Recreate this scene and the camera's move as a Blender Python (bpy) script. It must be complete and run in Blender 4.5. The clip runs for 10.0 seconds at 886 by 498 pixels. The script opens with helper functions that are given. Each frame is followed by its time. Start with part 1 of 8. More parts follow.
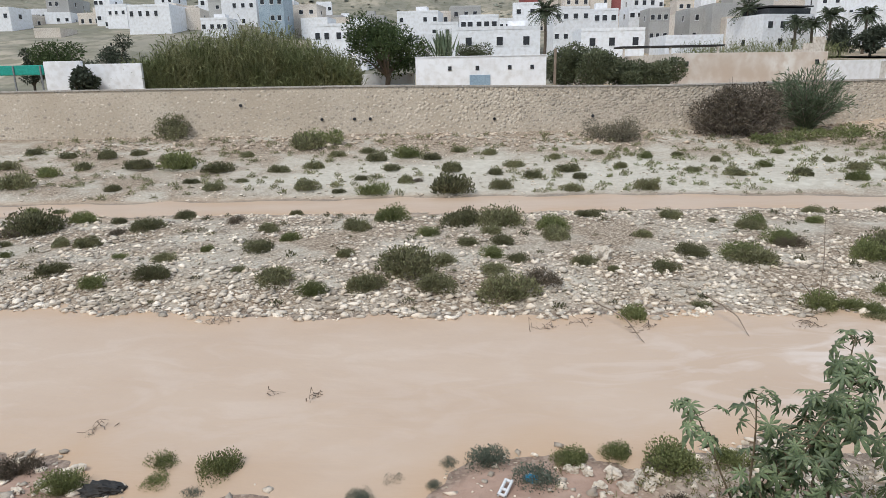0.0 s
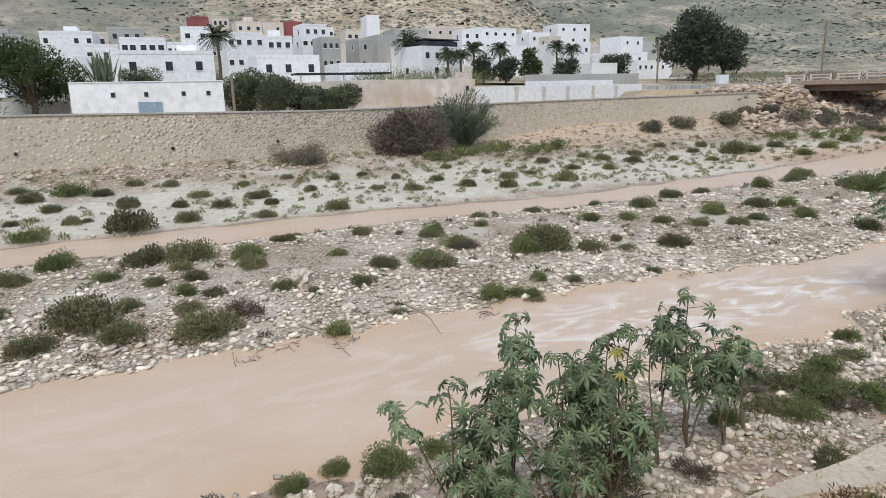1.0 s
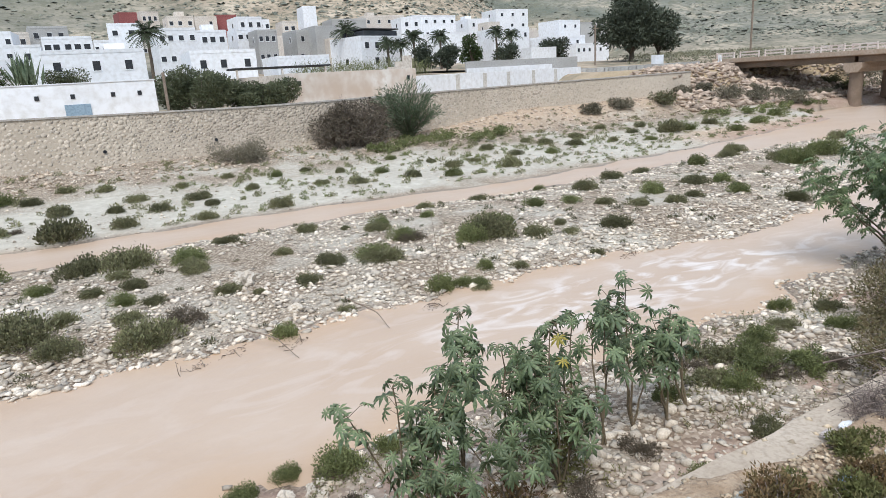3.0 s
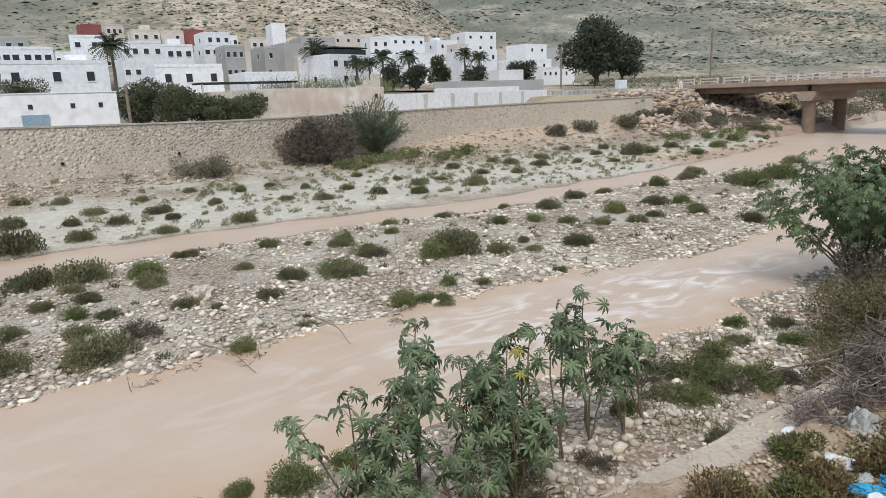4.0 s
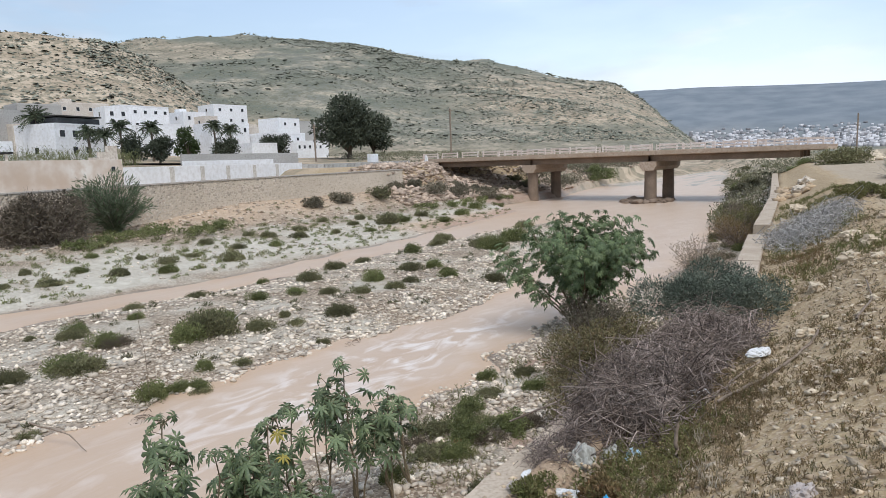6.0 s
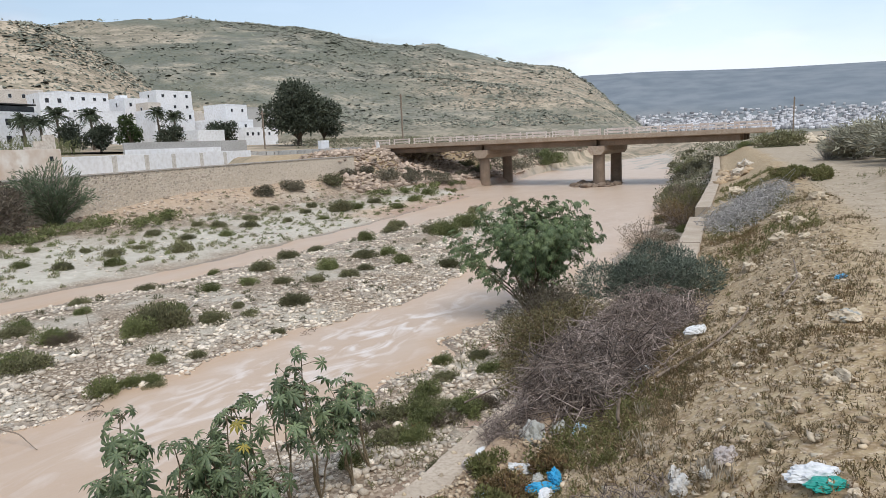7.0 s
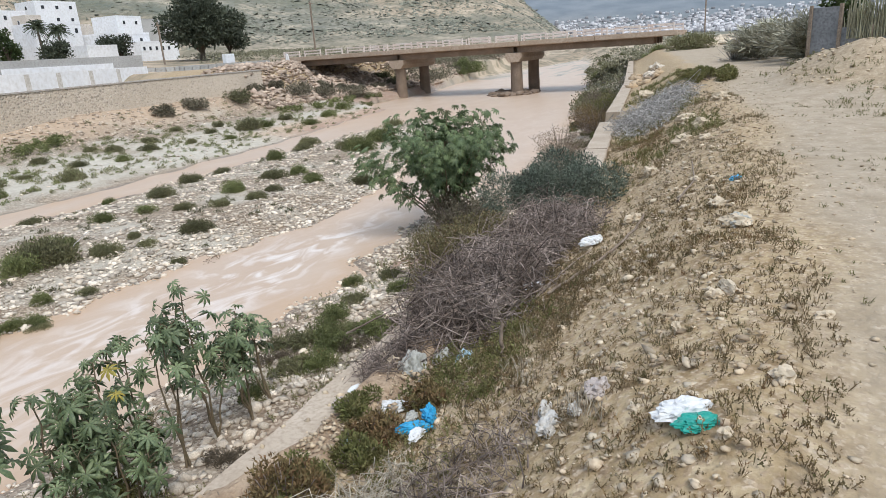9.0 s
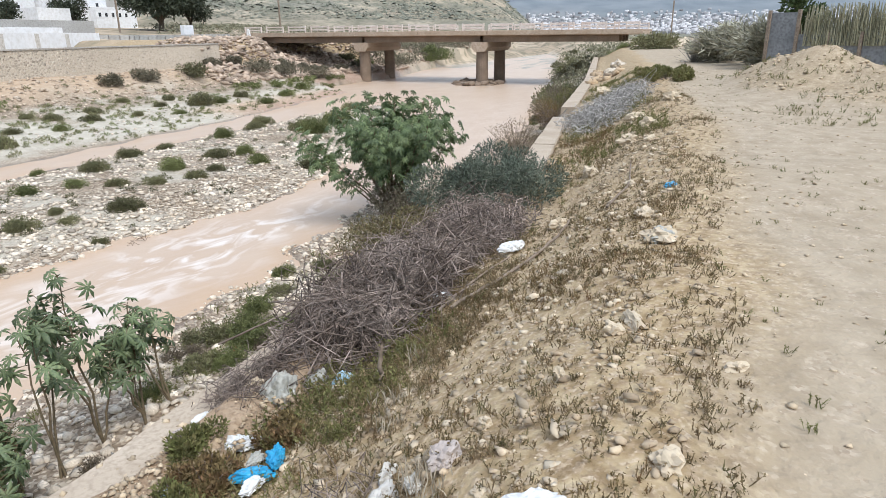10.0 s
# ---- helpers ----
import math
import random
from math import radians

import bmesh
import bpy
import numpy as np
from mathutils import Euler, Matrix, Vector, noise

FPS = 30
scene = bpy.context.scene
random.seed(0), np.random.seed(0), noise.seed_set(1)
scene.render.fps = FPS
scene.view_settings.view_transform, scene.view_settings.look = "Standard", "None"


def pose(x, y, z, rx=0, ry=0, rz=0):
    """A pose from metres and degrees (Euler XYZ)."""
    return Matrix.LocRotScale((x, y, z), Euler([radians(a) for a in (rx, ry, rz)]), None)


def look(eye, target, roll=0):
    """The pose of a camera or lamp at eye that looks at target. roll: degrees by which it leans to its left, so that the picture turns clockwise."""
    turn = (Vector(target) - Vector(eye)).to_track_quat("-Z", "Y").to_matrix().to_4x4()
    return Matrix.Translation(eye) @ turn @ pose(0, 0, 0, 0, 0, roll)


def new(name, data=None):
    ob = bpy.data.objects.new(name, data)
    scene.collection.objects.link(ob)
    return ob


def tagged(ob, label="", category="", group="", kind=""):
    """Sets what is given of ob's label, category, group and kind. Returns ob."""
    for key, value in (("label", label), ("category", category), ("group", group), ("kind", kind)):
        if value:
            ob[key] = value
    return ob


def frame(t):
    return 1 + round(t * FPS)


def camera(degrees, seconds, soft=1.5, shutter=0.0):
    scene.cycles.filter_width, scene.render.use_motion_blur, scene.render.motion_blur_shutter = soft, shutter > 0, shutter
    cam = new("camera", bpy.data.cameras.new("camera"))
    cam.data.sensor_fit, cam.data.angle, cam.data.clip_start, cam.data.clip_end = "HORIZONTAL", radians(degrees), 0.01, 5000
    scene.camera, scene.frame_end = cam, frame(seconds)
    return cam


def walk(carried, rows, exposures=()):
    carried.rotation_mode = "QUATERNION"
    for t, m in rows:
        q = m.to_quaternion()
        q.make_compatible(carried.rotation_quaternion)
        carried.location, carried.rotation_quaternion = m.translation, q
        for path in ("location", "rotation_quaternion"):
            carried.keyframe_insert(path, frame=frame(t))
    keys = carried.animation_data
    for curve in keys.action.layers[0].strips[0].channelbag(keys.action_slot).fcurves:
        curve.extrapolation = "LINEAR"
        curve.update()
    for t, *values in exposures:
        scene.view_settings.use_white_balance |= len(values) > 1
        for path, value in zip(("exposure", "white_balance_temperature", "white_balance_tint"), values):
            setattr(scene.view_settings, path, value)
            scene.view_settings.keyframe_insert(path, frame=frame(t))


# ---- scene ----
cam = camera(68.9, 10.0, soft=0.6)
PATH = [
    (0, (0.072, -0.088, 5.53), (0.003, 1.841, 5.005), -1.1),
    (0.5, (0.168, -0.201, 5.542), (0.702, 1.674, 5.093), 1.5),
    (1, (0.185, -0.138, 5.518), (1.0, 1.626, 5.047), -1.4),
    (1.5, (0.391, -0.211, 5.45), (1.3, 1.498, 4.949), -1.4),
    (2, (0.487, -0.199, 5.447), (1.315, 1.513, 4.827), -4.3),
    (2.5, (0.407, -0.187, 5.555), (1.36, 1.45, 4.913), -1.6),
    (2.7, (0.367, -0.149, 5.614), (1.28, 1.54, 5.056), -3.4),
    (3.8, (0.441, -0.234, 5.484), (1.48, 1.409, 5.015), -2.4),
    (4, (0.465, -0.23, 5.484), (1.503, 1.418, 5.027), -2.2),
    (4.5, (0.505, -0.26, 5.493), (1.642, 1.342, 5.115), -2.5),
    (5, (0.516, -0.286, 5.507), (1.86, 1.16, 5.184), -2.3),
    (5.5, (0.54, -0.315, 5.512), (2.045, 0.97, 5.224), -1.6),
    (5.7, (0.555, -0.33, 5.515), (2.106, 0.9, 5.23), -2.0),
    (6.8, (0.323, -0.485, 5.649), (1.967, 0.622, 5.38), -2.0),
    (7, (0.334, -0.497, 5.619), (2.0, 0.562, 5.299), -2.6),
    (7.5, (0.442, -0.53, 5.565), (2.037, 0.584, 5.102), -3.2),
    (8, (0.622, -0.593, 5.558), (2.245, 0.444, 5.02), -3.3),
    (8.5, (0.836, -0.561, 5.571), (2.571, 0.303, 5.079), -1.5),
    (9, (1.109, -0.596, 5.491), (2.824, 0.248, 4.903), -4.0),
    (9.5, (1.521, -0.76, 5.478), (3.201, 0.165, 4.911), -5.3),
    (10, (2.017, -0.797, 5.383), (3.768, -0.064, 4.755), -0.5),
]
walk(cam, [(t, look(eye, target, roll)) for t, eye, target, roll in PATH],
     [(0, 0.36, 6350, 10), (1.0, 0.36, 6250, 10), (1.6, 0.34, 6300, 10), (2.0, 0.55, 6080, 10), (2.7, 0.66, 6050, 10), (3.8, 0.36, 6250, 9), (4.5, 0.34, 6250, 10), (5.5, 0.35, 6150, 11), (7.0, 0.35, 6350, 11),
      (7.5, 0.35, 6350, 10), (8.0, 0.44, 6260, 10), (8.5, 0.55, 6260, 10), (9.0, 0.54, 6260, 10), (9.5, 0.67, 6280, 10), (10.0, 0.75, 6240, 10)])

# ---- world and light: an overcast afternoon sky ----
world = bpy.data.worlds.new("overcast_sky")
scene.world = world
world.use_nodes = True
wn, wl = world.node_tree.nodes, world.node_tree.links
wn.clear()
sky = wn.new("ShaderNodeTexSky")
sky.sky_type = "NISHITA"
sky.sun_disc = False
sky.sun_elevation, sky.sun_rotation = radians(56), radians(70)
sky.air_density, sky.dust_density = 1.2, 1.0
tc = wn.new("ShaderNodeTexCoord")
mp = wn.new("ShaderNodeMapping")
mp.inputs["Scale"].default_value = (1.0, 1.0, 3.6)
cl = wn.new("ShaderNodeTexNoise")
cl.inputs["Scale"].default_value, cl.inputs["Detail"].default_value = 2.6, 7
cl.inputs["Roughness"].default_value = 0.55
cr = wn.new("ShaderNodeValToRGB")
cr.color_ramp.elements[0].position, cr.color_ramp.elements[0].color = 0.44, (0.25, 0.25, 0.25, 1)
cr.color_ramp.elements[1].position, cr.color_ramp.elements[1].color = 0.58, (1, 1, 1, 1)
sh = wn.new("ShaderNodeTexNoise")
sh.inputs["Scale"].default_value, sh.inputs["Detail"].default_value = 2.0, 5
sr = wn.new("ShaderNodeValToRGB")
sr.color_ramp.elements[0].position, sr.color_ramp.elements[0].color = 0.42, (4.5, 5.2, 6.1, 1)
sr.color_ramp.elements[1].position, sr.color_ramp.elements[1].color = 0.58, (7.5, 8.0, 8.7, 1)
mixw = wn.new("ShaderNodeMix")
mixw.data_type = "RGBA"
bg = wn.new("ShaderNodeBackground")
bg.inputs["Strength"].default_value = 0.10
ow = wn.new("ShaderNodeOutputWorld")
wl.new(tc.outputs["Generated"], mp.inputs["Vector"])
wl.new(mp.outputs[0], cl.inputs["Vector"])
wl.new(mp.outputs[0], sh.inputs["Vector"])
wl.new(cl.outputs["Fac"], cr.inputs[0])
wl.new(sh.outputs["Fac"], sr.inputs[0])
wl.new(cr.outputs[0], mixw.inputs["Factor"])
wl.new(sky.outputs[0], mixw.inputs["A"])
wl.new(sr.outputs[0], mixw.inputs["B"])
wl.new(mixw.outputs["Result"], bg.inputs["Color"])
wl.new(bg.outputs[0], ow.inputs["Surface"])
sun = new("sun", bpy.data.lights.new("sun", "SUN"))
sun.data.energy, sun.data.angle, sun.data.color = 1.9, radians(24), (1.0, 0.96, 0.9)
sun.matrix_world = look((0, 0, 60), (15, 21, 22))

rng = np.random.default_rng(7)


# ---- materials ----
def mat(name, a, b, scale=4.0, rough=0.9, bump=0.3, fine=40.0, c=None, isl=0.0, obj=0.0, metal=0.0, detail=5, dist=0.03, spec=0.3, trans=0.0):
    """Two colours in large patches, a third in fine grain; isl and obj vary the value by island or by object."""
    m = bpy.data.materials.new(name)
    m.use_nodes = True
    n, l = m.node_tree.nodes, m.node_tree.links
    p = n["Principled BSDF"]
    p.inputs["Roughness"].default_value, p.inputs["Metallic"].default_value = rough, metal
    p.inputs["Specular IOR Level"].default_value = spec
    t = n.new("ShaderNodeTexCoord")
    big = n.new("ShaderNodeTexNoise")
    big.inputs["Scale"].default_value, big.inputs["Detail"].default_value = scale, detail
    r = n.new("ShaderNodeValToRGB")
    r.color_ramp.elements[0].position, r.color_ramp.elements[0].color = 0.34, (*a, 1)
    r.color_ramp.elements[1].position, r.color_ramp.elements[1].color = 0.66, (*b, 1)
    sm = n.new("ShaderNodeTexNoise")
    sm.inputs["Scale"].default_value, sm.inputs["Detail"].default_value = fine, 4
    sr_ = n.new("ShaderNodeValToRGB")
    sr_.color_ramp.elements[0].position, sr_.color_ramp.elements[0].color = 0.42, (0, 0, 0, 1)
    sr_.color_ramp.elements[1].position, sr_.color_ramp.elements[1].color = 0.72, (1, 1, 1, 1)
    mx = n.new("ShaderNodeMix")
    mx.data_type = "RGBA"
    cc = c or tuple(0.72 * v for v in a)
    mx.inputs["B"].default_value = (*cc, 1)
    l.new(t.outputs["Object"], big.inputs["Vector"])
    l.new(t.outputs["Object"], sm.inputs["Vector"])
    l.new(big.outputs["Fac"], r.inputs[0])
    l.new(sm.outputs["Fac"], sr_.inputs[0])
    l.new(sr_.outputs[0], mx.inputs["Factor"])
    l.new(r.outputs[0], mx.inputs["A"])
    out = mx.outputs["Result"]
    for amount, node, sock in ((isl, "ShaderNodeNewGeometry", "Random Per Island"), (obj, "ShaderNodeObjectInfo", "Random")):
        if amount:
            g = n.new(node)
            mr = n.new("ShaderNodeMapRange")
            mr.inputs["To Min"].default_value, mr.inputs["To Max"].default_value = 1 - amount, 1 + amount
            hs = n.new("ShaderNodeHueSaturation")
            l.new(g.outputs[sock], mr.inputs["Value"])
            l.new(mr.outputs[0], hs.inputs["Value"])
            l.new(out, hs.inputs["Color"])
            out = hs.outputs[0]
    l.new(out, p.inputs["Base Color"])
    if trans:
        p.inputs["Transmission Weight"].default_value = 0.0
        tr = n.new("ShaderNodeBsdfTranslucent")
        l.new(out, tr.inputs["Color"])
        ms = n.new("ShaderNodeMixShader")
        ms.inputs[0].default_value = trans
        l.new(p.outputs[0], ms.inputs[1])
        l.new(tr.outputs[0], ms.inputs[2])
        l.new(ms.outputs[0], n["Material Output"].inputs["Surface"])
    if bump:
        bm_ = n.new("ShaderNodeBump")
        bm_.inputs["Strength"].default_value, bm_.inputs["Distance"].default_value = bump, dist
        l.new(sm.outputs["Fac"], bm_.inputs["Height"])
        l.new(bm_.outputs[0], p.inputs["Normal"])
    return m


M_STONE = mat("river_stone", (0.50, 0.415, 0.32), (0.77, 0.69, 0.58), 1.1, 0.85, 0.25, 30, (0.46, 0.395, 0.32), isl=0.45)
M_ROCK = mat("pale_rock", (0.56, 0.49, 0.395), (0.72, 0.655, 0.56), 5, 0.9, 0.5, 22, (0.42, 0.345, 0.265), obj=0.15)
M_RUBBLE = mat("rubble_stone", (0.48, 0.38, 0.285), (0.61, 0.52, 0.42), 2, 0.9, 0.4, 16, (0.30, 0.23, 0.17), isl=0.3)
M_CONC = mat("weathered_concrete", (0.40, 0.325, 0.245), (0.51, 0.43, 0.34), 1.6, 0.9, 0.2, 34, (0.35, 0.285, 0.215))
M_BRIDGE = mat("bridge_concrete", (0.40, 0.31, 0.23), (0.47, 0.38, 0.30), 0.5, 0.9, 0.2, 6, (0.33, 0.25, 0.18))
# about half the value of the bridge concrete; columns, girders and pier rubble
M_DARKCONC = mat("dark_concrete", (0.20, 0.15, 0.11), (0.29, 0.22, 0.165), 0.8, 0.9, 0.2, 8, (0.20, 0.15, 0.11))
M_RAIL = mat("rail_paint", (0.64, 0.52, 0.46), (0.78, 0.72, 0.67), 0.6, 0.7, 0.1, 10)
M_WHITE = mat("whitewash", (0.79, 0.795, 0.81), (0.87, 0.875, 0.89), 0.35, 0.85, 0.03, 2.2, (0.70, 0.69, 0.68), obj=0.07)
M_GREY = mat("bare_render", (0.40, 0.39, 0.37), (0.50, 0.49, 0.47), 0.3, 0.9, 0.15, 5, (0.34, 0.33, 0.31), obj=0.12)
M_BEIGE = mat("beige_render", (0.64, 0.57, 0.49), (0.74, 0.69, 0.62), 0.3, 0.9, 0.15, 5, (0.48, 0.40, 0.33), obj=0.1)
M_PINK = mat("peeling_plaster", (0.58, 0.475, 0.39), (0.80, 0.765, 0.715), 0.3, 0.9, 0.03, 1.1, (0.58, 0.47, 0.38))
M_RED = mat("red_paint", (0.27, 0.085, 0.08), (0.33, 0.12, 0.11), 0.4, 0.85, 0.1, 6)
M_GLASS = mat("dark_window", (0.02, 0.022, 0.026), (0.05, 0.05, 0.055), 0.6, 0.25, 0, 4, spec=0.5)
M_BLUEG = mat("glazed_facade", (0.30, 0.38, 0.44), (0.42, 0.50, 0.56), 0.4, 0.5, 0.05, 4)
M_BLUE = mat("blue_shutter", (0.28, 0.38, 0.47), (0.34, 0.45, 0.54), 1, 0.7, 0.1, 8)
M_DARKROOF = mat("dark_canopy", (0.03, 0.03, 0.03), (0.06, 0.055, 0.05), 1, 0.8, 0.1, 8)
M_BUSH = mat("bush_leaf", (0.15, 0.158, 0.078), (0.25, 0.245, 0.128), 1.2, 0.75, 0, 9, (0.10, 0.082, 0.052), isl=0.3, obj=0.35, trans=0.15)
M_BUSHG = mat("green_bush_leaf", (0.155, 0.18, 0.068), (0.25, 0.265, 0.11), 1.2, 0.75, 0, 9, (0.10, 0.11, 0.05), isl=0.3, obj=0.2, trans=0.2)
M_DRYB = mat("dry_bush_leaf", (0.145, 0.115, 0.085), (0.22, 0.18, 0.135), 1.2, 0.85, 0, 9, (0.08, 0.07, 0.045), isl=0.3, obj=0.2, trans=0.1)
M_CAST = mat("castor_leaf", (0.125, 0.172, 0.082), (0.245, 0.29, 0.145), 2.5, 0.5, 0, 14, (0.075, 0.115, 0.065), obj=0.35, isl=0.15, trans=0.25, spec=0.4)
M_CASTB = mat("castor_crown_leaf", (0.115, 0.165, 0.07), (0.215, 0.27, 0.125), 1.5, 0.5, 0, 14, (0.06, 0.095, 0.04), isl=0.35, trans=0.25, spec=0.4)
M_YELLOW = mat("yellowed_leaf", (0.42, 0.34, 0.07), (0.5, 0.42, 0.12), 2, 0.6, 0, 10, trans=0.2)
M_STEM = mat("castor_stem", (0.16, 0.13, 0.08), (0.23, 0.17, 0.11), 4, 0.8, 0.1, 20)
M_TWIG = mat("dry_twig", (0.14, 0.107, 0.088), (0.37, 0.305, 0.265), 2.5, 0.9, 0, 18, (0.10, 0.075, 0.06), isl=0.6)
M_GREYTWIG = mat("grey_branch", (0.36, 0.345, 0.325), (0.54, 0.525, 0.50), 2.5, 0.9, 0, 18, (0.20, 0.18, 0.16), isl=0.5)
M_WOOD = mat("dead_wood", (0.22, 0.17, 0.13), (0.33, 0.27, 0.21), 3, 0.9, 0.3, 25)
M_TREE = mat("tree_leaf", (0.058, 0.072, 0.05), (0.10, 0.115, 0.078), 0.8, 0.8, 0, 5, (0.03, 0.035, 0.02), isl=0.35, trans=0.1)
M_TREEG = mat("fresh_tree_leaf", (0.055, 0.085, 0.030), (0.095, 0.125, 0.048), 0.8, 0.8, 0, 5, (0.04, 0.06, 0.022), isl=0.35, trans=0.15)
M_REED = mat("reed_blade", (0.15, 0.175, 0.075), (0.25, 0.25, 0.125), 0.5, 0.8, 0, 5, (0.10, 0.11, 0.045), isl=0.35, trans=0.2)
M_TAM = mat("tamarisk_leaf", (0.13, 0.17, 0.10), (0.20, 0.23, 0.145), 0.5, 0.8, 0, 5, (0.08, 0.11, 0.06), isl=0.3, trans=0.15)
M_PALM = mat("palm_frond", (0.06, 0.08, 0.045), (0.10, 0.12, 0.07), 0.5, 0.8, 0, 5, (0.05, 0.06, 0.035), isl=0.3)
M_TRUNK = mat("bark", (0.11, 0.085, 0.065), (0.17, 0.135, 0.10), 3, 0.9, 0.4, 14)
M_WEED = mat("green_weed", (0.13, 0.15, 0.05), (0.22, 0.21, 0.085), 2, 0.8, 0, 12, (0.16, 0.13, 0.06), isl=0.35, trans=0.2)
M_WEEDD = mat("dry_weed", (0.17, 0.12, 0.066), (0.29, 0.215, 0.125), 2, 0.85, 0, 12, (0.13, 0.12, 0.055), isl=0.35, trans=0.15)
M_SHRUB = mat("grey_green_shrub_leaf", (0.125, 0.155, 0.12), (0.195, 0.22, 0.165), 1.5, 0.8, 0, 9, (0.05, 0.055, 0.04), isl=0.3, trans=0.1)
M_BAGW = mat("white_plastic", (0.66, 0.67, 0.68), (0.78, 0.79, 0.79), 6, 0.4, 0.2, 30, (0.55, 0.56, 0.56))
M_BAGB = mat("blue_plastic", (0.03, 0.28, 0.52), (0.05, 0.42, 0.68), 6, 0.4, 0.2, 30)
M_BAGG = mat("green_plastic", (0.02, 0.30, 0.24), (0.04, 0.40, 0.32), 6, 0.4, 0.2, 30)
M_BAGT = mat("grey_sack", (0.37, 0.37, 0.33), (0.49, 0.48, 0.44), 5, 0.6, 0.2, 25)
M_PINKC = mat("pale_rag", (0.42, 0.365, 0.335), (0.56, 0.50, 0.46), 5, 0.8, 0.2, 25)
M_FENCE = mat("grey_sheet", (0.19, 0.20, 0.21), (0.28, 0.29, 0.30), 1.5, 0.7, 0.2, 12)
M_CANE = mat("cane_screen", (0.28, 0.275, 0.18), (0.40, 0.38, 0.27), 2, 0.85, 0.2, 20, isl=0.3)
M_SOIL = mat("loose_soil", (0.34, 0.245, 0.16), (0.48, 0.37, 0.26), 3.5, 0.95, 0.9, 30, (0.26, 0.18, 0.115))
M_HILLB = mat("hillside_shrub", (0.165, 0.172, 0.132), (0.245, 0.245, 0.19), 0.05, 0.9, 0, 1, isl=0.35)
M_FARW = mat("far_house", (0.46, 0.45, 0.46), (0.62, 0.62, 0.64), 0.05, 0.9, 0, 1, isl=0.55)


def ground_material():
    """River gravel, bank soil and dry hillside, blended by the land's own zones; far ridge has painted haze."""
    m = bpy.data.materials.new("ground")
    m.use_nodes = True
    n, l = m.node_tree.nodes, m.node_tree.links
    p = n["Principled BSDF"]
    p.inputs["Specular IOR Level"].default_value = 0.2
    t = n.new("ShaderNodeTexCoord")

    def tex(kind, scale, detail=6):
        q = n.new(kind)
        q.inputs["Scale"].default_value = scale
        if kind == "ShaderNodeTexNoise":
            q.inputs["Detail"].default_value = detail
        l.new(t.outputs["Object"], q.inputs["Vector"])
        return q

    def ramp(src, *stops):
        q = n.new("ShaderNodeValToRGB")
        e = q.color_ramp.elements
        while len(e) < len(stops):
            e.new(0.5)
        for i, (pos, col) in enumerate(stops):
            e[i].position, e[i].color = pos, (*col, 1)
        l.new(src, q.inputs[0])
        return q.outputs[0]

    def mix(f, a, b, mode="MIX"):
        q = n.new("ShaderNodeMix")
        q.data_type, q.blend_type = "RGBA", mode
        l.new(f, q.inputs["Factor"])
        l.new(a, q.inputs["A"])
        l.new(b, q.inputs["B"])
        return q.outputs["Result"]

    def zone(name):
        q = n.new("ShaderNodeAttribute")
        q.attribute_name = name
        return q.outputs["Fac"]

    patch, mid, grain = tex("ShaderNodeTexNoise", 0.35), tex("ShaderNodeTexNoise", 3.0), tex("ShaderNodeTexNoise", 26)
    peb = tex("ShaderNodeTexVoronoi", 19)
    big = tex("ShaderNodeTexNoise", 0.015, 9)
    dots = tex("ShaderNodeTexNoise", 0.42, 8)
    gravel = ramp(peb.outputs["Color"], (0.0, (0.11, 0.083, 0.06)), (0.5, (0.27, 0.21, 0.15)), (1.0, (0.61, 0.53, 0.425)))
    silt = ramp(mid.outputs["Fac"], (0.3, (0.46, 0.425, 0.35)), (0.7, (0.60, 0.57, 0.49)))
    gravel = mix(ramp(patch.outputs["Fac"], (0.46, (0, 0, 0)), (0.62, (0.6, 0.6, 0.6))), gravel, silt)
    gravel = mix(zone("silt"), gravel, silt)
    ochre = ramp(mid.outputs["Fac"], (0.3, (0.41, 0.305, 0.21)), (0.7, (0.52, 0.41, 0.305)))
    lumps = tex("ShaderNodeTexNoise", 9.0, 8)
    grit = tex("ShaderNodeTexVoronoi", 48)
    soil = ramp(lumps.outputs["Fac"], (0.34, (0.256, 0.18, 0.098)), (0.5, (0.382, 0.288, 0.166)), (0.68, (0.515, 0.413, 0.266)))
    soil = mix(ramp(grain.outputs["Fac"], (0.46, (0, 0, 0)), (0.60, (0.8, 0.8, 0.8))), soil, ramp(grit.outputs["Color"], (0, (0.20, 0.135, 0.08)), (0.5, (0.42, 0.32, 0.215)), (1, (0.66, 0.55, 0.42))))
    road = ramp(mid.outputs["Fac"], (0.3, (0.325, 0.265, 0.188)), (0.7, (0.43, 0.36, 0.268)))
    road = mix(ramp(lumps.outputs["Fac"], (0.50, (0, 0, 0)), (0.66, (0.7, 0.7, 0.7))), road, ramp(grit.outputs["Color"], (0, (0.28, 0.21, 0.145)), (1, (0.60, 0.515, 0.41))))
    strata = tex("ShaderNodeTexNoise", 0.05, 9)
    hill = ramp(strata.outputs["Fac"], (0.36, (0.33, 0.265, 0.19)), (0.50, (0.44, 0.355, 0.26)), (0.64, (0.53, 0.44, 0.33)))
    slopes = ramp(strata.outputs["Fac"], (0.38, (0.185, 0.187, 0.155)), (0.52, (0.265, 0.252, 0.203)), (0.64, (0.40, 0.352, 0.27)))
    grove = ramp(dots.outputs["Fac"], (0.38, (0.10, 0.118, 0.093)), (0.62, (0.19, 0.20, 0.155)))
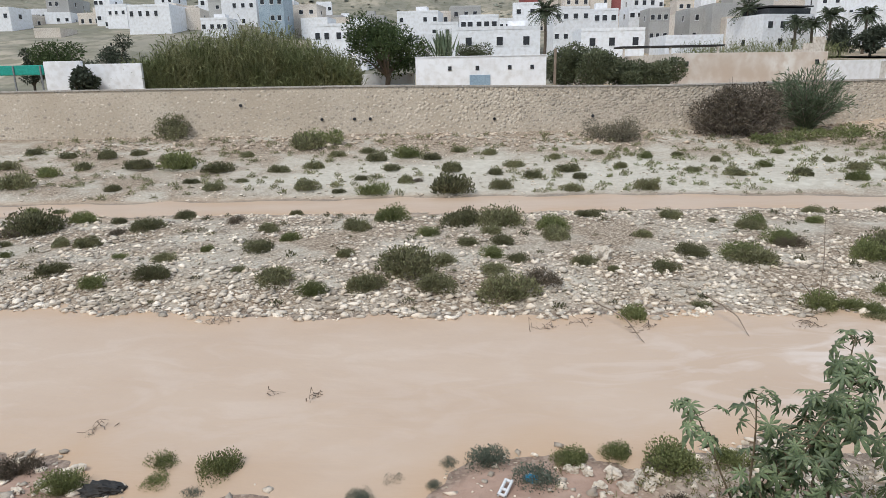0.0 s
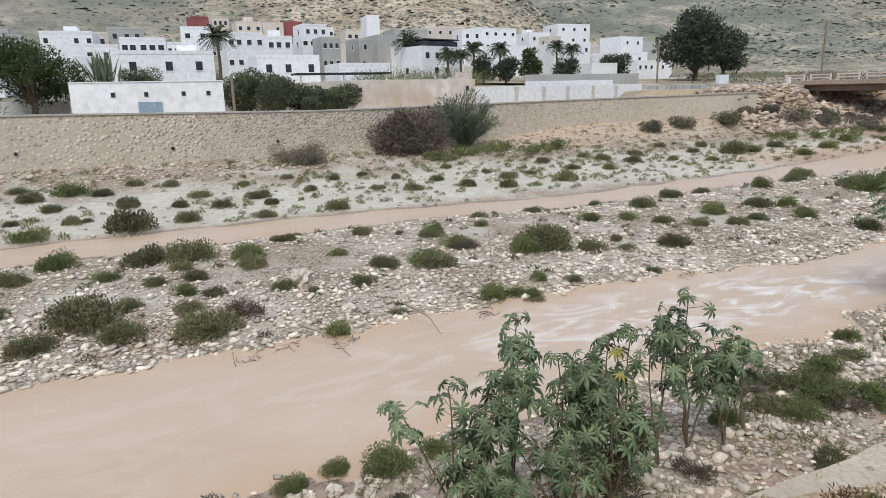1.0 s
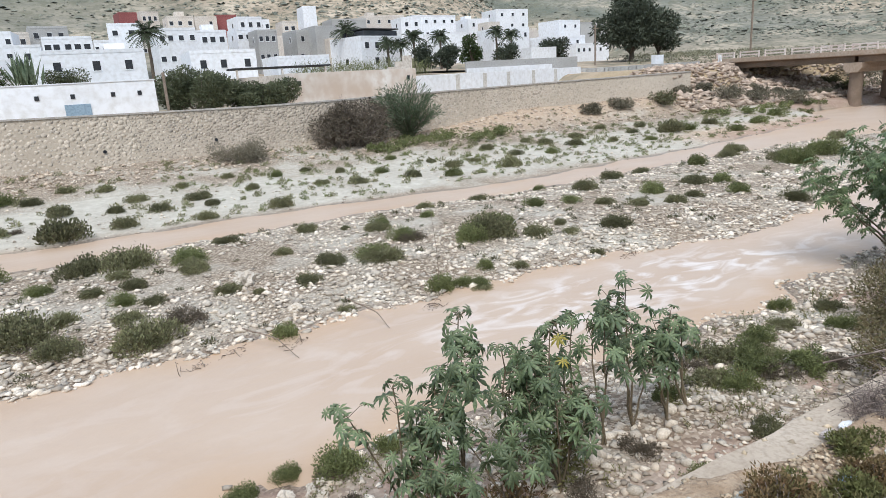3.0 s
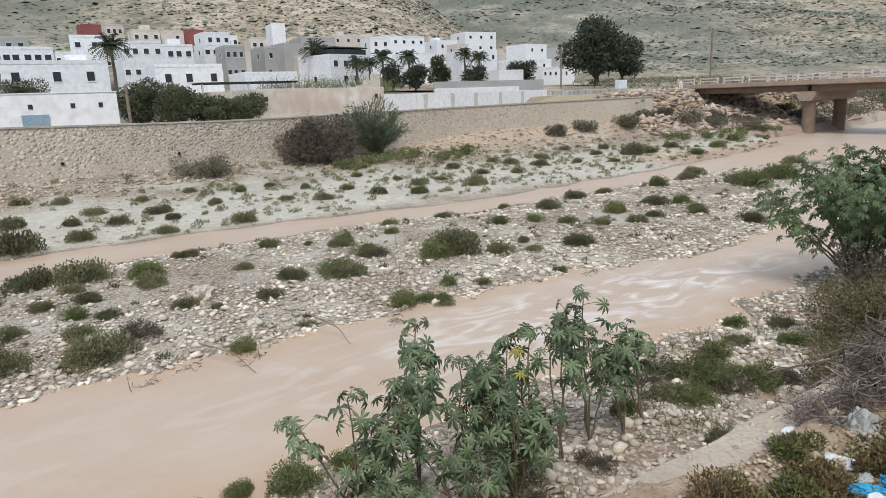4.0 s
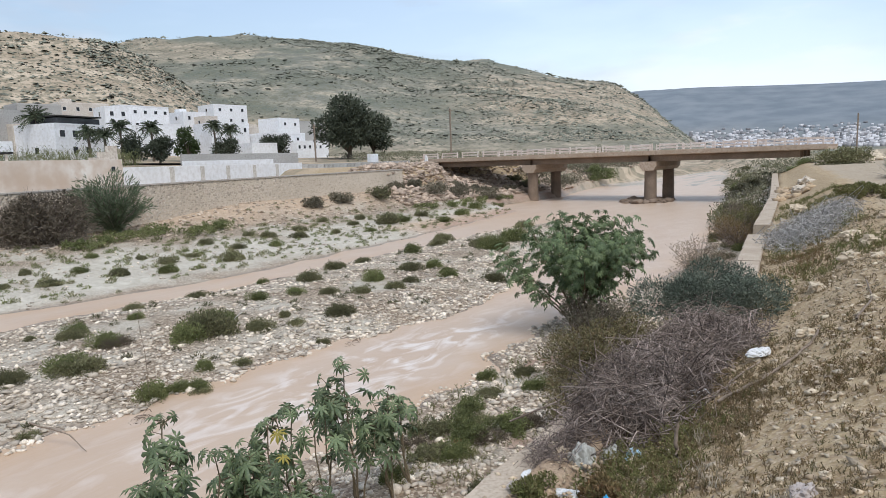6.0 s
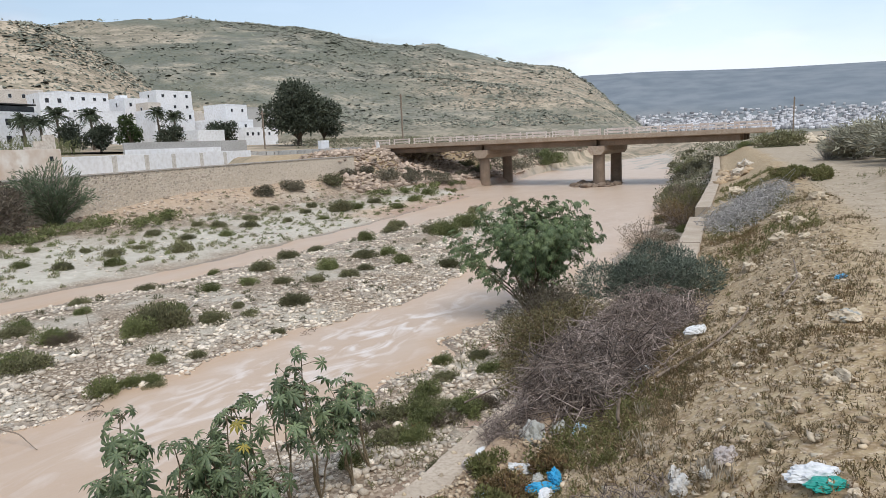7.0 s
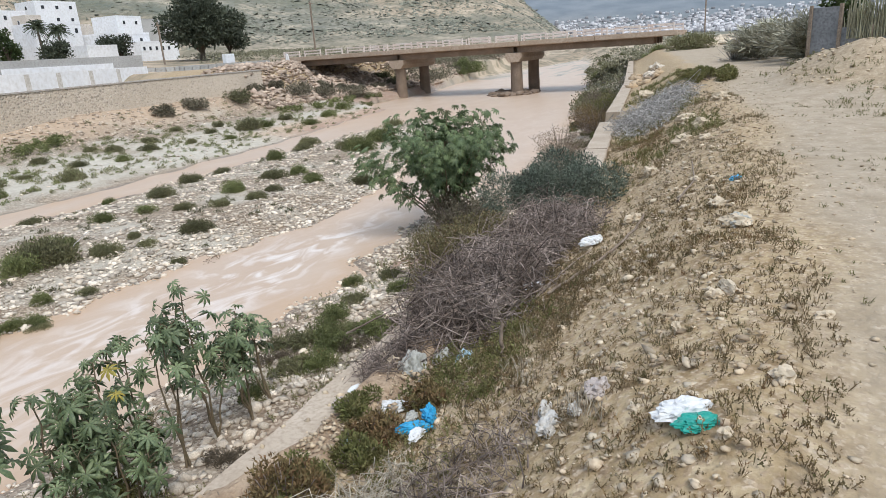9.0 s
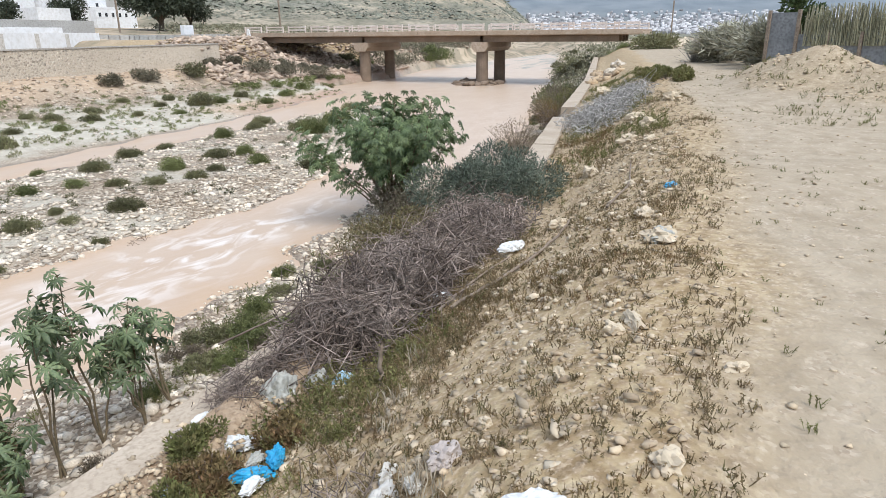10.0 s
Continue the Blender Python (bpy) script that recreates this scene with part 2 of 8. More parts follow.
    slopes = mix(ramp(big.outputs["Fac"], (0.44, (0, 0, 0)), (0.56, (0.75, 0.75, 0.75))), slopes, grove)
    slopes = mix(zone("ledges"), slopes, hill)
    hill = mix(zone("slopes"), hill, slopes)
    hill = mix(ramp(dots.outputs["Fac"], (0.50, (0, 0, 0)), (0.60, (0.6, 0.6, 0.6))), hill, ramp(grain.outputs["Fac"], (0.3, (0.10, 0.105, 0.065)), (0.7, (0.16, 0.155, 0.10))))
    clump = tex("ShaderNodeTexNoise", 0.15, 5)
    hill = mix(ramp(clump.outputs["Fac"], (0.51, (0, 0, 0)), (0.60, (0.45, 0.45, 0.45))), hill, ramp(dots.outputs["Fac"], (0.35, (0.085, 0.09, 0.06)), (0.65, (0.15, 0.148, 0.105))))
    # bluish aerial haze put into the base colour of the far ridge
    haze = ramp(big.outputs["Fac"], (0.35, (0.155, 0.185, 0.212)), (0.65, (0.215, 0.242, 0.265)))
    mud = ramp(mid.outputs["Fac"], (0.3, (0.33, 0.22, 0.165)), (0.7, (0.44, 0.31, 0.24)))
    col = mix(zone("ochre"), gravel, ochre)
    col = mix(zone("mud"), col, mud)
    soaked = ramp(peb.outputs["Color"], (0.0, (0.10, 0.075, 0.055)), (0.5, (0.20, 0.15, 0.11)), (1.0, (0.40, 0.33, 0.26)))
    col = mix(zone("soaked"), col, soaked)
    col = mix(zone("soil"), col, soil)
    col = mix(zone("road"), col, road)
    col = mix(zone("hill"), col, hill)
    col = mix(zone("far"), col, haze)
    l.new(col, p.inputs["Base Color"])
    rw = n.new("ShaderNodeMapRange")
    rw.inputs["To Min"].default_value, rw.inputs["To Max"].default_value = 0.95, 0.35
    l.new(zone("wet"), rw.inputs["Value"])
    l.new(rw.outputs[0], p.inputs["Roughness"])
    lump = tex("ShaderNodeTexNoise", 7, 7)
    b1, b2 = n.new("ShaderNodeBump"), n.new("ShaderNodeBump")
    b1.inputs["Strength"].default_value, b1.inputs["Distance"].default_value = 0.8, 0.045
    b2.inputs["Strength"].default_value, b2.inputs["Distance"].default_value = 0.6, 0.02
    l.new(lump.outputs["Fac"], b1.inputs["Height"])
    l.new(grain.outputs["Fac"], b2.inputs["Height"])
    l.new(b1.outputs[0], b2.inputs["Normal"])
    l.new(b2.outputs[0], p.inputs["Normal"])
    return m


def water_material():
    """Silt-brown flood water with ripples along the current and pale foam on the riffle."""
    m = bpy.data.materials.new("muddy_water")
    m.use_nodes = True
    n, l = m.node_tree.nodes, m.node_tree.links
    p = n["Principled BSDF"]
    p.inputs["Roughness"].default_value, p.inputs["IOR"].default_value = 0.42, 1.33
    t = n.new("ShaderNodeTexCoord")
    mp_ = n.new("ShaderNodeMapping")
    mp_.inputs["Scale"].default_value = (0.62, 1.25, 1)
    l.new(t.outputs["Object"], mp_.inputs["Vector"])
    a, b, c = (n.new("ShaderNodeTexNoise") for _ in range(3))
    for q, s_, d_ in ((a, 0.45, 5), (b, 2.6, 6), (c, 1.0, 7)):
        q.inputs["Scale"].default_value, q.inputs["Detail"].default_value = s_, d_
        l.new(mp_.outputs[0], q.inputs["Vector"])
    c.inputs["Distortion"].default_value = 1.6
    r = n.new("ShaderNodeValToRGB")
    r.color_ramp.elements[0].position, r.color_ramp.elements[0].color = 0.35, (0.495, 0.37, 0.27, 1)
    r.color_ramp.elements[1].position, r.color_ramp.elements[1].color = 0.65, (0.53, 0.41, 0.31, 1)
    l.new(a.outputs["Fac"], r.inputs[0])
    f = n.new("ShaderNodeValToRGB")
    f.color_ramp.elements[0].position, f.color_ramp.elements[0].color = 0.47, (0, 0, 0, 1)
    f.color_ramp.elements[1].position, f.color_ramp.elements[1].color = 0.63, (1, 1, 1, 1)
    l.new(c.outputs["Fac"], f.inputs[0])
    at = n.new("ShaderNodeAttribute")
    at.attribute_name = "riffle"
    mu = n.new("ShaderNodeMath")
    mu.operation = "MULTIPLY"
    l.new(f.outputs[0], mu.inputs[0])
    l.new(at.outputs["Fac"], mu.inputs[1])
    mx = n.new("ShaderNodeMix")
    mx.data_type = "RGBA"
    mx.inputs["B"].default_value = (0.76, 0.70, 0.65, 1)
    l.new(mu.outputs[0], mx.inputs["Factor"])
    l.new(r.outputs[0], mx.inputs["A"])
    at2 = n.new("ShaderNodeAttribute")
    at2.attribute_name = "shallow"
    mx2 = n.new("ShaderNodeMix")
    mx2.data_type = "RGBA"
    mx2.inputs["B"].default_value = (0.50, 0.345, 0.22, 1)
    l.new(at2.outputs["Fac"], mx2.inputs["Factor"])
    l.new(mx.outputs["Result"], mx2.inputs["A"])
    l.new(mx2.outputs["Result"], p.inputs["Base Color"])
    bp = n.new("ShaderNodeBump")
    bp.inputs["Strength"].default_value, bp.inputs["Distance"].default_value = 0.35, 0.06
    l.new(b.outputs["Fac"], bp.inputs["Height"])
    l.new(bp.outputs[0], p.inputs["Normal"])
    return m


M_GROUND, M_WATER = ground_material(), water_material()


# ---- mesh helpers ----
def raw_mesh(name, verts, faces, material, smooth=False):
    """A mesh from arrays: verts (n, 3), faces (m, 3 or 4)."""
    verts, faces = np.asarray(verts, np.float32), np.asarray(faces, np.int32)
    me = bpy.data.meshes.new(name)
    k = faces.shape[1]
    me.vertices.add(len(verts))
    me.vertices.foreach_set("co", verts.ravel())
    me.loops.add(faces.size)
    me.loops.foreach_set("vertex_index", faces.ravel())
    me.polygons.add(len(faces))
    me.polygons.foreach_set("loop_start", np.arange(0, faces.size, k, dtype=np.int32))
    me.update(calc_edges=True)
    me.validate()
    if smooth:
        me.polygons.foreach_set("use_smooth", np.ones(len(me.polygons), bool))
    me.materials.append(material)
    return me


def child(name, me, parent, m=None, label=""):
    ob = new(name, me)
    if parent is not None:
        ob.parent = parent
    if m is not None:
        ob.matrix_basis = m
    return tagged(ob, label)


def part(name, bm, material, parent, label="", smooth=False):
    me = bpy.data.meshes.new(name)
    bm.to_mesh(me)
    bm.free()
    me.materials.append(material)
    if smooth:
        me.polygons.foreach_set("use_smooth", np.ones(len(me.polygons), bool))
    return child(name, me, parent, None, label)


def box_bm(x0, x1, y0, y1, z0, z1, bevel=0.0, bm=None):
    bm = bm or bmesh.new()
    r = bmesh.ops.create_cube(bm, size=1.0)
    vs = r["verts"]
    for v in vs:
        v.co = Vector((x0 + (v.co.x + 0.5) * (x1 - x0), y0 + (v.co.y + 0.5) * (y1 - y0), z0 + (v.co.z + 0.5) * (z1 - z0)))
    if bevel:
        es = list({e for v in vs for e in v.link_edges})
        bmesh.ops.bevel(bm, geom=es, offset=bevel, segments=2, affect="EDGES", profile=0.6)
    return bm


def tubes(paths, radii, sides=5):
    """Tapered tubes along point lists: verts and quads."""
    V, Q, off = [], [], 0
    ang = np.arange(sides) * 2 * np.pi / sides
    for pts, rad in zip(paths, radii):
        pts = np.asarray(pts, float)
        n = len(pts)
        d = np.gradient(pts, axis=0)
        d /= np.linalg.norm(d, axis=1)[:, None] + 1e-9
        ref = np.where(np.abs(d[:, 2:3]) > 0.9, [[1.0, 0, 0]], [[0, 0, 1.0]])
        u = np.cross(d, ref)
        u /= np.linalg.norm(u, axis=1)[:, None] + 1e-9
        w = np.cross(d, u)
        rr = np.linspace(rad[0], rad[1], n)
        ring = pts[:, None] + rr[:, None, None] * (u[:, None] * np.cos(ang)[None, :, None] + w[:, None] * np.sin(ang)[None, :, None])
        V.append(ring.reshape(-1, 3))
        i, j = np.meshgrid(np.arange(n - 1), np.arange(sides), indexing="ij")
        a = off + i * sides + j
        b = off + i * sides + (j + 1) % sides
        Q.append(np.stack([a, b, b + sides, a + sides], -1).reshape(-1, 4))
        off += n * sides
    return np.concatenate(V), np.concatenate(Q)


def blades(base, direction, length, width, gen, bend=0.0):
    """Leaf blades, one bent diamond each: base (n, 3), direction (n, 3) unit, length and width (n,)."""
    n = len(base)
    side = np.cross(direction, gen.normal(size=(n, 3)))
    side /= np.linalg.norm(side, axis=1)[:, None] + 1e-9
    mid = base + direction * (length * 0.5)[:, None]
    tip = base + direction * length[:, None]
    tip[:, 2] -= bend * length
    hw = side * (width * 0.5)[:, None]
    v = np.stack([base, mid - hw, tip, mid + hw], 1).reshape(-1, 3)
    f = np.arange(4 * n).reshape(n, 4)
    return v, f


def join_np(*vf):
    V, Q, o = [], [], 0
    for v, f in vf:
        V.append(v)
        Q.append(f + o)
        o += len(v)
    return np.concatenate(V), np.concatenate(Q)


def unit(v):
    return v / (np.linalg.norm(v, axis=-1, keepdims=True) + 1e-9)


ICO_BM = bmesh.new()
bmesh.ops.create_icosphere(ICO_BM, subdivisions=1, radius=1.0)
ICO_V = np.array([v.co[:] for v in ICO_BM.verts])
ICO_F = np.array([[v.index for v in f.verts] for f in ICO_BM.faces])
ICO_BM.free()


OCT_V = np.array([(1, 0, 0), (-1, 0, 0), (0, 1, 0), (0, -1, 0), (0, 0, 1), (0, 0, -1)], float) * 1.1
OCT_F = np.array([(0, 2, 4), (2, 1, 4), (1, 3, 4), (3, 0, 4), (2, 0, 5), (1, 2, 5), (3, 1, 5), (0, 3, 5)])


def pebbles(pos, size, gen, flat=0.6, rough=0.22, fine=False):
    """Angular stones sunk a little into the ground, joined: pos (n, 3), size (n,) half-widths."""
    n = len(pos)
    s = size[:, None] * np.stack([gen.uniform(0.75, 1.35, n), gen.uniform(0.7, 1.1, n), gen.uniform(0.45, 1.0, n) * flat], 1)
    base, tri = (OCT_V, OCT_F) if fine else (ICO_V, ICO_F)
    v = base[None] * (1 + gen.normal(0, rough, (n, len(base), 1)))
    v = v * s[:, None]
    a = gen.uniform(0, 2 * np.pi, n)
    c, q = np.cos(a)[:, None], np.sin(a)[:, None]
    x, y = v[..., 0] * c - v[..., 1] * q, v[..., 0] * q + v[..., 1] * c
    v = np.stack([x, y, v[..., 2]], -1) + pos[:, None] + np.array([0, 0, 1.0]) * (s[:, 2] * 0.45)[:, None, None]
    f = tri[None] + (np.arange(n) * len(base))[:, None, None]
    return v.reshape(-1, 3), f.reshape(-1, 3)


# ---- the land ----
def lerp(v, *pts):
    return np.interp(v, [p[0] for p in pts], [p[1] for p in pts])


def smooth01(v):
    v = np.clip(v, 0, 1)
    return v * v * (3 - 2 * v)


def kerb_y(x):
    """Middle line of the retaining wall's concrete coping."""
    return lerp(x, (-60, 1.6), (0, 2.0), (6, 2.06), (12, 2.2), (14, 2.36), (21.3, 3.45), (31, 4.77), (39.2, 5.9), (74, 11.6), (140, 15))


def near_shore(x):
    return lerp(x, (-60, 7.0), (-7, 8.4), (-5.6, 7.9), (-4.6, 7.5), (-3.2, 7.3), (-1.8, 7.0), (-1.0, 7.4), (-0.3, 8.0), (1, 8.35), (4, 8.6), (12, 8.6), (15, 8.9), (18, 9.4), (24, 9.2), (31, 8.6), (41, 9.9), (50, 11.6), (78, 17.3), (102, 22.8), (129, 29), (170, 37.5), (200, 46), (300, 80)) + 0.25 * np.sin(x * 1.7) + 0.15 * np.sin(x * 4.1 + 1)


def bar_shore(x):
    return lerp(x, (-60, 15.6), (-11, 14.9), (-5.5, 14.15), (4, 14.2), (9, 14.3), (14, 14.2), (19.5, 12.9), (26, 14.2), (35, 17.0), (45, 20.6), (50, 22.4), (54, 24.0), (64, 40)) + 0.15 * np.sin(x * 2.3) + 0.1 * np.sin(x * 5.3)


def back_near(x):
    return lerp(x, (-60, 25.9), (-19, 25.9), (4, 26.0), (12, 26.3), (18, 25.3), (32, 26.0), (43, 26.2), (50, 25.2), (54, 24.0), (64, 0)) + 0.12 * np.sin(x * 1.9)


def back_far(x):
    return lerp(x, (-60, 28.2), (-20, 28.4), (5, 29.4), (9, 29.3), (20, 27.9), (37, 29.6), (59, 33.5), (74, 38.2), (95, 43), (123, 48), (150, 52), (200, 59), (300, 88)) + 0.15 * np.sin(x * 1.3)


def fbm(x, y, seed, octaves=5, f=1.0):
    """Cheap smooth noise from rotated sines."""
    g = np.random.default_rng(seed)
    out, amp = 0, 1.0
    for _ in range(octaves):
        for _ in range(3):
            a, ph = g.uniform(0, 2 * np.pi), g.uniform(0, 2 * np.pi)
            out = out + amp / 3 * np.sin(f * (x * np.cos(a) + y * np.sin(a)) + ph + 1.3 * np.sin(f * 0.7 * (x * np.sin(a) - y * np.cos(a)) + ph * 2))
        f, amp = f * 2.03, amp * 0.5
    return out


def in_water(x, y):
    """Metres inside the flooded channels (minus: on dry ground)."""
    d1 = np.minimum(y - near_shore(x), bar_shore(x) - y)
    d2 = np.minimum(y - np.maximum(back_near(x), near_shore(x)), back_far(x) - y)
    d3 = np.where(x > 50, np.minimum(y - near_shore(x), back_far(x) - y), -99)
    d3 = np.minimum(d3, (x - 50) * 0.8)
    return np.maximum(np.maximum(d1, d2), d3)


def land(x, y):
    x, y = np.asarray(x, float), np.asarray(y, float)
    w = in_water(x, y)
    bed = np.where(w > 0, -0.4 * smooth01(w / 1.5), 0.30 * smooth01(-w / 3.0)) + 0.035 * fbm(x, y, 3, 3, 1.3) * np.clip(np.abs(w), 0.15, 1)
    bed = bed + 1.2 * smooth01((y - 32) / 15.0) * (w < 0)
    bed = bed + 1.6 * smooth01((x - 56) / 10) * smooth01((y - 40 - 0.45 * np.clip(x - 60, 0, 12)) / 6)
    # earth banked against the flood wall
    bed = bed + 1.15 * smooth01((x - 22) / 14) * smooth01((62 - x) / 6) * smooth01((y - 40.8 + 0.8 * fbm(x, y, 14, 3, 0.5)) / 5.0) * (w < 0)
    # riprap and embankment under the left end of the bridge
    rise = 5.15 * smooth01((y - 43.3 - 0.75 * np.clip(x - 66, 0, 8) + 0.9 * np.clip(x - 82, 0, 6)) / 6.5) * smooth01((x - 50) / 9) * smooth01((98 - x) / 10)
    bed = np.where(rise > 0.02, np.maximum(bed, rise), bed)
    k = kerb_y(x)
    v = y - k
    soil = 3.02 + 1.0 * smooth01((-0.30 - v) / 2.6) + 0.05 * smooth01((-3.0 - v) / 4)
    soil = soil + 0.035 * fbm(x, y, 5, 4, 1.6) * smooth01((-0.2 - v) / 0.6)
    # spoil heap in front of the fence
    lump = 1 + 0.35 * fbm(x, y, 9, 4, 1.1)
    soil = soil + 0.95 * lump * np.exp(-(np.abs(x - 20.8) / 2.7) ** 2.6 - (np.abs(y + 2.75 - 0.1 * (x - 20)) / 1.15) ** 2.2)
    soil = soil + 0.5 * lump * np.exp(-((x - 17.6) / 2.2) ** 2 - ((y + 4.5) / 1.3) ** 2) + 0.12 * fbm(x, y, 10, 4, 1.5) * smooth01((x - 11) / 4) * smooth01((-1.0 - y) / 0.6) * smooth01((26 - x) / 3)
    soil = soil + 0.05 * fbm(x, y, 13, 4, 3.0) * smooth01((-0.4 - v) / 0.5) * smooth01((3.4 + v) / 1.0)
    bed = bed + 1.9 * smooth01((x - 50) / 20) * smooth01((near_shore(x) - y) / 7.0) * (v > 0) * (w < 0)
    z = np.where(v < -0.12, soil, bed + 0.15 * smooth01((2.0 - v) / 2))
    up = lerp(y, (46, 4.25), (70, 4.2), (80, 5.6), (118, 8.2), (130, 10.2), (150, 13.5), (172, 17.5), (260, 22)) + 0.12 * fbm(x, y, 11, 3, 0.12)
    up = up + 4.5 * smooth01((-22 - x) / 26) * smooth01((y - 72) / 36)
    up = up - np.clip(up - 5.6 - 0.03 * np.clip(y - 56, 0, 90), 0, 99) * smooth01((x - 62) / 30)
    shore = 0.3 + 0.22 * np.clip(y - back_far(x), 0, 999)
    up = up - np.clip(up - shore, 0, 99) * smooth01((x - 85) / 8)
    up = np.where((x > 55.5) & (y < 60), np.minimum(up, np.maximum(rise, 0.3) + 4 * smooth01((y - 57) / 3)), up)
    up = np.where(x > 55.5, np.maximum(bed, up), up)
    r, az = np.hypot(x, y), np.degrees(np.arctan2(y, x))
    ha = 380 * np.tan(np.radians(lerp(az, (44, 0.0), (50, 1.8), (54.9, 5.2), (56, 6.1), (58.1, 7.7), (60.2, 9.0), (62.6, 10.1), (66.2, 10.5), (70, 10.5), (77.7, 10.2), (83.5, 9.4), (87, 9.0), (100, 8.8), (124, 8.0), (150, 6), (180, 3)))) + 5
    za = ha * np.where(r < 380, np.clip((r - 175) / 205, 0, 1) ** 1.15, 1 - 0.5 * smooth01((r - 380) / 500))
    hb = 880 * np.tan(np.radians(lerp(az, (9, 0), (13, 0.2), (15, 0.9), (17.1, 2.7), (19.3, 4.4), (21.5, 5.5), (25, 6.4), (29.7, 7.65), (32, 8.35), (34.4, 8.65), (36.8, 8.8), (39.2, 9.4), (41.2, 10.05), (44, 10.5), (48.8, 10.6), (53.4, 10.6), (55.7, 10.65), (57.5, 10.4), (60, 10.2), (62, 9.8), (80, 8), (120, 7), (170, 3)))) + 4
    zb = hb * np.where(r < 880, np.clip((r - 300) / 580, 0, 1) ** 1.05, 1 - 0.6 * smooth01((r - 880) / 700))
    hc = 2500 * np.tan(np.radians(lerp(az, (-60, 2.0), (-20, 3.8), (0, 4.5), (6.4, 4.7), (12.4, 5.0), (16.4, 5.15), (19.9, 5.0), (26, 4.6), (40, 4), (90, 3))))
    zc = hc * np.where(r < 2500, smooth01((r - 1100) / 1400), 1)
    gully = 0.75 - np.abs(fbm(x, y, 22, 4, 0.010)) - 0.35 * np.abs(fbm(x, y, 23, 3, 0.027))
    rough = (1.6 * fbm(x, y, 21, 4, 0.021) + 6 * gully * smooth01((r - 320) / 250) + 2.5 * gully) * np.clip((r - 190) / 300, 0, 1)
    hills = np.maximum(np.maximum(za, zb), zc)
    hills = hills + rough * smooth01((np.maximum(za, zb) - 4) / 12)
    z = np.where(y > 46.25, np.maximum(up, hills), z)
    z = np.where((y <= 46.25) & (x > 110), np.maximum(z, np.maximum(zb, zc)), z)
    return np.where(y < -30, np.maximum(z, zc), z)


def spaced(lo, hi, step, far_lo, far_hi, grow=1.13):
    c = list(np.arange(lo, hi + 1e-6, step))
    s, v = step, hi
    while v < far_hi:
        s *= grow
        v += s
        c.append(v)
    s, v = step, lo
    while v > far_lo:
        s *= grow
        v -= s
        c.insert(0, v)
    return np.array(c)


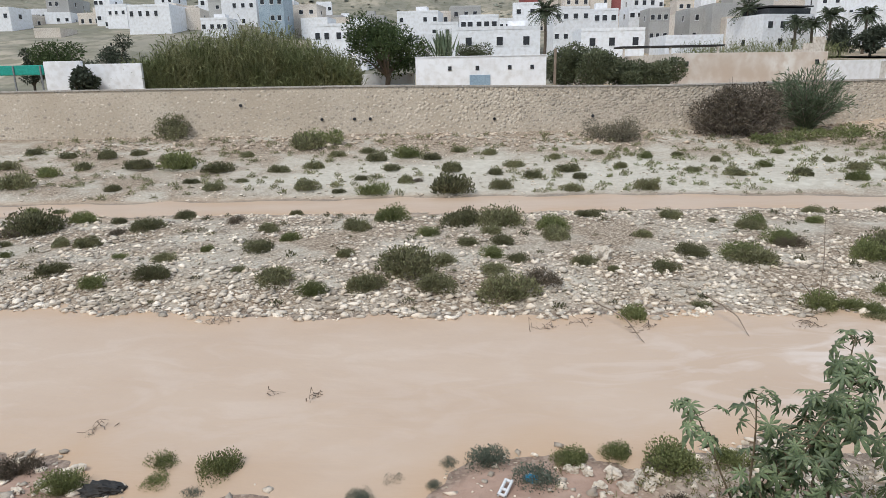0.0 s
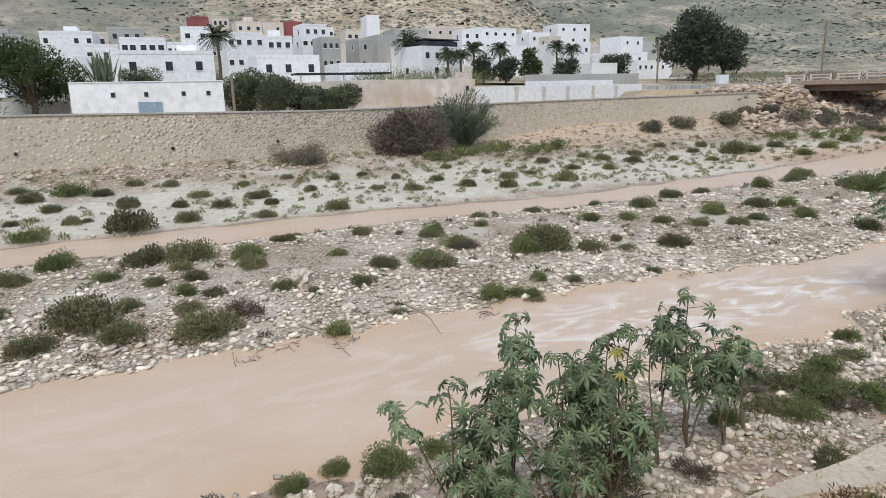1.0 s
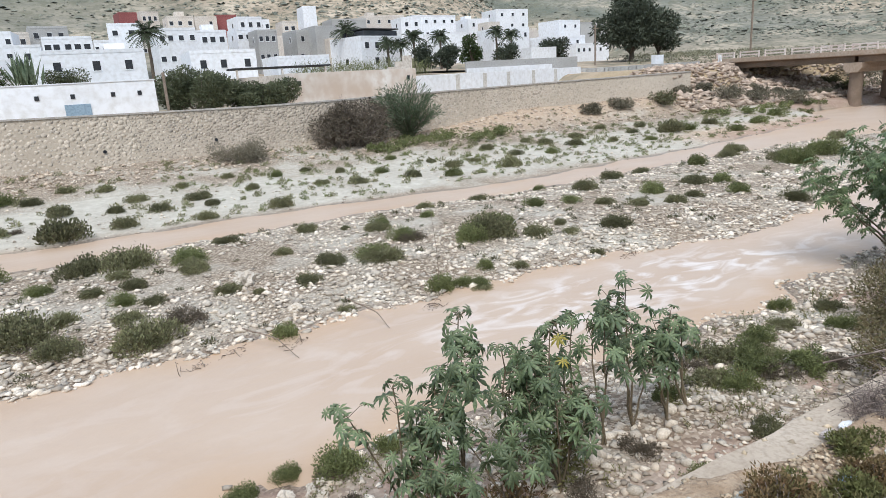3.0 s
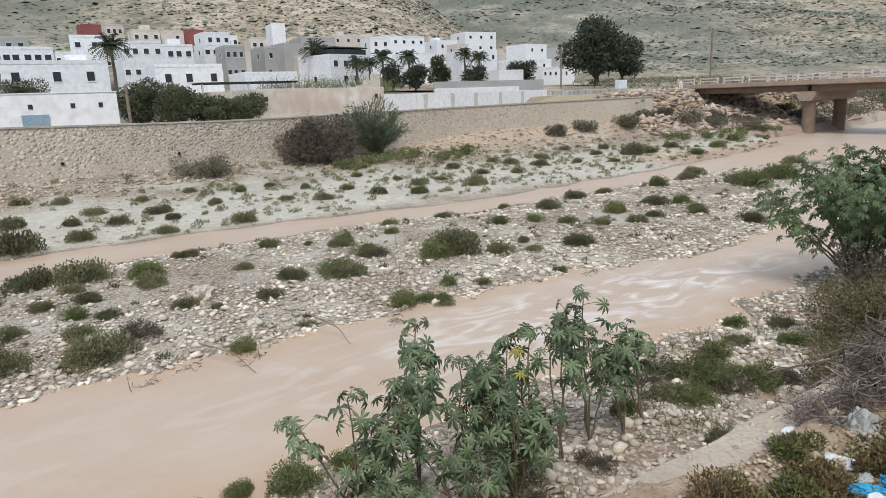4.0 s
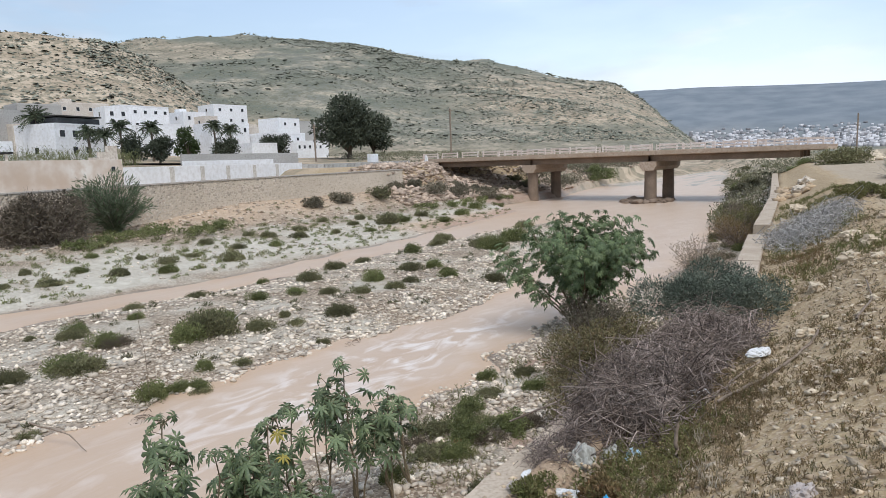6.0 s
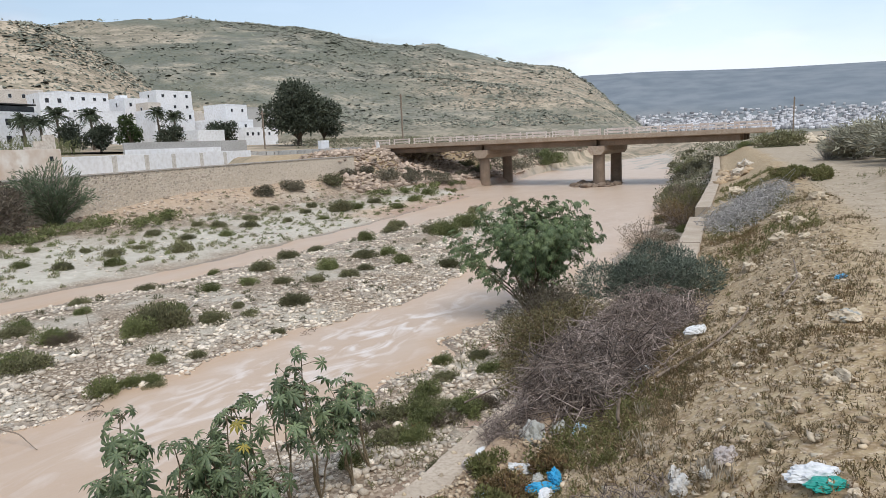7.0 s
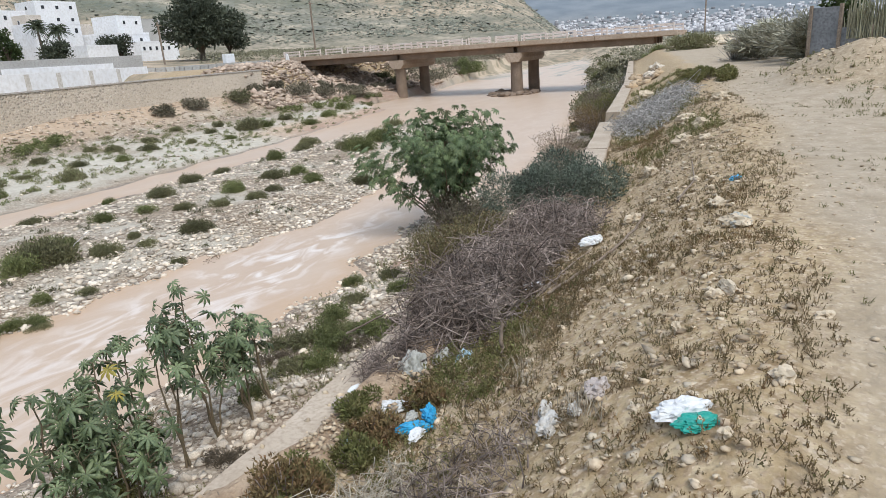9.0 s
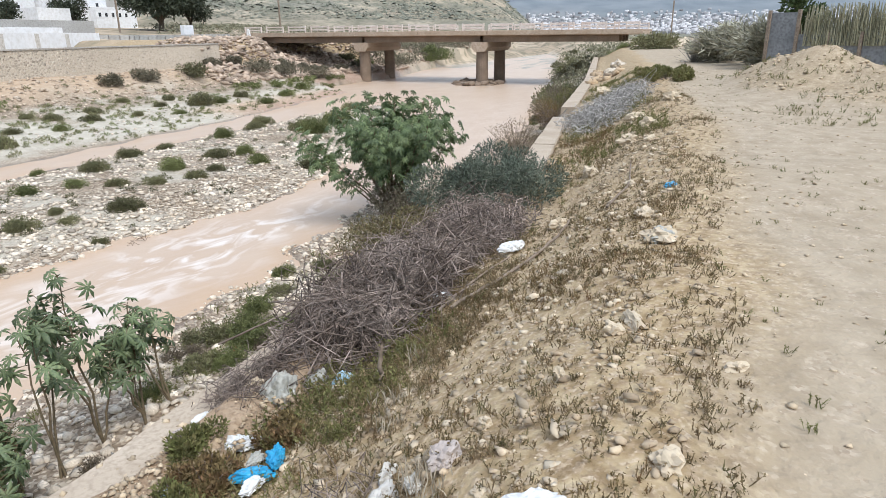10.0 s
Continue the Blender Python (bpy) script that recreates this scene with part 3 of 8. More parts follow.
def build_ground():
    xs = spaced(-17, 42, 0.3, -2500, 4200, 1.045)
    ya = spaced(-5, 30, 0.25, -1800, 30.1, 1.07)
    yb = spaced(30.3, 48, 0.4, 30.2, 3600, 1.04)
    ys = np.concatenate([ya[ya <= 30.05], yb[yb > 30.2]])
    X, Y = np.meshgrid(xs, ys, indexing="ij")
    Z = land(X, Y)
    V = np.stack([X, Y, Z], -1).reshape(-1, 3)
    i, j = np.meshgrid(np.arange(len(xs) - 1), np.arange(len(ys) - 1), indexing="ij")
    a = i * len(ys) + j
    F = np.stack([a, a + len(ys), a + len(ys) + 1, a + 1], -1).reshape(-1, 4)
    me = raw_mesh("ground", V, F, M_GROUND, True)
    x, y = V[:, 0], V[:, 1]
    w, v, r = in_water(x, y), y - kerb_y(x), np.hypot(x, y)
    nz = 0.5 * fbm(x, y, 31, 3, 0.9)
    zones = {
        "mud": np.clip(smooth01((3.6 - x + 3 * nz) / 2) * (v > 0.2) * (y < 8.9) + 0.9 * np.exp(-((x - 7.0) / 1.3) ** 2 - ((y - 4.6) / 0.8) ** 2) + 0.8 * smooth01((nz - 0.12) / 0.1) * (v > 0.2) * (y < 8) * (x < 24) + 0.75 * smooth01((w + 2.6 + 1.5 * nz) / 2.0) * smooth01((x - 36) / 10) * (y > 29) * (y < 43), 0, 1) * smooth01((0.3 - w) / 0.2),
        "ochre": np.clip(smooth01((w + 1.3 + 0.8 * nz) / 1.2) * (v > 0) * (0.25 + 0.55 * smooth01((2 - x) / 8) * (y > 24)) + smooth01((y - 40.5 + 2 * nz) / 4) * smooth01((x - 14 + 4 * nz) / 8) + smooth01((x - 36 + 4 * nz) / 8) * smooth01((y - 29) / 3) * smooth01((36.5 - y + nz) / 3), 0, 1) * (y < 46.5),
        "soil": ((v < 0.1) | (y > 46.2)).astype(float),
        "road": smooth01((-2.75 - v + 0.5 * nz) / 0.7) * (y > -12) * (v < 0) * (0.55 + 0.45 * smooth01((4.24 - V[:, 2]) / 0.1)),
        "silt": smooth01((y - 28.5) / 2) * smooth01((40 - y + 3 * nz) / 5) * (0.55 + 0.4 * np.clip(nz + 0.5, 0, 1)) * smooth01((x + 16 + 5 * nz) / 10),
        "hill": np.clip(np.maximum(smooth01((y - 56 + 6 * nz) / 14), smooth01((r - 150) / 120)) + 0.85 * smooth01((x - 86) / 12) * (y > 9), 0, 1),
        "slopes": smooth01((r - 400) / 60) + smooth01((50 - np.degrees(np.arctan2(y, x))) / 6) * smooth01((r - 280) / 140) + 0.8 * smooth01((np.degrees(np.arctan2(y, x)) - 74 + 6 * nz) / 12),
        "ledges": np.clip(3.4 * np.exp(-((np.degrees(np.arctan2(y, x)) - 23) / 9) ** 2) * np.exp(-((V[:, 2] - 58) / 34) ** 2) * (0.65 + 0.5 * np.sin(V[:, 2] * 0.45 + 2 * nz)) * (0.8 + 0.5 * fbm(x, y, 35, 3, 0.012)) + 0.6 * smooth01((fbm(x, y, 36, 3, 0.009) - 0.5) / 0.3), 0, 0.95),
        "soaked": smooth01((w + 0.55 + 0.3 * nz) / 0.4) * (v > 0.3) * (y < 32) * (r < 120) * 0.8,
        # distance over which the painted haze replaces the hillside colour
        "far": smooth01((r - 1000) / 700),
        "wet": smooth01((w + 0.6 + 0.3 * nz) / 0.6) * (v > 0) * (y < 46) * (r < 300),
    }
    for name, val in zones.items():
        at = me.attributes.new(name, "FLOAT", "POINT")
        at.data.foreach_set("value", np.asarray(val, np.float32))
    return tagged(new("ground", me), "stony riverbed, dirt bank and dry hillside", "ground", kind="structure")


def build_water():
    xs = spaced(-20, 60, 0.5, -300, 260, 1.12)
    ys = np.arange(5.5, 100, 0.5)
    X, Y = np.meshgrid(xs, ys, indexing="ij")
    V = np.stack([X, Y, 0 * X + 0.0012 * fbm(X, Y, 41, 3, 1.5)], -1).reshape(-1, 3)
    i, j = np.meshgrid(np.arange(len(xs) - 1), np.arange(len(ys) - 1), indexing="ij")
    a = i * len(ys) + j
    me = raw_mesh("water", V, np.stack([a, a + len(ys), a + len(ys) + 1, a + 1], -1).reshape(-1, 4), M_WATER, True)
    x, y = V[:, 0], V[:, 1]
    mid = np.clip(in_water(x, y) / 2.0, 0, 1)
    rif = (x < 60) * np.clip(0.10 + 0.75 * np.exp(-((x - 16.0) / 5.0) ** 2) + 0.35 * np.exp(-((x - 9) / 4) ** 2), 0, 1) * mid * (y < 16)
    sh = smooth01(1 - in_water(x, y) / 1.3) * (0.35 + 0.4 * (fbm(x, y, 43, 3, 0.7) > 0.1)) + smooth01((x - 38) / 10) * smooth01((62 - x) / 8) * smooth01((y - 22) / 4) * 0.5
    for name, val in (("riffle", rif), ("shallow", np.clip(sh, 0, 1))):
        at = me.attributes.new(name, "FLOAT", "POINT")
        at.data.foreach_set("value", np.asarray(val, np.float32))
    return tagged(new("water", me), "muddy brown flood water in the river channels", "water", kind="structure")


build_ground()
build_water()


def ground_z(x, y):
    return float(land(np.array([x]), np.array([y]))[0])


# ---- retaining wall with its coping, on the near bank ----
def build_kerb():
    xs = np.array([-24, -17, -11, -6, -2.6, 1.3, 6.4, 10.2, 13.4, 16.2, 18.4, 21.2, 24, 27, 30, 33, 36.5, 40, 45, 50, 56, 62, 68, 74])
    wall = tagged(new("retaining_wall"), "weathered concrete retaining wall with a flat coping beside the river", "wall", kind="structure")
    g = np.random.default_rng(2)
    for i in range(len(xs) - 1):
        if xs[i] == 21.2:
            continue
        x0, x1 = xs[i] + 0.004, xs[i + 1] - 0.004
        bm = bmesh.new()
        top = 3.06 + g.normal(0, 0.006)
        prof = [(-0.27, -0.5), (0.33, -0.5), (0.25, top - 0.03), (0.22, top), (-0.25, top + 0.01), (-0.27, top - 0.03)]
        rings = []
        for x in np.linspace(x0, x1, max(3, int((x1 - x0) / 0.25))):
            chip = 0.05 * max(0.0, g.normal(0, 0.35))
            rings.append([bm.verts.new((x, kerb_y(x) + p[0] - (chip if i_ in (2, 3) else 0), p[1] - (chip if i_ == 2 else 0) + g.normal(0, 0.004) * (i_ > 1))) for i_, p in enumerate(prof)])
        for r0, r1 in zip(rings, rings[1:]):
            for a in range(6):
                b = (a + 1) % 6
                bm.faces.new((r0[a], r0[b], r1[b], r1[a]))
        bm.faces.new(rings[0][::-1])
        bm.faces.new(rings[-1])
        bmesh.ops.recalc_face_normals(bm, faces=bm.faces)
        part("wall_block", bm, M_CONC, wall)


# ---- masonry flood wall on the far bank ----
def wall_top(x):
    return lerp(x, (-80, 4.95), (-6, 4.84), (2, 4.68), (13, 4.5), (28, 4.64), (42, 4.76), (62, 4.85))


def build_flood_wall():
    wall = tagged(new("flood_wall"), "long rubble masonry flood wall with a thin concrete coping", "wall", kind="structure")
    xs = np.arange(-80, 57, 4.0)
    for i in range(len(xs) - 1):
        x0, x1 = xs[i], xs[i + 1]
        bm = bmesh.new()
        ring = []
        for x in (x0, x1):
            t = wall_top(x) - 0.10
            ring.append([bm.verts.new((x, y, z)) for y, z in ((45.75, 0.2), (46.5, 0.2), (46.45, t), (46.0, t))])
        for a in range(4):
            bm.faces.new((ring[0][a], ring[0][(a + 1) % 4], ring[1][(a + 1) % 4], ring[1][a]))
        bm.faces.new(ring[0][::-1])
        bm.faces.new(ring[1])
        bmesh.ops.recalc_face_normals(bm, faces=bm.faces)
        part("wall_body", bm, M_MORTAR, wall)
        bm = bmesh.new()
        ring = []
        for x in (x0 + 0.01, x1 - 0.01):
            t = wall_top(x)
            ring.append([bm.verts.new((x, y, z)) for y, z in ((45.93, t - 0.10), (46.52, t - 0.10), (46.52, t), (45.95, t))])
        for a in range(4):
            bm.faces.new((ring[0][a], ring[0][(a + 1) % 4], ring[1][(a + 1) % 4], ring[1][a]))
        bm.faces.new(ring[0][::-1])
        bm.faces.new(ring[1])
        bmesh.ops.recalc_face_normals(bm, faces=bm.faces)
        part("coping_slab", bm, M_COPING, wall)
    for x, z in ((-15.6, 3.6), (-9.9, 2.55), (-7.6, 2.55), (-6.5, 2.55), (2.2, 2.4), (9.0, 2.5)):
        bm = bmesh.new()
        bmesh.ops.create_cone(bm, cap_ends=True, segments=10, radius1=0.11, radius2=0.11, depth=0.2)
        bmesh.ops.rotate(bm, verts=bm.verts, matrix=Matrix.Rotation(radians(90), 3, "X"))
        bmesh.ops.translate(bm, verts=bm.verts, vec=(x, 45.76 + 0.25 * (z - 0.2) / 4.5, z))
        part("drain_hole", bm, M_GLASS, wall, "dark drain outlet")
    # face stones: larger and bolder upstream, smaller downstream
    g = np.random.default_rng(4)
    pos, size = [], []
    cell = 0.30
    grid = {}
    for _ in range(90000):
        x, z = g.uniform(-60, 56), g.uniform(0.7, 4.75)
        if z > wall_top(x) - 0.16:
            continue
        s = (g.uniform(0.08, 0.17) if x < 2 else g.uniform(0.06, 0.13)) * (1.25 if g.random() < 0.12 else 1.0)
        ci, cj = int(x / cell), int(z / cell)
        if any(math.hypot(x - px, (z - pz) * 1.15) < 0.88 * (s + ps) for a in (-1, 0, 1) for b in (-1, 0, 1) for px, pz, ps in grid.get((ci + a, cj + b), ())):
            continue
        grid.setdefault((ci, cj), []).append((x, z, s))
        pos.append((x, 45.76 + 0.25 * (z - 0.2) / 4.5 - 0.005, z))
        size.append(s * 1.1)
    pos, size = np.array(pos), np.array(size)
    n = len(pos)
    s = size[:, None] * np.stack([g.uniform(0.8, 1.3, n), np.where(pos[:, 0] < 3, 0.07, 0.045), g.uniform(0.7, 1.1, n)], 1)
    v = ICO_V[None] * (1 + g.normal(0, 0.12, (n, 12, 1))) * s[:, None] + pos[:, None]
    near = np.where((pos[:, 0] > -4) & (pos[:, 0] < 4) & (pos[:, 2] > 1.6))[0][:300]
    rest = np.setdiff1d(np.arange(n), near)
    f = ICO_F[None] + (np.arange(len(rest)) * 12)[:, None, None]
    ob = child("face_stones", raw_mesh("face_stones", v[rest].reshape(-1, 3), f.reshape(-1, 3), M_WALLST), wall)
    tagged(ob, kind="stuff")
    shapes = [raw_mesh("face_stone", v[i] - pos[i], ICO_F, M_WALLST) for i in near[:10]]
    for k, i in enumerate(near):
        child("face_stone", shapes[k % 10], wall, Matrix.Translation(pos[i]))


M_MORTAR = mat("wall_mortar", (0.49, 0.415, 0.325), (0.58, 0.505, 0.41), 0.3, 0.95, 0.4, 9, (0.43, 0.355, 0.275))
M_COPING = mat("coping_concrete", (0.36, 0.33, 0.29), (0.46, 0.42, 0.37), 0.8, 0.9, 0.2, 9)
M_WALLST = mat("wall_stone", (0.51, 0.435, 0.345), (0.60, 0.53, 0.44), 0.22, 0.9, 0.2, 8, (0.44, 0.37, 0.29), isl=0.26, obj=0.14)


# ---- road bridge on two piers ----
def build_bridge():
    br = tagged(new("road_bridge"), "long concrete road bridge with twin-column piers and a pale metal railing", "bridge")
    X0, X1, Y0, Y1 = 74.0, 83.0, 7.0, 57.5
    bm = box_bm(X0, X1, Y0, Y1, 5.30, 5.62, 0.03)
    part("deck", bm, M_BRIDGE, br)
    for x0 in (X0 - 0.25, X1 - 0.15):
        y = Y0
        while y < Y1 - 0.1:
            part("edge_beam", box_bm(x0, x0 + 0.4, y + 0.015, min(y + 8.4, Y1) - 0.015, 5.36, 5.86, 0.03), M_BRIDGE, br)
            y += 8.4
    for k in range(4):
        x = X0 + 0.9 + k * 2.4
        for ya, yb in ((Y0 + 2.5, 24.45), (24.85, 39.7), (40.1, Y1 - 1.5)):
            part("girder", box_bm(x - 0.3, x + 0.3, ya, yb, 4.62, 5.3, 0.03), M_DARKCONC, br)
    for yc in (24.65, 39.9):
        bm = bmesh.new()
        ring = []
        for x in (X0 - 0.1, X1 + 0.1):
            ring.append([bm.verts.new((x, yc + dy, z)) for dy, z in ((-0.95, 4.62), (0.95, 4.62), (0.95, 4.05), (0.6, 3.6), (-0.6, 3.6), (-0.95, 4.05))])
        for a in range(6):
            bm.faces.new((ring[0][a], ring[0][(a + 1) % 6], ring[1][(a + 1) % 6], ring[1][a]))
        bm.faces.new(ring[0][::-1])
        bm.faces.new(ring[1])
        bmesh.ops.recalc_face_normals(bm, faces=bm.faces)
        part("pier_cap", bm, M_BRIDGE, br)
        for x in (74.9, 81.5):
            bm = bmesh.new()
            bmesh.ops.create_cone(bm, cap_ends=True, segments=20, radius1=0.72, radius2=0.66, depth=4.6)
            bmesh.ops.translate(bm, verts=bm.verts, vec=(x, yc, 1.35))
            part("pier_column", bm, M_DARKCONC, br, smooth=False)
    # railing: bays of posts with two rails
    for x in (X0 - 0.12, X1 + 0.10):
        y = Y0 + 0.4
        while y < (Y1 - 2 if x < X1 else Y1 - 7):
            part("railing_bay", railing_bay(x, y, 2.5), M_RAIL, br, "faded pinkish white railing")
            y += 3.35
    return br


def railing_bay(x, y, w):
    bm = bmesh.new()
    for yy in (y, y + w):
        box_bm(x - 0.07, x + 0.07, yy - 0.07, yy + 0.07, 5.86, 6.62, 0.015, bm)
    for z in (6.16, 6.50):
        box_bm(x - 0.04, x + 0.04, y + 0.07, y + w - 0.07, z - 0.075, z + 0.075, 0.01, bm)
    return bm


def build_road():
    pts = [(78.5, 57.5), (78.5, 66), (76, 76), (70, 86), (60, 94), (44, 100), (24, 103)]
    xs = np.array(pts, float)
    t = np.linspace(0, len(xs) - 1, 50)
    c = np.stack([np.interp(t, range(len(xs)), xs[:, k]) for k in (0, 1)], 1)
    d = unit(np.gradient(c, axis=0))
    nrm = np.stack([-d[:, 1], d[:, 0]], 1)
    V = []
    for i in range(50):
        z = max(ground_z(*c[i]), 5.55) + 0.08
        for o in (-4.2, 4.2):
            V.append((*(c[i] + o * nrm[i]), z))
    F = [(2 * i, 2 * i + 1, 2 * i + 3, 2 * i + 2) for i in range(49)]
    road = tagged(new("road", raw_mesh("road", V, F, M_ASPH)), "grey asphalt road leading off the bridge", "road", kind="structure")
    par = tagged(new("road_parapet"), "low grey roadside kerb", "parapet", kind="structure")
    for i in range(2, 30):
        a, b = c[i] + 4.5 * nrm[i], c[i + 1] + 4.5 * nrm[i + 1]
        L, ang = np.linalg.norm(b - a), math.atan2(b[1] - a[1], b[0] - a[0])
        z = V[2 * i][2]
        ob = part("parapet_block", box_bm(0, L - 0.1, -0.12, 0.12, -0.9, 0.14, 0.03), M_GREY, par)
        ob.matrix_basis = Matrix.Translation((*a, z)) @ Matrix.Rotation(ang, 4, "Z")
    tagged(road)


M_ASPH = mat("asphalt", (0.07, 0.068, 0.065), (0.10, 0.097, 0.092), 0.6, 0.9, 0.2, 30)


# ---- houses ----
WINDOW_CACHE = {}
M_PILASTER = mat("bare_mortar", (0.56, 0.53, 0.49), (0.68, 0.65, 0.61), 0.7, 0.9, 0.1, 4, (0.44, 0.40, 0.35))


def window_mesh(w, h):
    key = (round(w, 2), round(h, 2))
    if key not in WINDOW_CACHE:
        bm = bmesh.new()
        box_bm(-w / 2, w / 2, -0.02, 0.10, 0, h, 0, bm)
        me = bpy.data.meshes.new("pane")
        bm.to_mesh(me)
        me.materials.append(M_GLASS)
        bm2 = bmesh.new()
        for x0, x1, z0, z1 in ((-w / 2 - 0.03, -w / 2, -0.03, h + 0.03), (w / 2, w / 2 + 0.03, -0.03, h + 0.03), (-w / 2, w / 2, h, h + 0.03), (-w / 2 - 0.06, w / 2 + 0.06, -0.09, -0.0)):
            box_bm(x0, x1, -0.05, 0.05, z0, z1, 0, bm2)
        me2 = bpy.data.meshes.new("window_frame")
        bm2.to_mesh(me2)
        me2.materials.append(M_WHITE)
        bm.free()
        bm2.free()
        WINDOW_CACHE[key] = (me, me2)
    return WINDOW_CACHE[key]


def house(x0, x1, y, z1, depth, material, label, storeys=2, cols=3, turn=0.0, win=(0.78, 0.95), skip=0.2, seed=1, floor_h=3.0, name="house", parapet=0.5):
    """A flat-roofed house with recessed-looking windows on the river front and its two sides."""
    g = random.Random(seed)
    w = x1 - x0
    cx = (x0 + x1) / 2
    zb = min(ground_z(cx + a, y + b) for a in (-w / 2, w / 2) for b in (0, depth)) - 0.6
    zt = z1
    ob = tagged(new(name), label, "house", "houses of the hillside town")
    ob.matrix_basis = Matrix.Translation((cx, y, 0)) @ Matrix.Rotation(radians(turn), 4, "Z")
    bm = box_bm(-w / 2, w / 2, 0, depth, zb, zt - parapet)
    part("wall", bm, material, ob)
    bm = bmesh.new()
    for a, b, c, d in ((-w / 2, w / 2, -0.03, 0.22), (-w / 2, w / 2, depth - 0.22, depth), (-w / 2, -w / 2 + 0.22, 0.22, depth - 0.22), (w / 2 - 0.22, w / 2, 0.22, depth - 0.22)):
        box_bm(a, b, c, d, zt - parapet, zt, 0, bm)
    part("parapet", bm, material, ob)
    if g.random() < 0.3 and w > 4:
        sx = g.uniform(-w / 4, w / 4)
        part("stair_house", box_bm(sx - 1.0, sx + 1.0, depth * 0.5, depth * 0.5 + 2.2, zt - parapet, zt + g.uniform(0.7, 1.5), 0.02), material, ob)
    top = zt - parapet - 0.5
    for s in range(storeys):
        zz = top - floor_h * s - win[1] - 0.25
        if zz < zb + 0.8:
            break
        for k in range(cols):
            if g.random() < skip:
                continue
            xx = -w / 2 + (k + 0.5) * w / cols + g.uniform(-0.2, 0.2)
            me, fr = window_mesh(*win)
            wob = child("window", me, ob, Matrix.Translation((xx, -0.01, zz)))
            child("window_frame", fr, wob)
        for side in (-1, 1):
            if g.random() < 0.6 and depth > 4:
                me, fr = window_mesh(*win)
                wob = child("window", me, ob, Matrix.Translation((side * (w / 2 + 0.01), depth * 0.45, zz)) @ Matrix.Rotation(radians(90 * side), 4, "Z"))
                child("window_frame", fr, wob)
    return ob


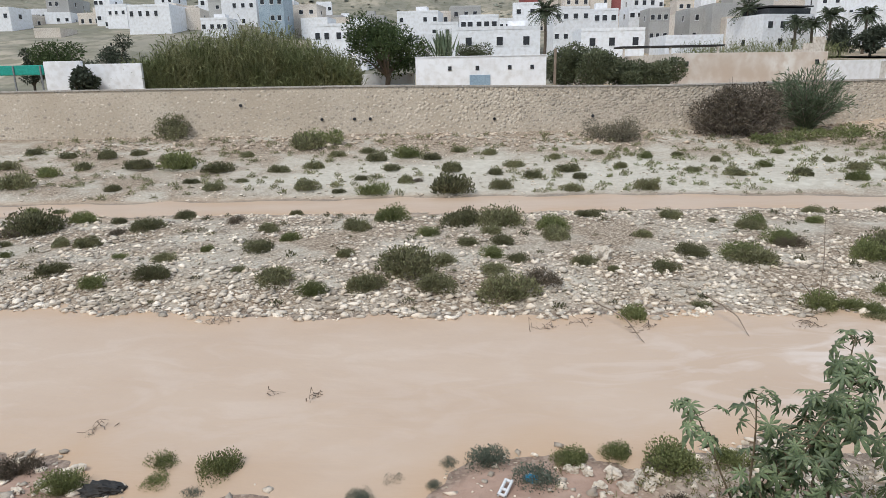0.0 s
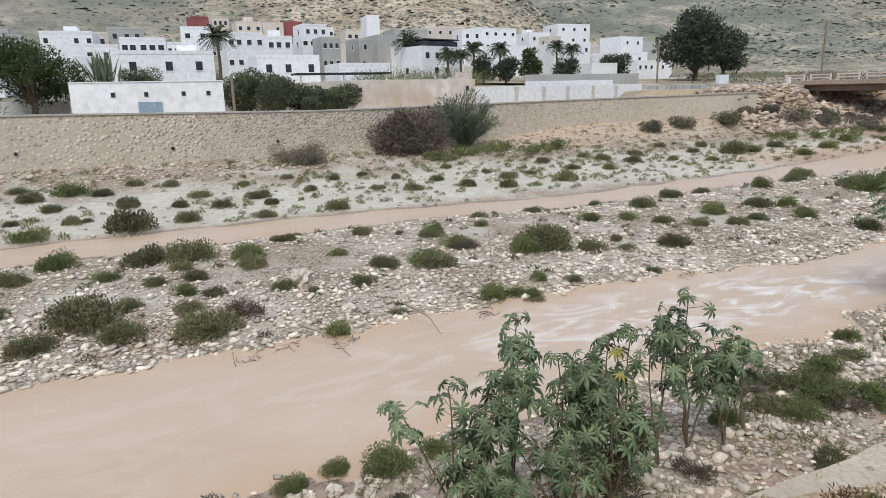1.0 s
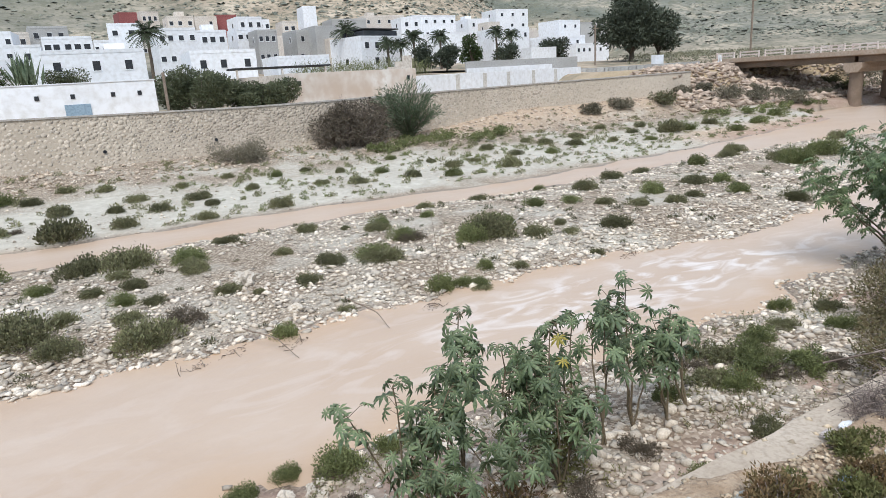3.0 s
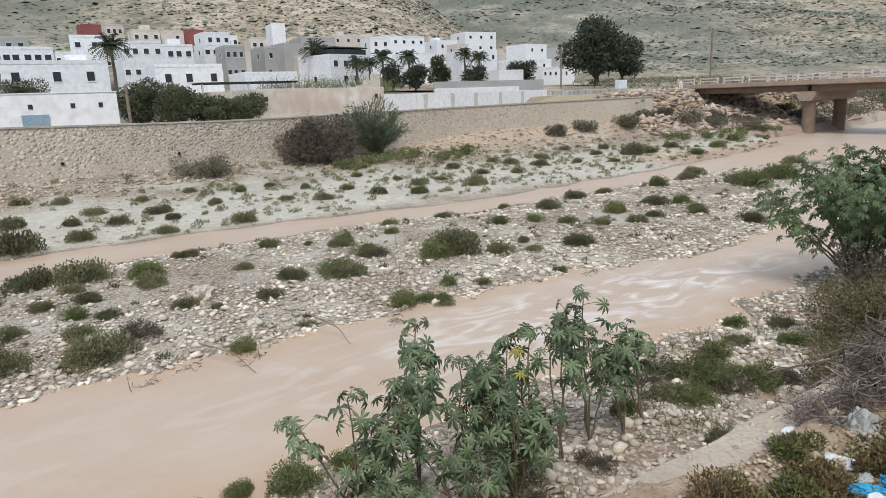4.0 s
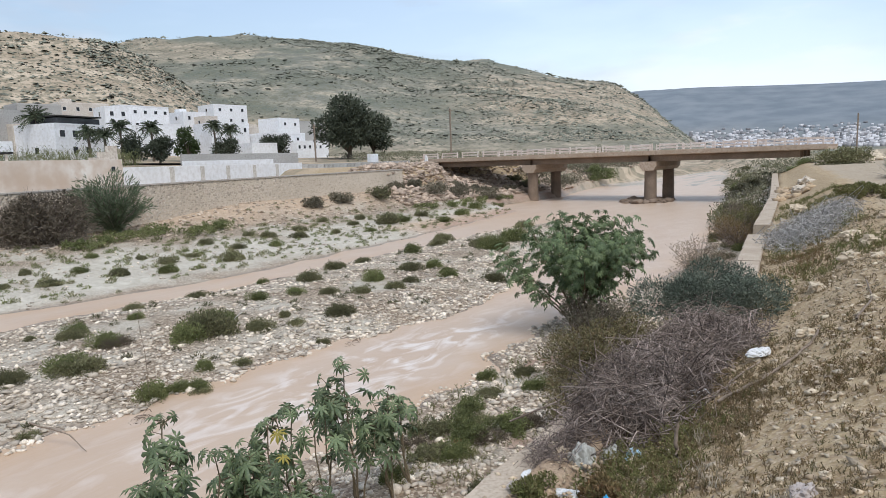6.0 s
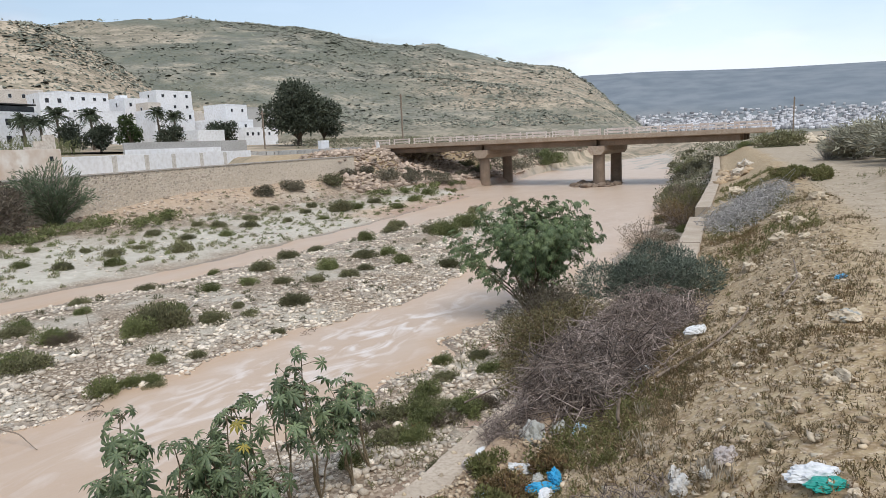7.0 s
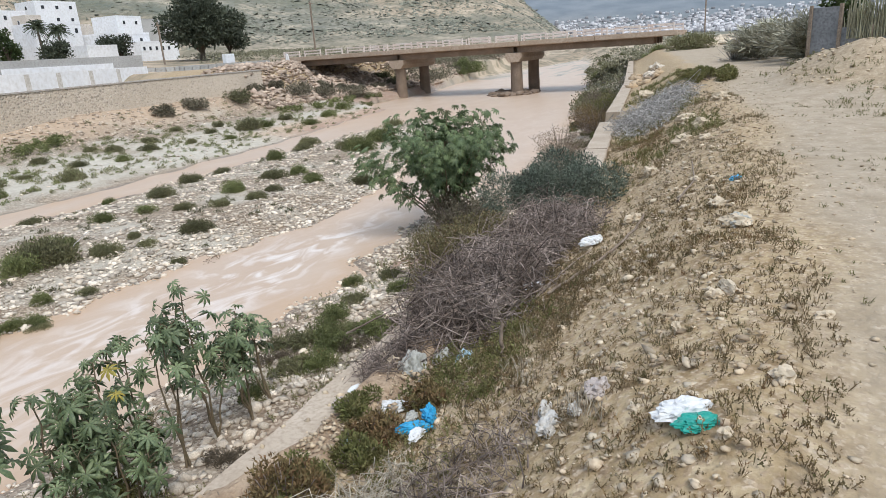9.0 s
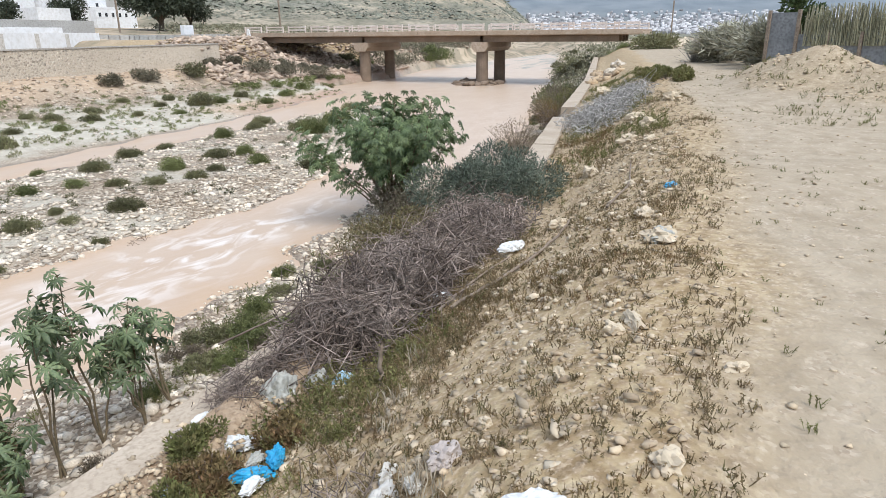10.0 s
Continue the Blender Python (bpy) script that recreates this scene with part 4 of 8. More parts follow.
def build_town():
    W, G, Bg, R = M_WHITE, M_GREY, M_BEIGE, M_RED
    lw, lg, lb = "whitewashed flat-roofed house with small dark windows", "unfinished grey rendered block house", "beige rendered flat-roofed town house"
    lr, lc = "house with a dull red painted upper wall", "blue-grey glazed apartment block"
    rows = [
        (-11.6, -4.3, 120, 16.2, W, lw, 2, 5), (-5.6, -2.2, 128, 16.8, Bg, lb, 1, 2), (-2.4, 3.6, 134, 18.2, G, lg, 1, 3), (-0.5, 5.9, 112, 14.7, W, lw, 2, 5),
        (-4.9, -0.7, 104, 13.1, W, lw, 1, 4), (-0.7, 8.5, 75, 10.4, W, lw, 1, 3), (8.6, 13.4, 118, 17.0, W, lw, 2, 2), (14.6, 18.4, 165, 23.8, R, lr, 0, 2),
        (19.5, 23.5, 170, 24.5, Bg, lb, 1, 3), (14.3, 20.0, 108, 15.3, W, lw, 3, 4), (23.0, 28.4, 155, 21.9, Bg, lb, 1, 3), (21.1, 27.1, 120, 15.9, W, lw, 1, 4),
        (29.2, 33.9, 158, 22.1, Bg, lb, 1, 2), (34.2, 38.8, 160, 22.6, R, lr, 0, 2), (34.0, 39.2, 140, 20.1, W, lw, 2, 3), (29.4, 33.4, 122, 16.3, W, lw, 2, 3),
        (31.4, 34.8, 116, 15.5, G, lg, 3, 3), (13.9, 21.3, 80, 10.3, W, lw, 1, 3), (42.7, 45.8, 138, 19.0, Bg, lb, 2, 2), (51.5, 54.6, 150, 23.3, W, lw, 0, 1),
        (38.8, 42.9, 118, 15.5, G, lg, 2, 2), (41.4, 45.6, 115, 15.9, G, lg, 0, 1), (29.6, 38.0, 100, 10.3, W, lw, 0, 1), (43.0, 48.0, 113, 13.6, Bg, lb, 1, 2),
        (60.2, 69.0, 155, 21.0, G, lg, 0, 2), (70.8, 82.0, 160, 22.2, Bg, lb, 1, 4), (71.2, 76.2, 140, 19.7, W, lw, 1, 2), (79.4, 92.2, 150, 21.1, W, lw, 2, 5),
        (72.6, 79.6, 125, 15.1, W, lw, 1, 3), (95.7, 102.2, 150, 20.2, W, lw, 1, 2), (98.6, 102.1, 145, 18.9, Bg, lb, 1, 1), (115.2, 126.4, 165, 24.2, W, lw, 3, 3),
        (86.6, 96.0, 125, 15.7, W, lw, 2, 4), (109.0, 116.4, 130, 17.7, W, lw, 2, 2), (96.9, 107.2, 118, 13.3, W, lw, 1, 2), (117.8, 126.9, 132, 17.3, G, lg, 0, 2),
        (102.3, 112.4, 116, 11.4, W, lw, 2, 6), (83.8, 90.0, 108, 10.5, W, lw, 0, 2), (45.2, 47.8, 165, 22.0, W, lw, 1, 2), (38.9, 40.5, 130, 15.4, Bg, lb, 1, 1),
        (116.8, 122.3, 150, 16.9, Bg, lb, 0, 2), (-92.5, -87.6, 150, 23.6, G, lg, 3, 3), (-76.2, -73.0, 140, 22.4, W, lw, 3, 3), (-71.4, -67.2, 136, 20.0, W, lw, 1, 2),
        (-60.7, -52.7, 122, 18.5, W, lw, 3, 5), (-56.1, -54.8, 130, 19.4, Bg, lb, 3, 1), (-54.5, -49.7, 128, 18.3, Bg, lb, 1, 3), (-56.3, -51.3, 145, 22.5, W, lw, 2, 3),
        (-45.0, -40.4, 116, 15.5, W, lw, 1, 4), (-49.0, -41.8, 138, 21.1, W, lw, 3, 4), (-39.6, -34.7, 132, 21.1, M_BLUEG, lc, 3, 3),
        (-36.9, -29.9, 140, 19.7, Bg, lb, 1, 3), (-19.4, -12.3, 86, 11.9, W, lw, 1, 5), (-77.0, -72.4, 120, 14.7, Bg, lb, 0, 3),
    ]
    for i, (x0, x1, y, z1, m, lab, st, co) in enumerate(rows):
        house(x0, x1, y, z1, min(9, 5 + 0.3 * (x1 - x0)), m, lab, st, co, turn=((i * 37) % 13) - 6, seed=i + 3, win=(0.62 + 0.06 * (i % 4), 0.75 + 0.08 * (i % 3)), skip=0.12, parapet=0.35)
    # smaller houses filling the slope upstream
    g = random.Random(11)
    for i in range(34):
        x, y = g.uniform(-105, 12), g.uniform(132, 178)
        w = g.uniform(3.2, 5.6)
        m = g.choice([W, W, Bg, G])
        house(x - w / 2, x + w / 2, y, ground_z(x, y) + g.choice([2.4, 2.8, 3.4, 4.6]), 6, m, {W: lw, Bg: lb, G: lg}[m], 2, 3, turn=g.uniform(-12, 12), seed=i + 90, win=(g.uniform(0.55, 0.85), g.uniform(0.65, 0.95)), skip=0.2)
    for i in range(14):
        x, y = g.uniform(18, 112), g.uniform(140, 172)
        w = g.uniform(3.5, 6)
        m = g.choice([W, Bg, Bg, G])
        house(x - w / 2, x + w / 2, y, ground_z(x, y) + g.choice([2.2, 2.8, 3.2]), 5, m, {W: lw, Bg: lb, G: lg}[m], 1, 2, turn=g.uniform(-14, 14), seed=i + 190, win=(0.6, 0.75), skip=0.3)
    # the three-storey house with a covered roof terrace
    h = house(45.4, 54.4, 106, 13.3, 9, W, "three-storey white house with a dark covered roof terrace", 3, 4, turn=16, seed=5, skip=0.25, win=(0.9, 1.0), floor_h=2.5, parapet=0.3)
    part("terrace_roof", box_bm(-3.6, 4.4, 0.2, 6.5, 14.35, 14.55, 0.03), M_DARKROOF, h, "dark terrace roof")
    # plain dark box filling the space below the terrace roof
    part("terrace_infill", box_bm(-3.4, 4.2, 0.5, 6.3, 13.2, 14.2, 0.02), M_GLASS, h, "dark box under the terrace roof")
    # small white building right behind the flood wall
    ob = tagged(new("white_outbuilding"), "long low whitewashed outbuilding with tiny openings and a blue shutter", "building")
    part("wall", box_bm(-3.5, 6.2, 49.8, 55.5, 4.2, 6.66, 0.02), M_WHITE, ob)
    part("roof_edge", box_bm(-3.53, 6.24, 49.76, 55.55, 6.66, 6.74, 0.02), M_WHITE, ob)
    for x in (-0.95, 1.1, 3.5, 5.15):
        part("window", box_bm(x - 0.13, x + 0.13, 49.76, 49.9, 5.72, 6.02), M_GLASS, ob)
    part("shutter", box_bm(0.52, 2.05, 49.74, 49.9, 4.4, 5.36, 0.01), M_BLUE, ob, "pale blue metal shutter")
    ob2 = tagged(new("white_annex"), "white plastered annex wall beside the tree", "building")
    part("wall", box_bm(-4.0, -1.7, 60.4, 65.0, 4.2, 9.0, 0.02), M_WHITE, ob2)
    part("low_wall", box_bm(-9.2, -4.35, 60.0, 60.3, 4.2, 5.6, 0.02), M_WHITE, ob2)
    # garden wall upstream
    ob = tagged(new("white_garden_wall"), "white plastered garden wall half hidden by reeds", "wall")
    part("wall", box_bm(-31.8, -28.9, 49.9, 50.2, 4.2, 6.95, 0.02), M_WHITE, ob)
    part("wall", box_bm(-28.7, -24.4, 50.1, 50.4, 4.2, 6.7, 0.02), M_WHITE, ob)
    # long compound wall running off obliquely, with pilasters
    build_compound()
    ob = tagged(new("green_net_shelter"), "shelter of green netting on posts", "shelter")
    part("netting", box_bm(-38, -33.2, 52, 55, 6.0, 6.75, 0.05), M_BAGG, ob)
    for x in (-37.8, -35.6, -33.4):
        part("post", box_bm(x - 0.05, x + 0.05, 51.9, 52.0, 4.3, 6.7), M_FENCE, ob)


def build_compound():
    ob = tagged(new("compound_wall"), "long peeling pink and white compound wall with pilasters", "wall")
    a, b = Vector((17.2, 55.0, 0)), Vector((62.0, 69.1, 0))
    L, ang = (b - a).length, math.atan2(b.y - a.y, b.x - a.x)
    ob.matrix_basis = Matrix.Translation(a) @ Matrix.Rotation(ang, 4, "Z")
    part("wall_near", box_bm(0, 15.3, 0, 0.3, 4.0, 6.75, 0.02), M_PINK, ob, "peeling pink plaster")
    part("wall_far", box_bm(15.304, L, 0, 0.3, 4.0, 6.0, 0.02), M_WHITE, ob, "whitewashed plaster")
    part("return_wall", box_bm(-0.3, 0, 0, 14, 4.0, 6.7, 0.02), M_BEIGE, ob)
    for x in (21.65, 26.3, 30.7, 35.85, 40.8):
        part("pilaster", box_bm(x - 0.32, x + 0.32, -0.05, 0.0, 4.0, 5.9, 0.01), M_PILASTER, ob, "bare mortar pilaster")
    for k, (w, h) in enumerate(((3.2, 6.95), (2.2, 7.45), (1.2, 8.0))):
        part("stepped_gable", box_bm(15.4 - w, 15.4 - w + 1.0, 0.35, 0.75, 6.5, h, 0.02), M_BEIGE, ob)
    for x in (0.9, 14.0):
        part("window", box_bm(x, x + 0.4, -0.02, 0.08, 5.7, 6.1), M_GLASS, ob)
    roof = tagged(new("lean_to_roof"), "dark corrugated lean-to roof behind the wall", "roof")
    part("sheet", box_bm(14.0, 23.2, 60.5, 63, 7.4, 7.55, 0.02), M_DARKROOF, roof)
    for x in (14.4, 18.5, 22.7):
        part("post", box_bm(x - 0.08, x + 0.08, 60.6, 60.8, 5.0, 7.4), M_BEIGE, roof)
    gw = tagged(new("grey_boundary_wall"), "grey block boundary wall with a white base", "wall")
    part("wall", box_bm(45.6, 64, 72, 72.3, 4.0, 7.45, 0.02), M_GREY, gw)
    part("base", box_bm(45.6, 59.4, 71.9, 72.0, 4.0, 6.62, 0.02), M_WHITE, gw)


build_kerb()
build_flood_wall()
build_bridge()
build_road()
build_town()


# ---- stones ----
def scatter(n, x0, x1, y0, y1, keep, gen):
    x, y = gen.uniform(x0, x1, n), gen.uniform(y0, y1, n)
    k = keep(x, y)
    x, y = x[k], y[k]
    return np.stack([x, y, land(x, y)], 1)


def stones(name, label, pos, lo, hi, material, gen, flat=0.6, power=2.5, rough=0.26, fine=False):
    size = lo + (hi - lo) * gen.random(len(pos)) ** power
    v, f = pebbles(pos, size, gen, flat, rough, fine)
    return tagged(new(name, raw_mesh(name, v, f, material)), label, "stones", kind="stuff")


M_PALE = mat("pale_rubble", (0.455, 0.375, 0.265), (0.64, 0.555, 0.425), 1.5, 0.9, 0.2, 30, (0.46, 0.37, 0.27), isl=0.32)
M_TANROCK = mat("tan_rock", (0.46, 0.34, 0.21), (0.58, 0.45, 0.31), 1.5, 0.9, 0.3, 20, (0.36, 0.26, 0.17), isl=0.3)
M_COBBLE = mat("single_cobble", (0.50, 0.42, 0.325), (0.76, 0.685, 0.575), 5, 0.85, 0.25, 60, (0.46, 0.385, 0.30), obj=0.25)
M_RIPRAP = mat("broken_pinkish_stone", (0.40, 0.305, 0.235), (0.60, 0.49, 0.39), 2, 0.9, 0.4, 16, (0.30, 0.225, 0.17), isl=0.35)
M_SLOPE = mat("bank_stone", (0.40, 0.308, 0.20), (0.57, 0.478, 0.35), 1.5, 0.9, 0.2, 30, (0.36, 0.27, 0.185), isl=0.35)


def build_stones():
    g = np.random.default_rng(12)
    edge = lambda x, y: (in_water(x, y) < 0.12) & (in_water(x, y) > -4.5 * g.random(len(x)) ** 1.5 - 0.1)
    stones("shore_stones", "pale cobbles and shingle along the gravel bar's edge", scatter(36000, -16, 30, 13, 19.5, edge, g), 0.014, 0.12, M_STONE, g, 0.65, 3.2, 0.34)
    dry = lambda x, y: (in_water(x, y) < 0) & (fbm(x, y, 51, 3, 0.8) > -0.35 + 0.5 * (g.random(len(x)) - 0.5))
    stones("bar_stones", "scattered pale stones on the gravel bar", scatter(36000, -18, 48, 15, 26, dry, g), 0.018, 0.12, M_STONE, g, 0.6, 3.2, 0.34, True)
    stones("far_bar_stones", "small pale stones on the far bar", scatter(8000, -30, 56, 29, 45.5, dry, g), 0.025, 0.11, M_STONE, g, fine=True)
    bank = lambda x, y: (y - kerb_y(x) > 0.35) & (in_water(x, y) < 0.1) & (g.random(len(x)) < np.where(x < 3.2, 0.3, 1.0))
    stones("bank_stones", "whitish cobbles below the retaining wall", scatter(19000, -9, 26, 2.2, 10, bank, g), 0.02, 0.09, M_STONE, g, 0.7, 2.6, 0.34)
    cob = lambda x, y: (y - kerb_y(x) > 0.3) & (in_water(x, y) < -0.6) & (fbm(x, y, 52, 3, 0.9) > -0.2)
    p = scatter(2200, 4.5, 24, 2.3, 9, cob, g)
    near = np.where(p[:, 0] < 9.5)[0][:260]
    stones("bank_cobbles", "larger whitish cobbles below the retaining wall", np.delete(p, near, 0), 0.03, 0.11, M_STONE, g, 0.75, 1.6, 0.34)
    shapes = []
    for _ in range(12):
        v, f = pebbles(np.zeros((1, 3)), np.ones(1), g, 0.75, 0.3)
        shapes.append(raw_mesh("cobble", v, f, M_COBBLE))
    for k, i in enumerate(near):
        r = 0.035 + 0.075 * g.random() ** 1.6
        ob = tagged(new("cobble", shapes[k % 12]), "whitish river cobble below the retaining wall", "stone", "cobbles below the retaining wall")
        ob.matrix_basis = Matrix.Translation(p[i]) @ Matrix.Rotation(g.uniform(0, 6.28), 4, "Z") @ Matrix.Diagonal((r, r, r, 1))
    slope = lambda x, y: (y - kerb_y(x) < -0.35) & (y - kerb_y(x) > -2.7 - 1.3 * g.random(len(x)) ** 6)
    stones("slope_stones", "pale stones lying in the loose bank soil", scatter(44000, -0.5, 26, -3.5, 4, slope, g), 0.004, 0.03, M_SLOPE, g, 0.6, 2.8, 0.32)
    stones("bank_rubble", "pale rubble strewn over the loose bank soil", scatter(15000, 1.5, 30, -3.2, 4.5, lambda x, y: slope(x, y) & (y - kerb_y(x) > -2.6), g), 0.006, 0.04, M_PALE, g, 0.65, 3.4, 0.42)
    heap = lambda x, y: (land(x, y) > 4.2) & (x < 26) & (x > 12.5) & (y < -0.5)
    stones("heap_stones", "stones and clods on the spoil heap", scatter(2600, 12.5, 26, -6.5, -0.5, heap, g), 0.01, 0.06, M_SLOPE, g, 0.65, 3.0, 0.32)
    track = lambda x, y: (y - kerb_y(x) < -2.6) & (y - kerb_y(x) > -9)
    stones("track_stones", "small stones and grit strewn over the dirt track", scatter(6000, 1, 30, -7.5, 1.5, track, g), 0.003, 0.024, M_SLOPE, g, 0.5, 4.0, 0.32)
    crest = lambda x, y: np.abs(y - kerb_y(x) + 0.95) < 0.75
    stones("wall_rubble", "orange-brown rocks tipped behind the coping", scatter(300, 35, 46, 2.5, 7, crest, g), 0.08, 0.34, M_TANROCK, g, 0.7, 2.0, 0.36)
    verge = lambda x, y: np.hypot((x - 88) / 15, (y - 5.0) / 3.0) < 1
    stones("verge_rubble", "whitish rubble tipped beside the bridge end", scatter(900, 73, 103, 2, 8, verge, g), 0.12, 0.6, M_PALE, g, 0.8, 1.8)
    rip = lambda x, y: (land(x, y) > 0.7) & (land(x, y) < 5.6)
    stones("riprap", "heaped broken stone at the bridge abutment", scatter(10000, 51, 92, 41.5, 55.5, rip, g), 0.05, 0.46, M_RIPRAP, g, 0.65, 2.2, 0.5)
    beyond = lambda x, y: (in_water(x, y) < -0.2) & (land(x, y) < 6) & (fbm(x, y, 53, 3, 0.15) > -0.3)
    stones("far_bank_rubble", "rubble and boulders on the bank beyond the bridge", scatter(2600, 84, 160, 38, 66, beyond, g), 0.08, 0.5, M_RIPRAP, g, 0.75, 2.6, 0.4)
    spit = lambda x, y: (in_water(x, y) > -0.3) & (in_water(x, y) < 2.2) & (np.hypot((x - 47) / 7, (y - 20.6) / 3.4) < 1)
    p = scatter(300, 40, 54, 17, 24, spit, g)
    p[:, 2] = 0.0
    stones("shoal_stones", "dark wet stones breaking the water off the gravel bar", p, 0.04, 0.2, M_RUBBLE, g, 0.6, 2.4, 0.36)
    talus = lambda x, y: land(x, y) > 0.9
    stones("wall_foot_stones", "fallen stones at the foot of the flood wall", scatter(3500, -26, 58, 40.5, 45.7, talus, g), 0.04, 0.2, M_RUBBLE, g, 0.7, 2.2)
    mound = lambda x, y: np.hypot((x - 75.5) / 4.0, (y - 25.2) / 2.8) < 1
    p = scatter(420, 71, 80, 21.5, 29, mound, g)
    p[:, 2] = 0.0
    stones("pier_rubble", "rubble heaped round the bridge pier", p, 0.12, 0.55, M_DARKCONC, g, 0.7, 1.8, 0.36)


build_stones()


# ---- bushes of the riverbed ----
def bush_mesh(name, material, seed, leaves=2100, up=0.85, leaf=0.074, stems=50):
    """A low cushion of many small upright leaves on short twigs; half-width about 1."""
    g = np.random.default_rng(seed)
    lobes = g.uniform(-0.5, 0.5, (7, 2))
    lr = g.uniform(0.35, 0.62, 7)
    k = g.integers(0, 7, leaves)
    d = unit(g.normal(size=(leaves, 3)))
    d[:, 2] = np.abs(d[:, 2])
    rr = lr[k] * g.uniform(0.5, 1.0, leaves) * (1 + 0.14 * (g.random(leaves) < 0.12))
    p = np.concatenate([lobes[k], np.zeros((leaves, 1))], 1) + d * rr[:, None]
    p[:, 2] *= up / 0.55
    dirs = unit(d * 0.55 + np.array([0, 0, 0.95]) + g.normal(0, 0.3, (leaves, 3)))
    v1 = blades(p, dirs, leaf * g.uniform(0.8, 2.0, leaves), leaf * g.uniform(0.5, 0.95, leaves), g)
    ends = np.concatenate([lobes[k[:stems]], np.zeros((stems, 1))], 1) + d[:stems] * (lr[k[:stems]] * 1.1)[:, None]
    ends[:, 2] *= up / 0.55
    v2 = tubes([np.linspace((e[0] * 0.2, e[1] * 0.2, -0.05), e, 3) for e in ends], [(0.02, 0.008)] * stems, 3)
    return raw_mesh(name, *join_np(v1, v2), material)


MID_BUSHES = [
    [(-18.1, 26.1, 0.45), (-17.4, 26.8, 0.34), (-15.7, 21.3, 0.47), (-15.4, 21.9, 1.2), (-15.1, 20.0, 0.28), (-14.4, 23.6, 0.69), (-14.1, 18.7, 0.23), (-13.2, 20.0, 0.39), (-13.0, 23.3, 0.33), (-12.3, 19.9, 0.42), (-12.1, 21.5, 0.35), (-11.6, 17.1, 0.52), (-11.3, 22.2, 0.63), (-11.3, 25.2, 0.49), (-10.4, 18.5, 0.29), (-10.0, 16.3, 0.38), (-8.9, 18.2, 0.42), (-8.5, 16.6, 0.48), (-8.5, 23.3, 0.4), (-8.0, 19.2, 0.23), (-6.9, 21.7, 0.39), (-6.9, 25.8, 0.31), (-6.4, 19.2, 0.55), (-6.3, 17.1, 0.3), (-5.8, 20.6, 0.39), (-4.9, 16.1, 0.66), (-3.9, 15.4, 0.41), (-3.7, 21.9, 0.55), (-3.5, 18.5, 0.31), (-2.7, 23.4, 0.7)],
    [(-2.5, 15.9, 0.56), (-1.8, 17.0, 0.99), (-1.2, 20.9, 0.4), (-0.6, 17.4, 0.44), (-0.5, 15.7, 0.62), (-0.1, 22.4, 0.79), (0.2, 19.7, 0.36), (0.8, 18.2, 0.38), (0.9, 16.7, 0.42), (1.0, 21.1, 0.38), (1.2, 15.4, 0.83), (1.3, 19.8, 0.41), (1.4, 22.3, 0.91), (1.6, 17.8, 0.34), (2.0, 16.0, 0.49), (3.0, 20.3, 0.56), (3.2, 21.6, 0.69), (3.5, 17.5, 0.41), (4.0, 14.0, 0.4), (4.1, 16.8, 0.24), (4.6, 23.7, 0.5), (5.5, 17.0, 0.46), (5.7, 14.7, 0.29), (5.9, 20.5, 0.35), (6.7, 18.2, 0.51), (7.5, 23.2, 0.46), (8.2, 17.5, 0.8), (8.5, 14.5, 0.5), (8.8, 22.5, 0.24), (9.4, 13.9, 0.35)],
    [(9.8, 21.5, 0.5), (10.0, 19.1, 0.49), (10.4, 15.2, 0.34), (11.3, 14.9, 0.31), (12.0, 17.9, 1.02), (12.2, 22.2, 0.34), (13.5, 16.9, 0.58), (14.0, 14.5, 0.29), (14.7, 16.4, 0.34), (15.1, 17.5, 0.29), (16.4, 20.8, 0.54), (16.5, 16.1, 0.62), (18.2, 20.4, 0.46), (18.9, 19.1, 0.45), (19.4, 17.8, 0.47), (19.8, 24.8, 0.37), (20.5, 22.2, 0.67), (20.8, 17.3, 0.46), (21.7, 19.2, 0.57), (22.3, 17.6, 0.45), (23.5, 23.5, 0.56), (23.8, 16.7, 0.49), (24.8, 19.4, 0.7), (24.9, 15.0, 0.64), (24.9, 17.5, 0.41), (25.7, 19.0, 0.51), (26.5, 24.5, 0.56), (29.5, 23.2, 0.66), (32.3, 19.6, 1.0), (33.0, 20.0, 0.68)],
    [(33.1, 20.8, 0.69), (33.3, 21.0, 0.87), (33.9, 24.5, 0.7), (36.4, 20.6, 1.14), (36.8, 26.4, 0.8), (44.5, 24.1, 0.8), (50.3, 24.2, 0.49)],
]
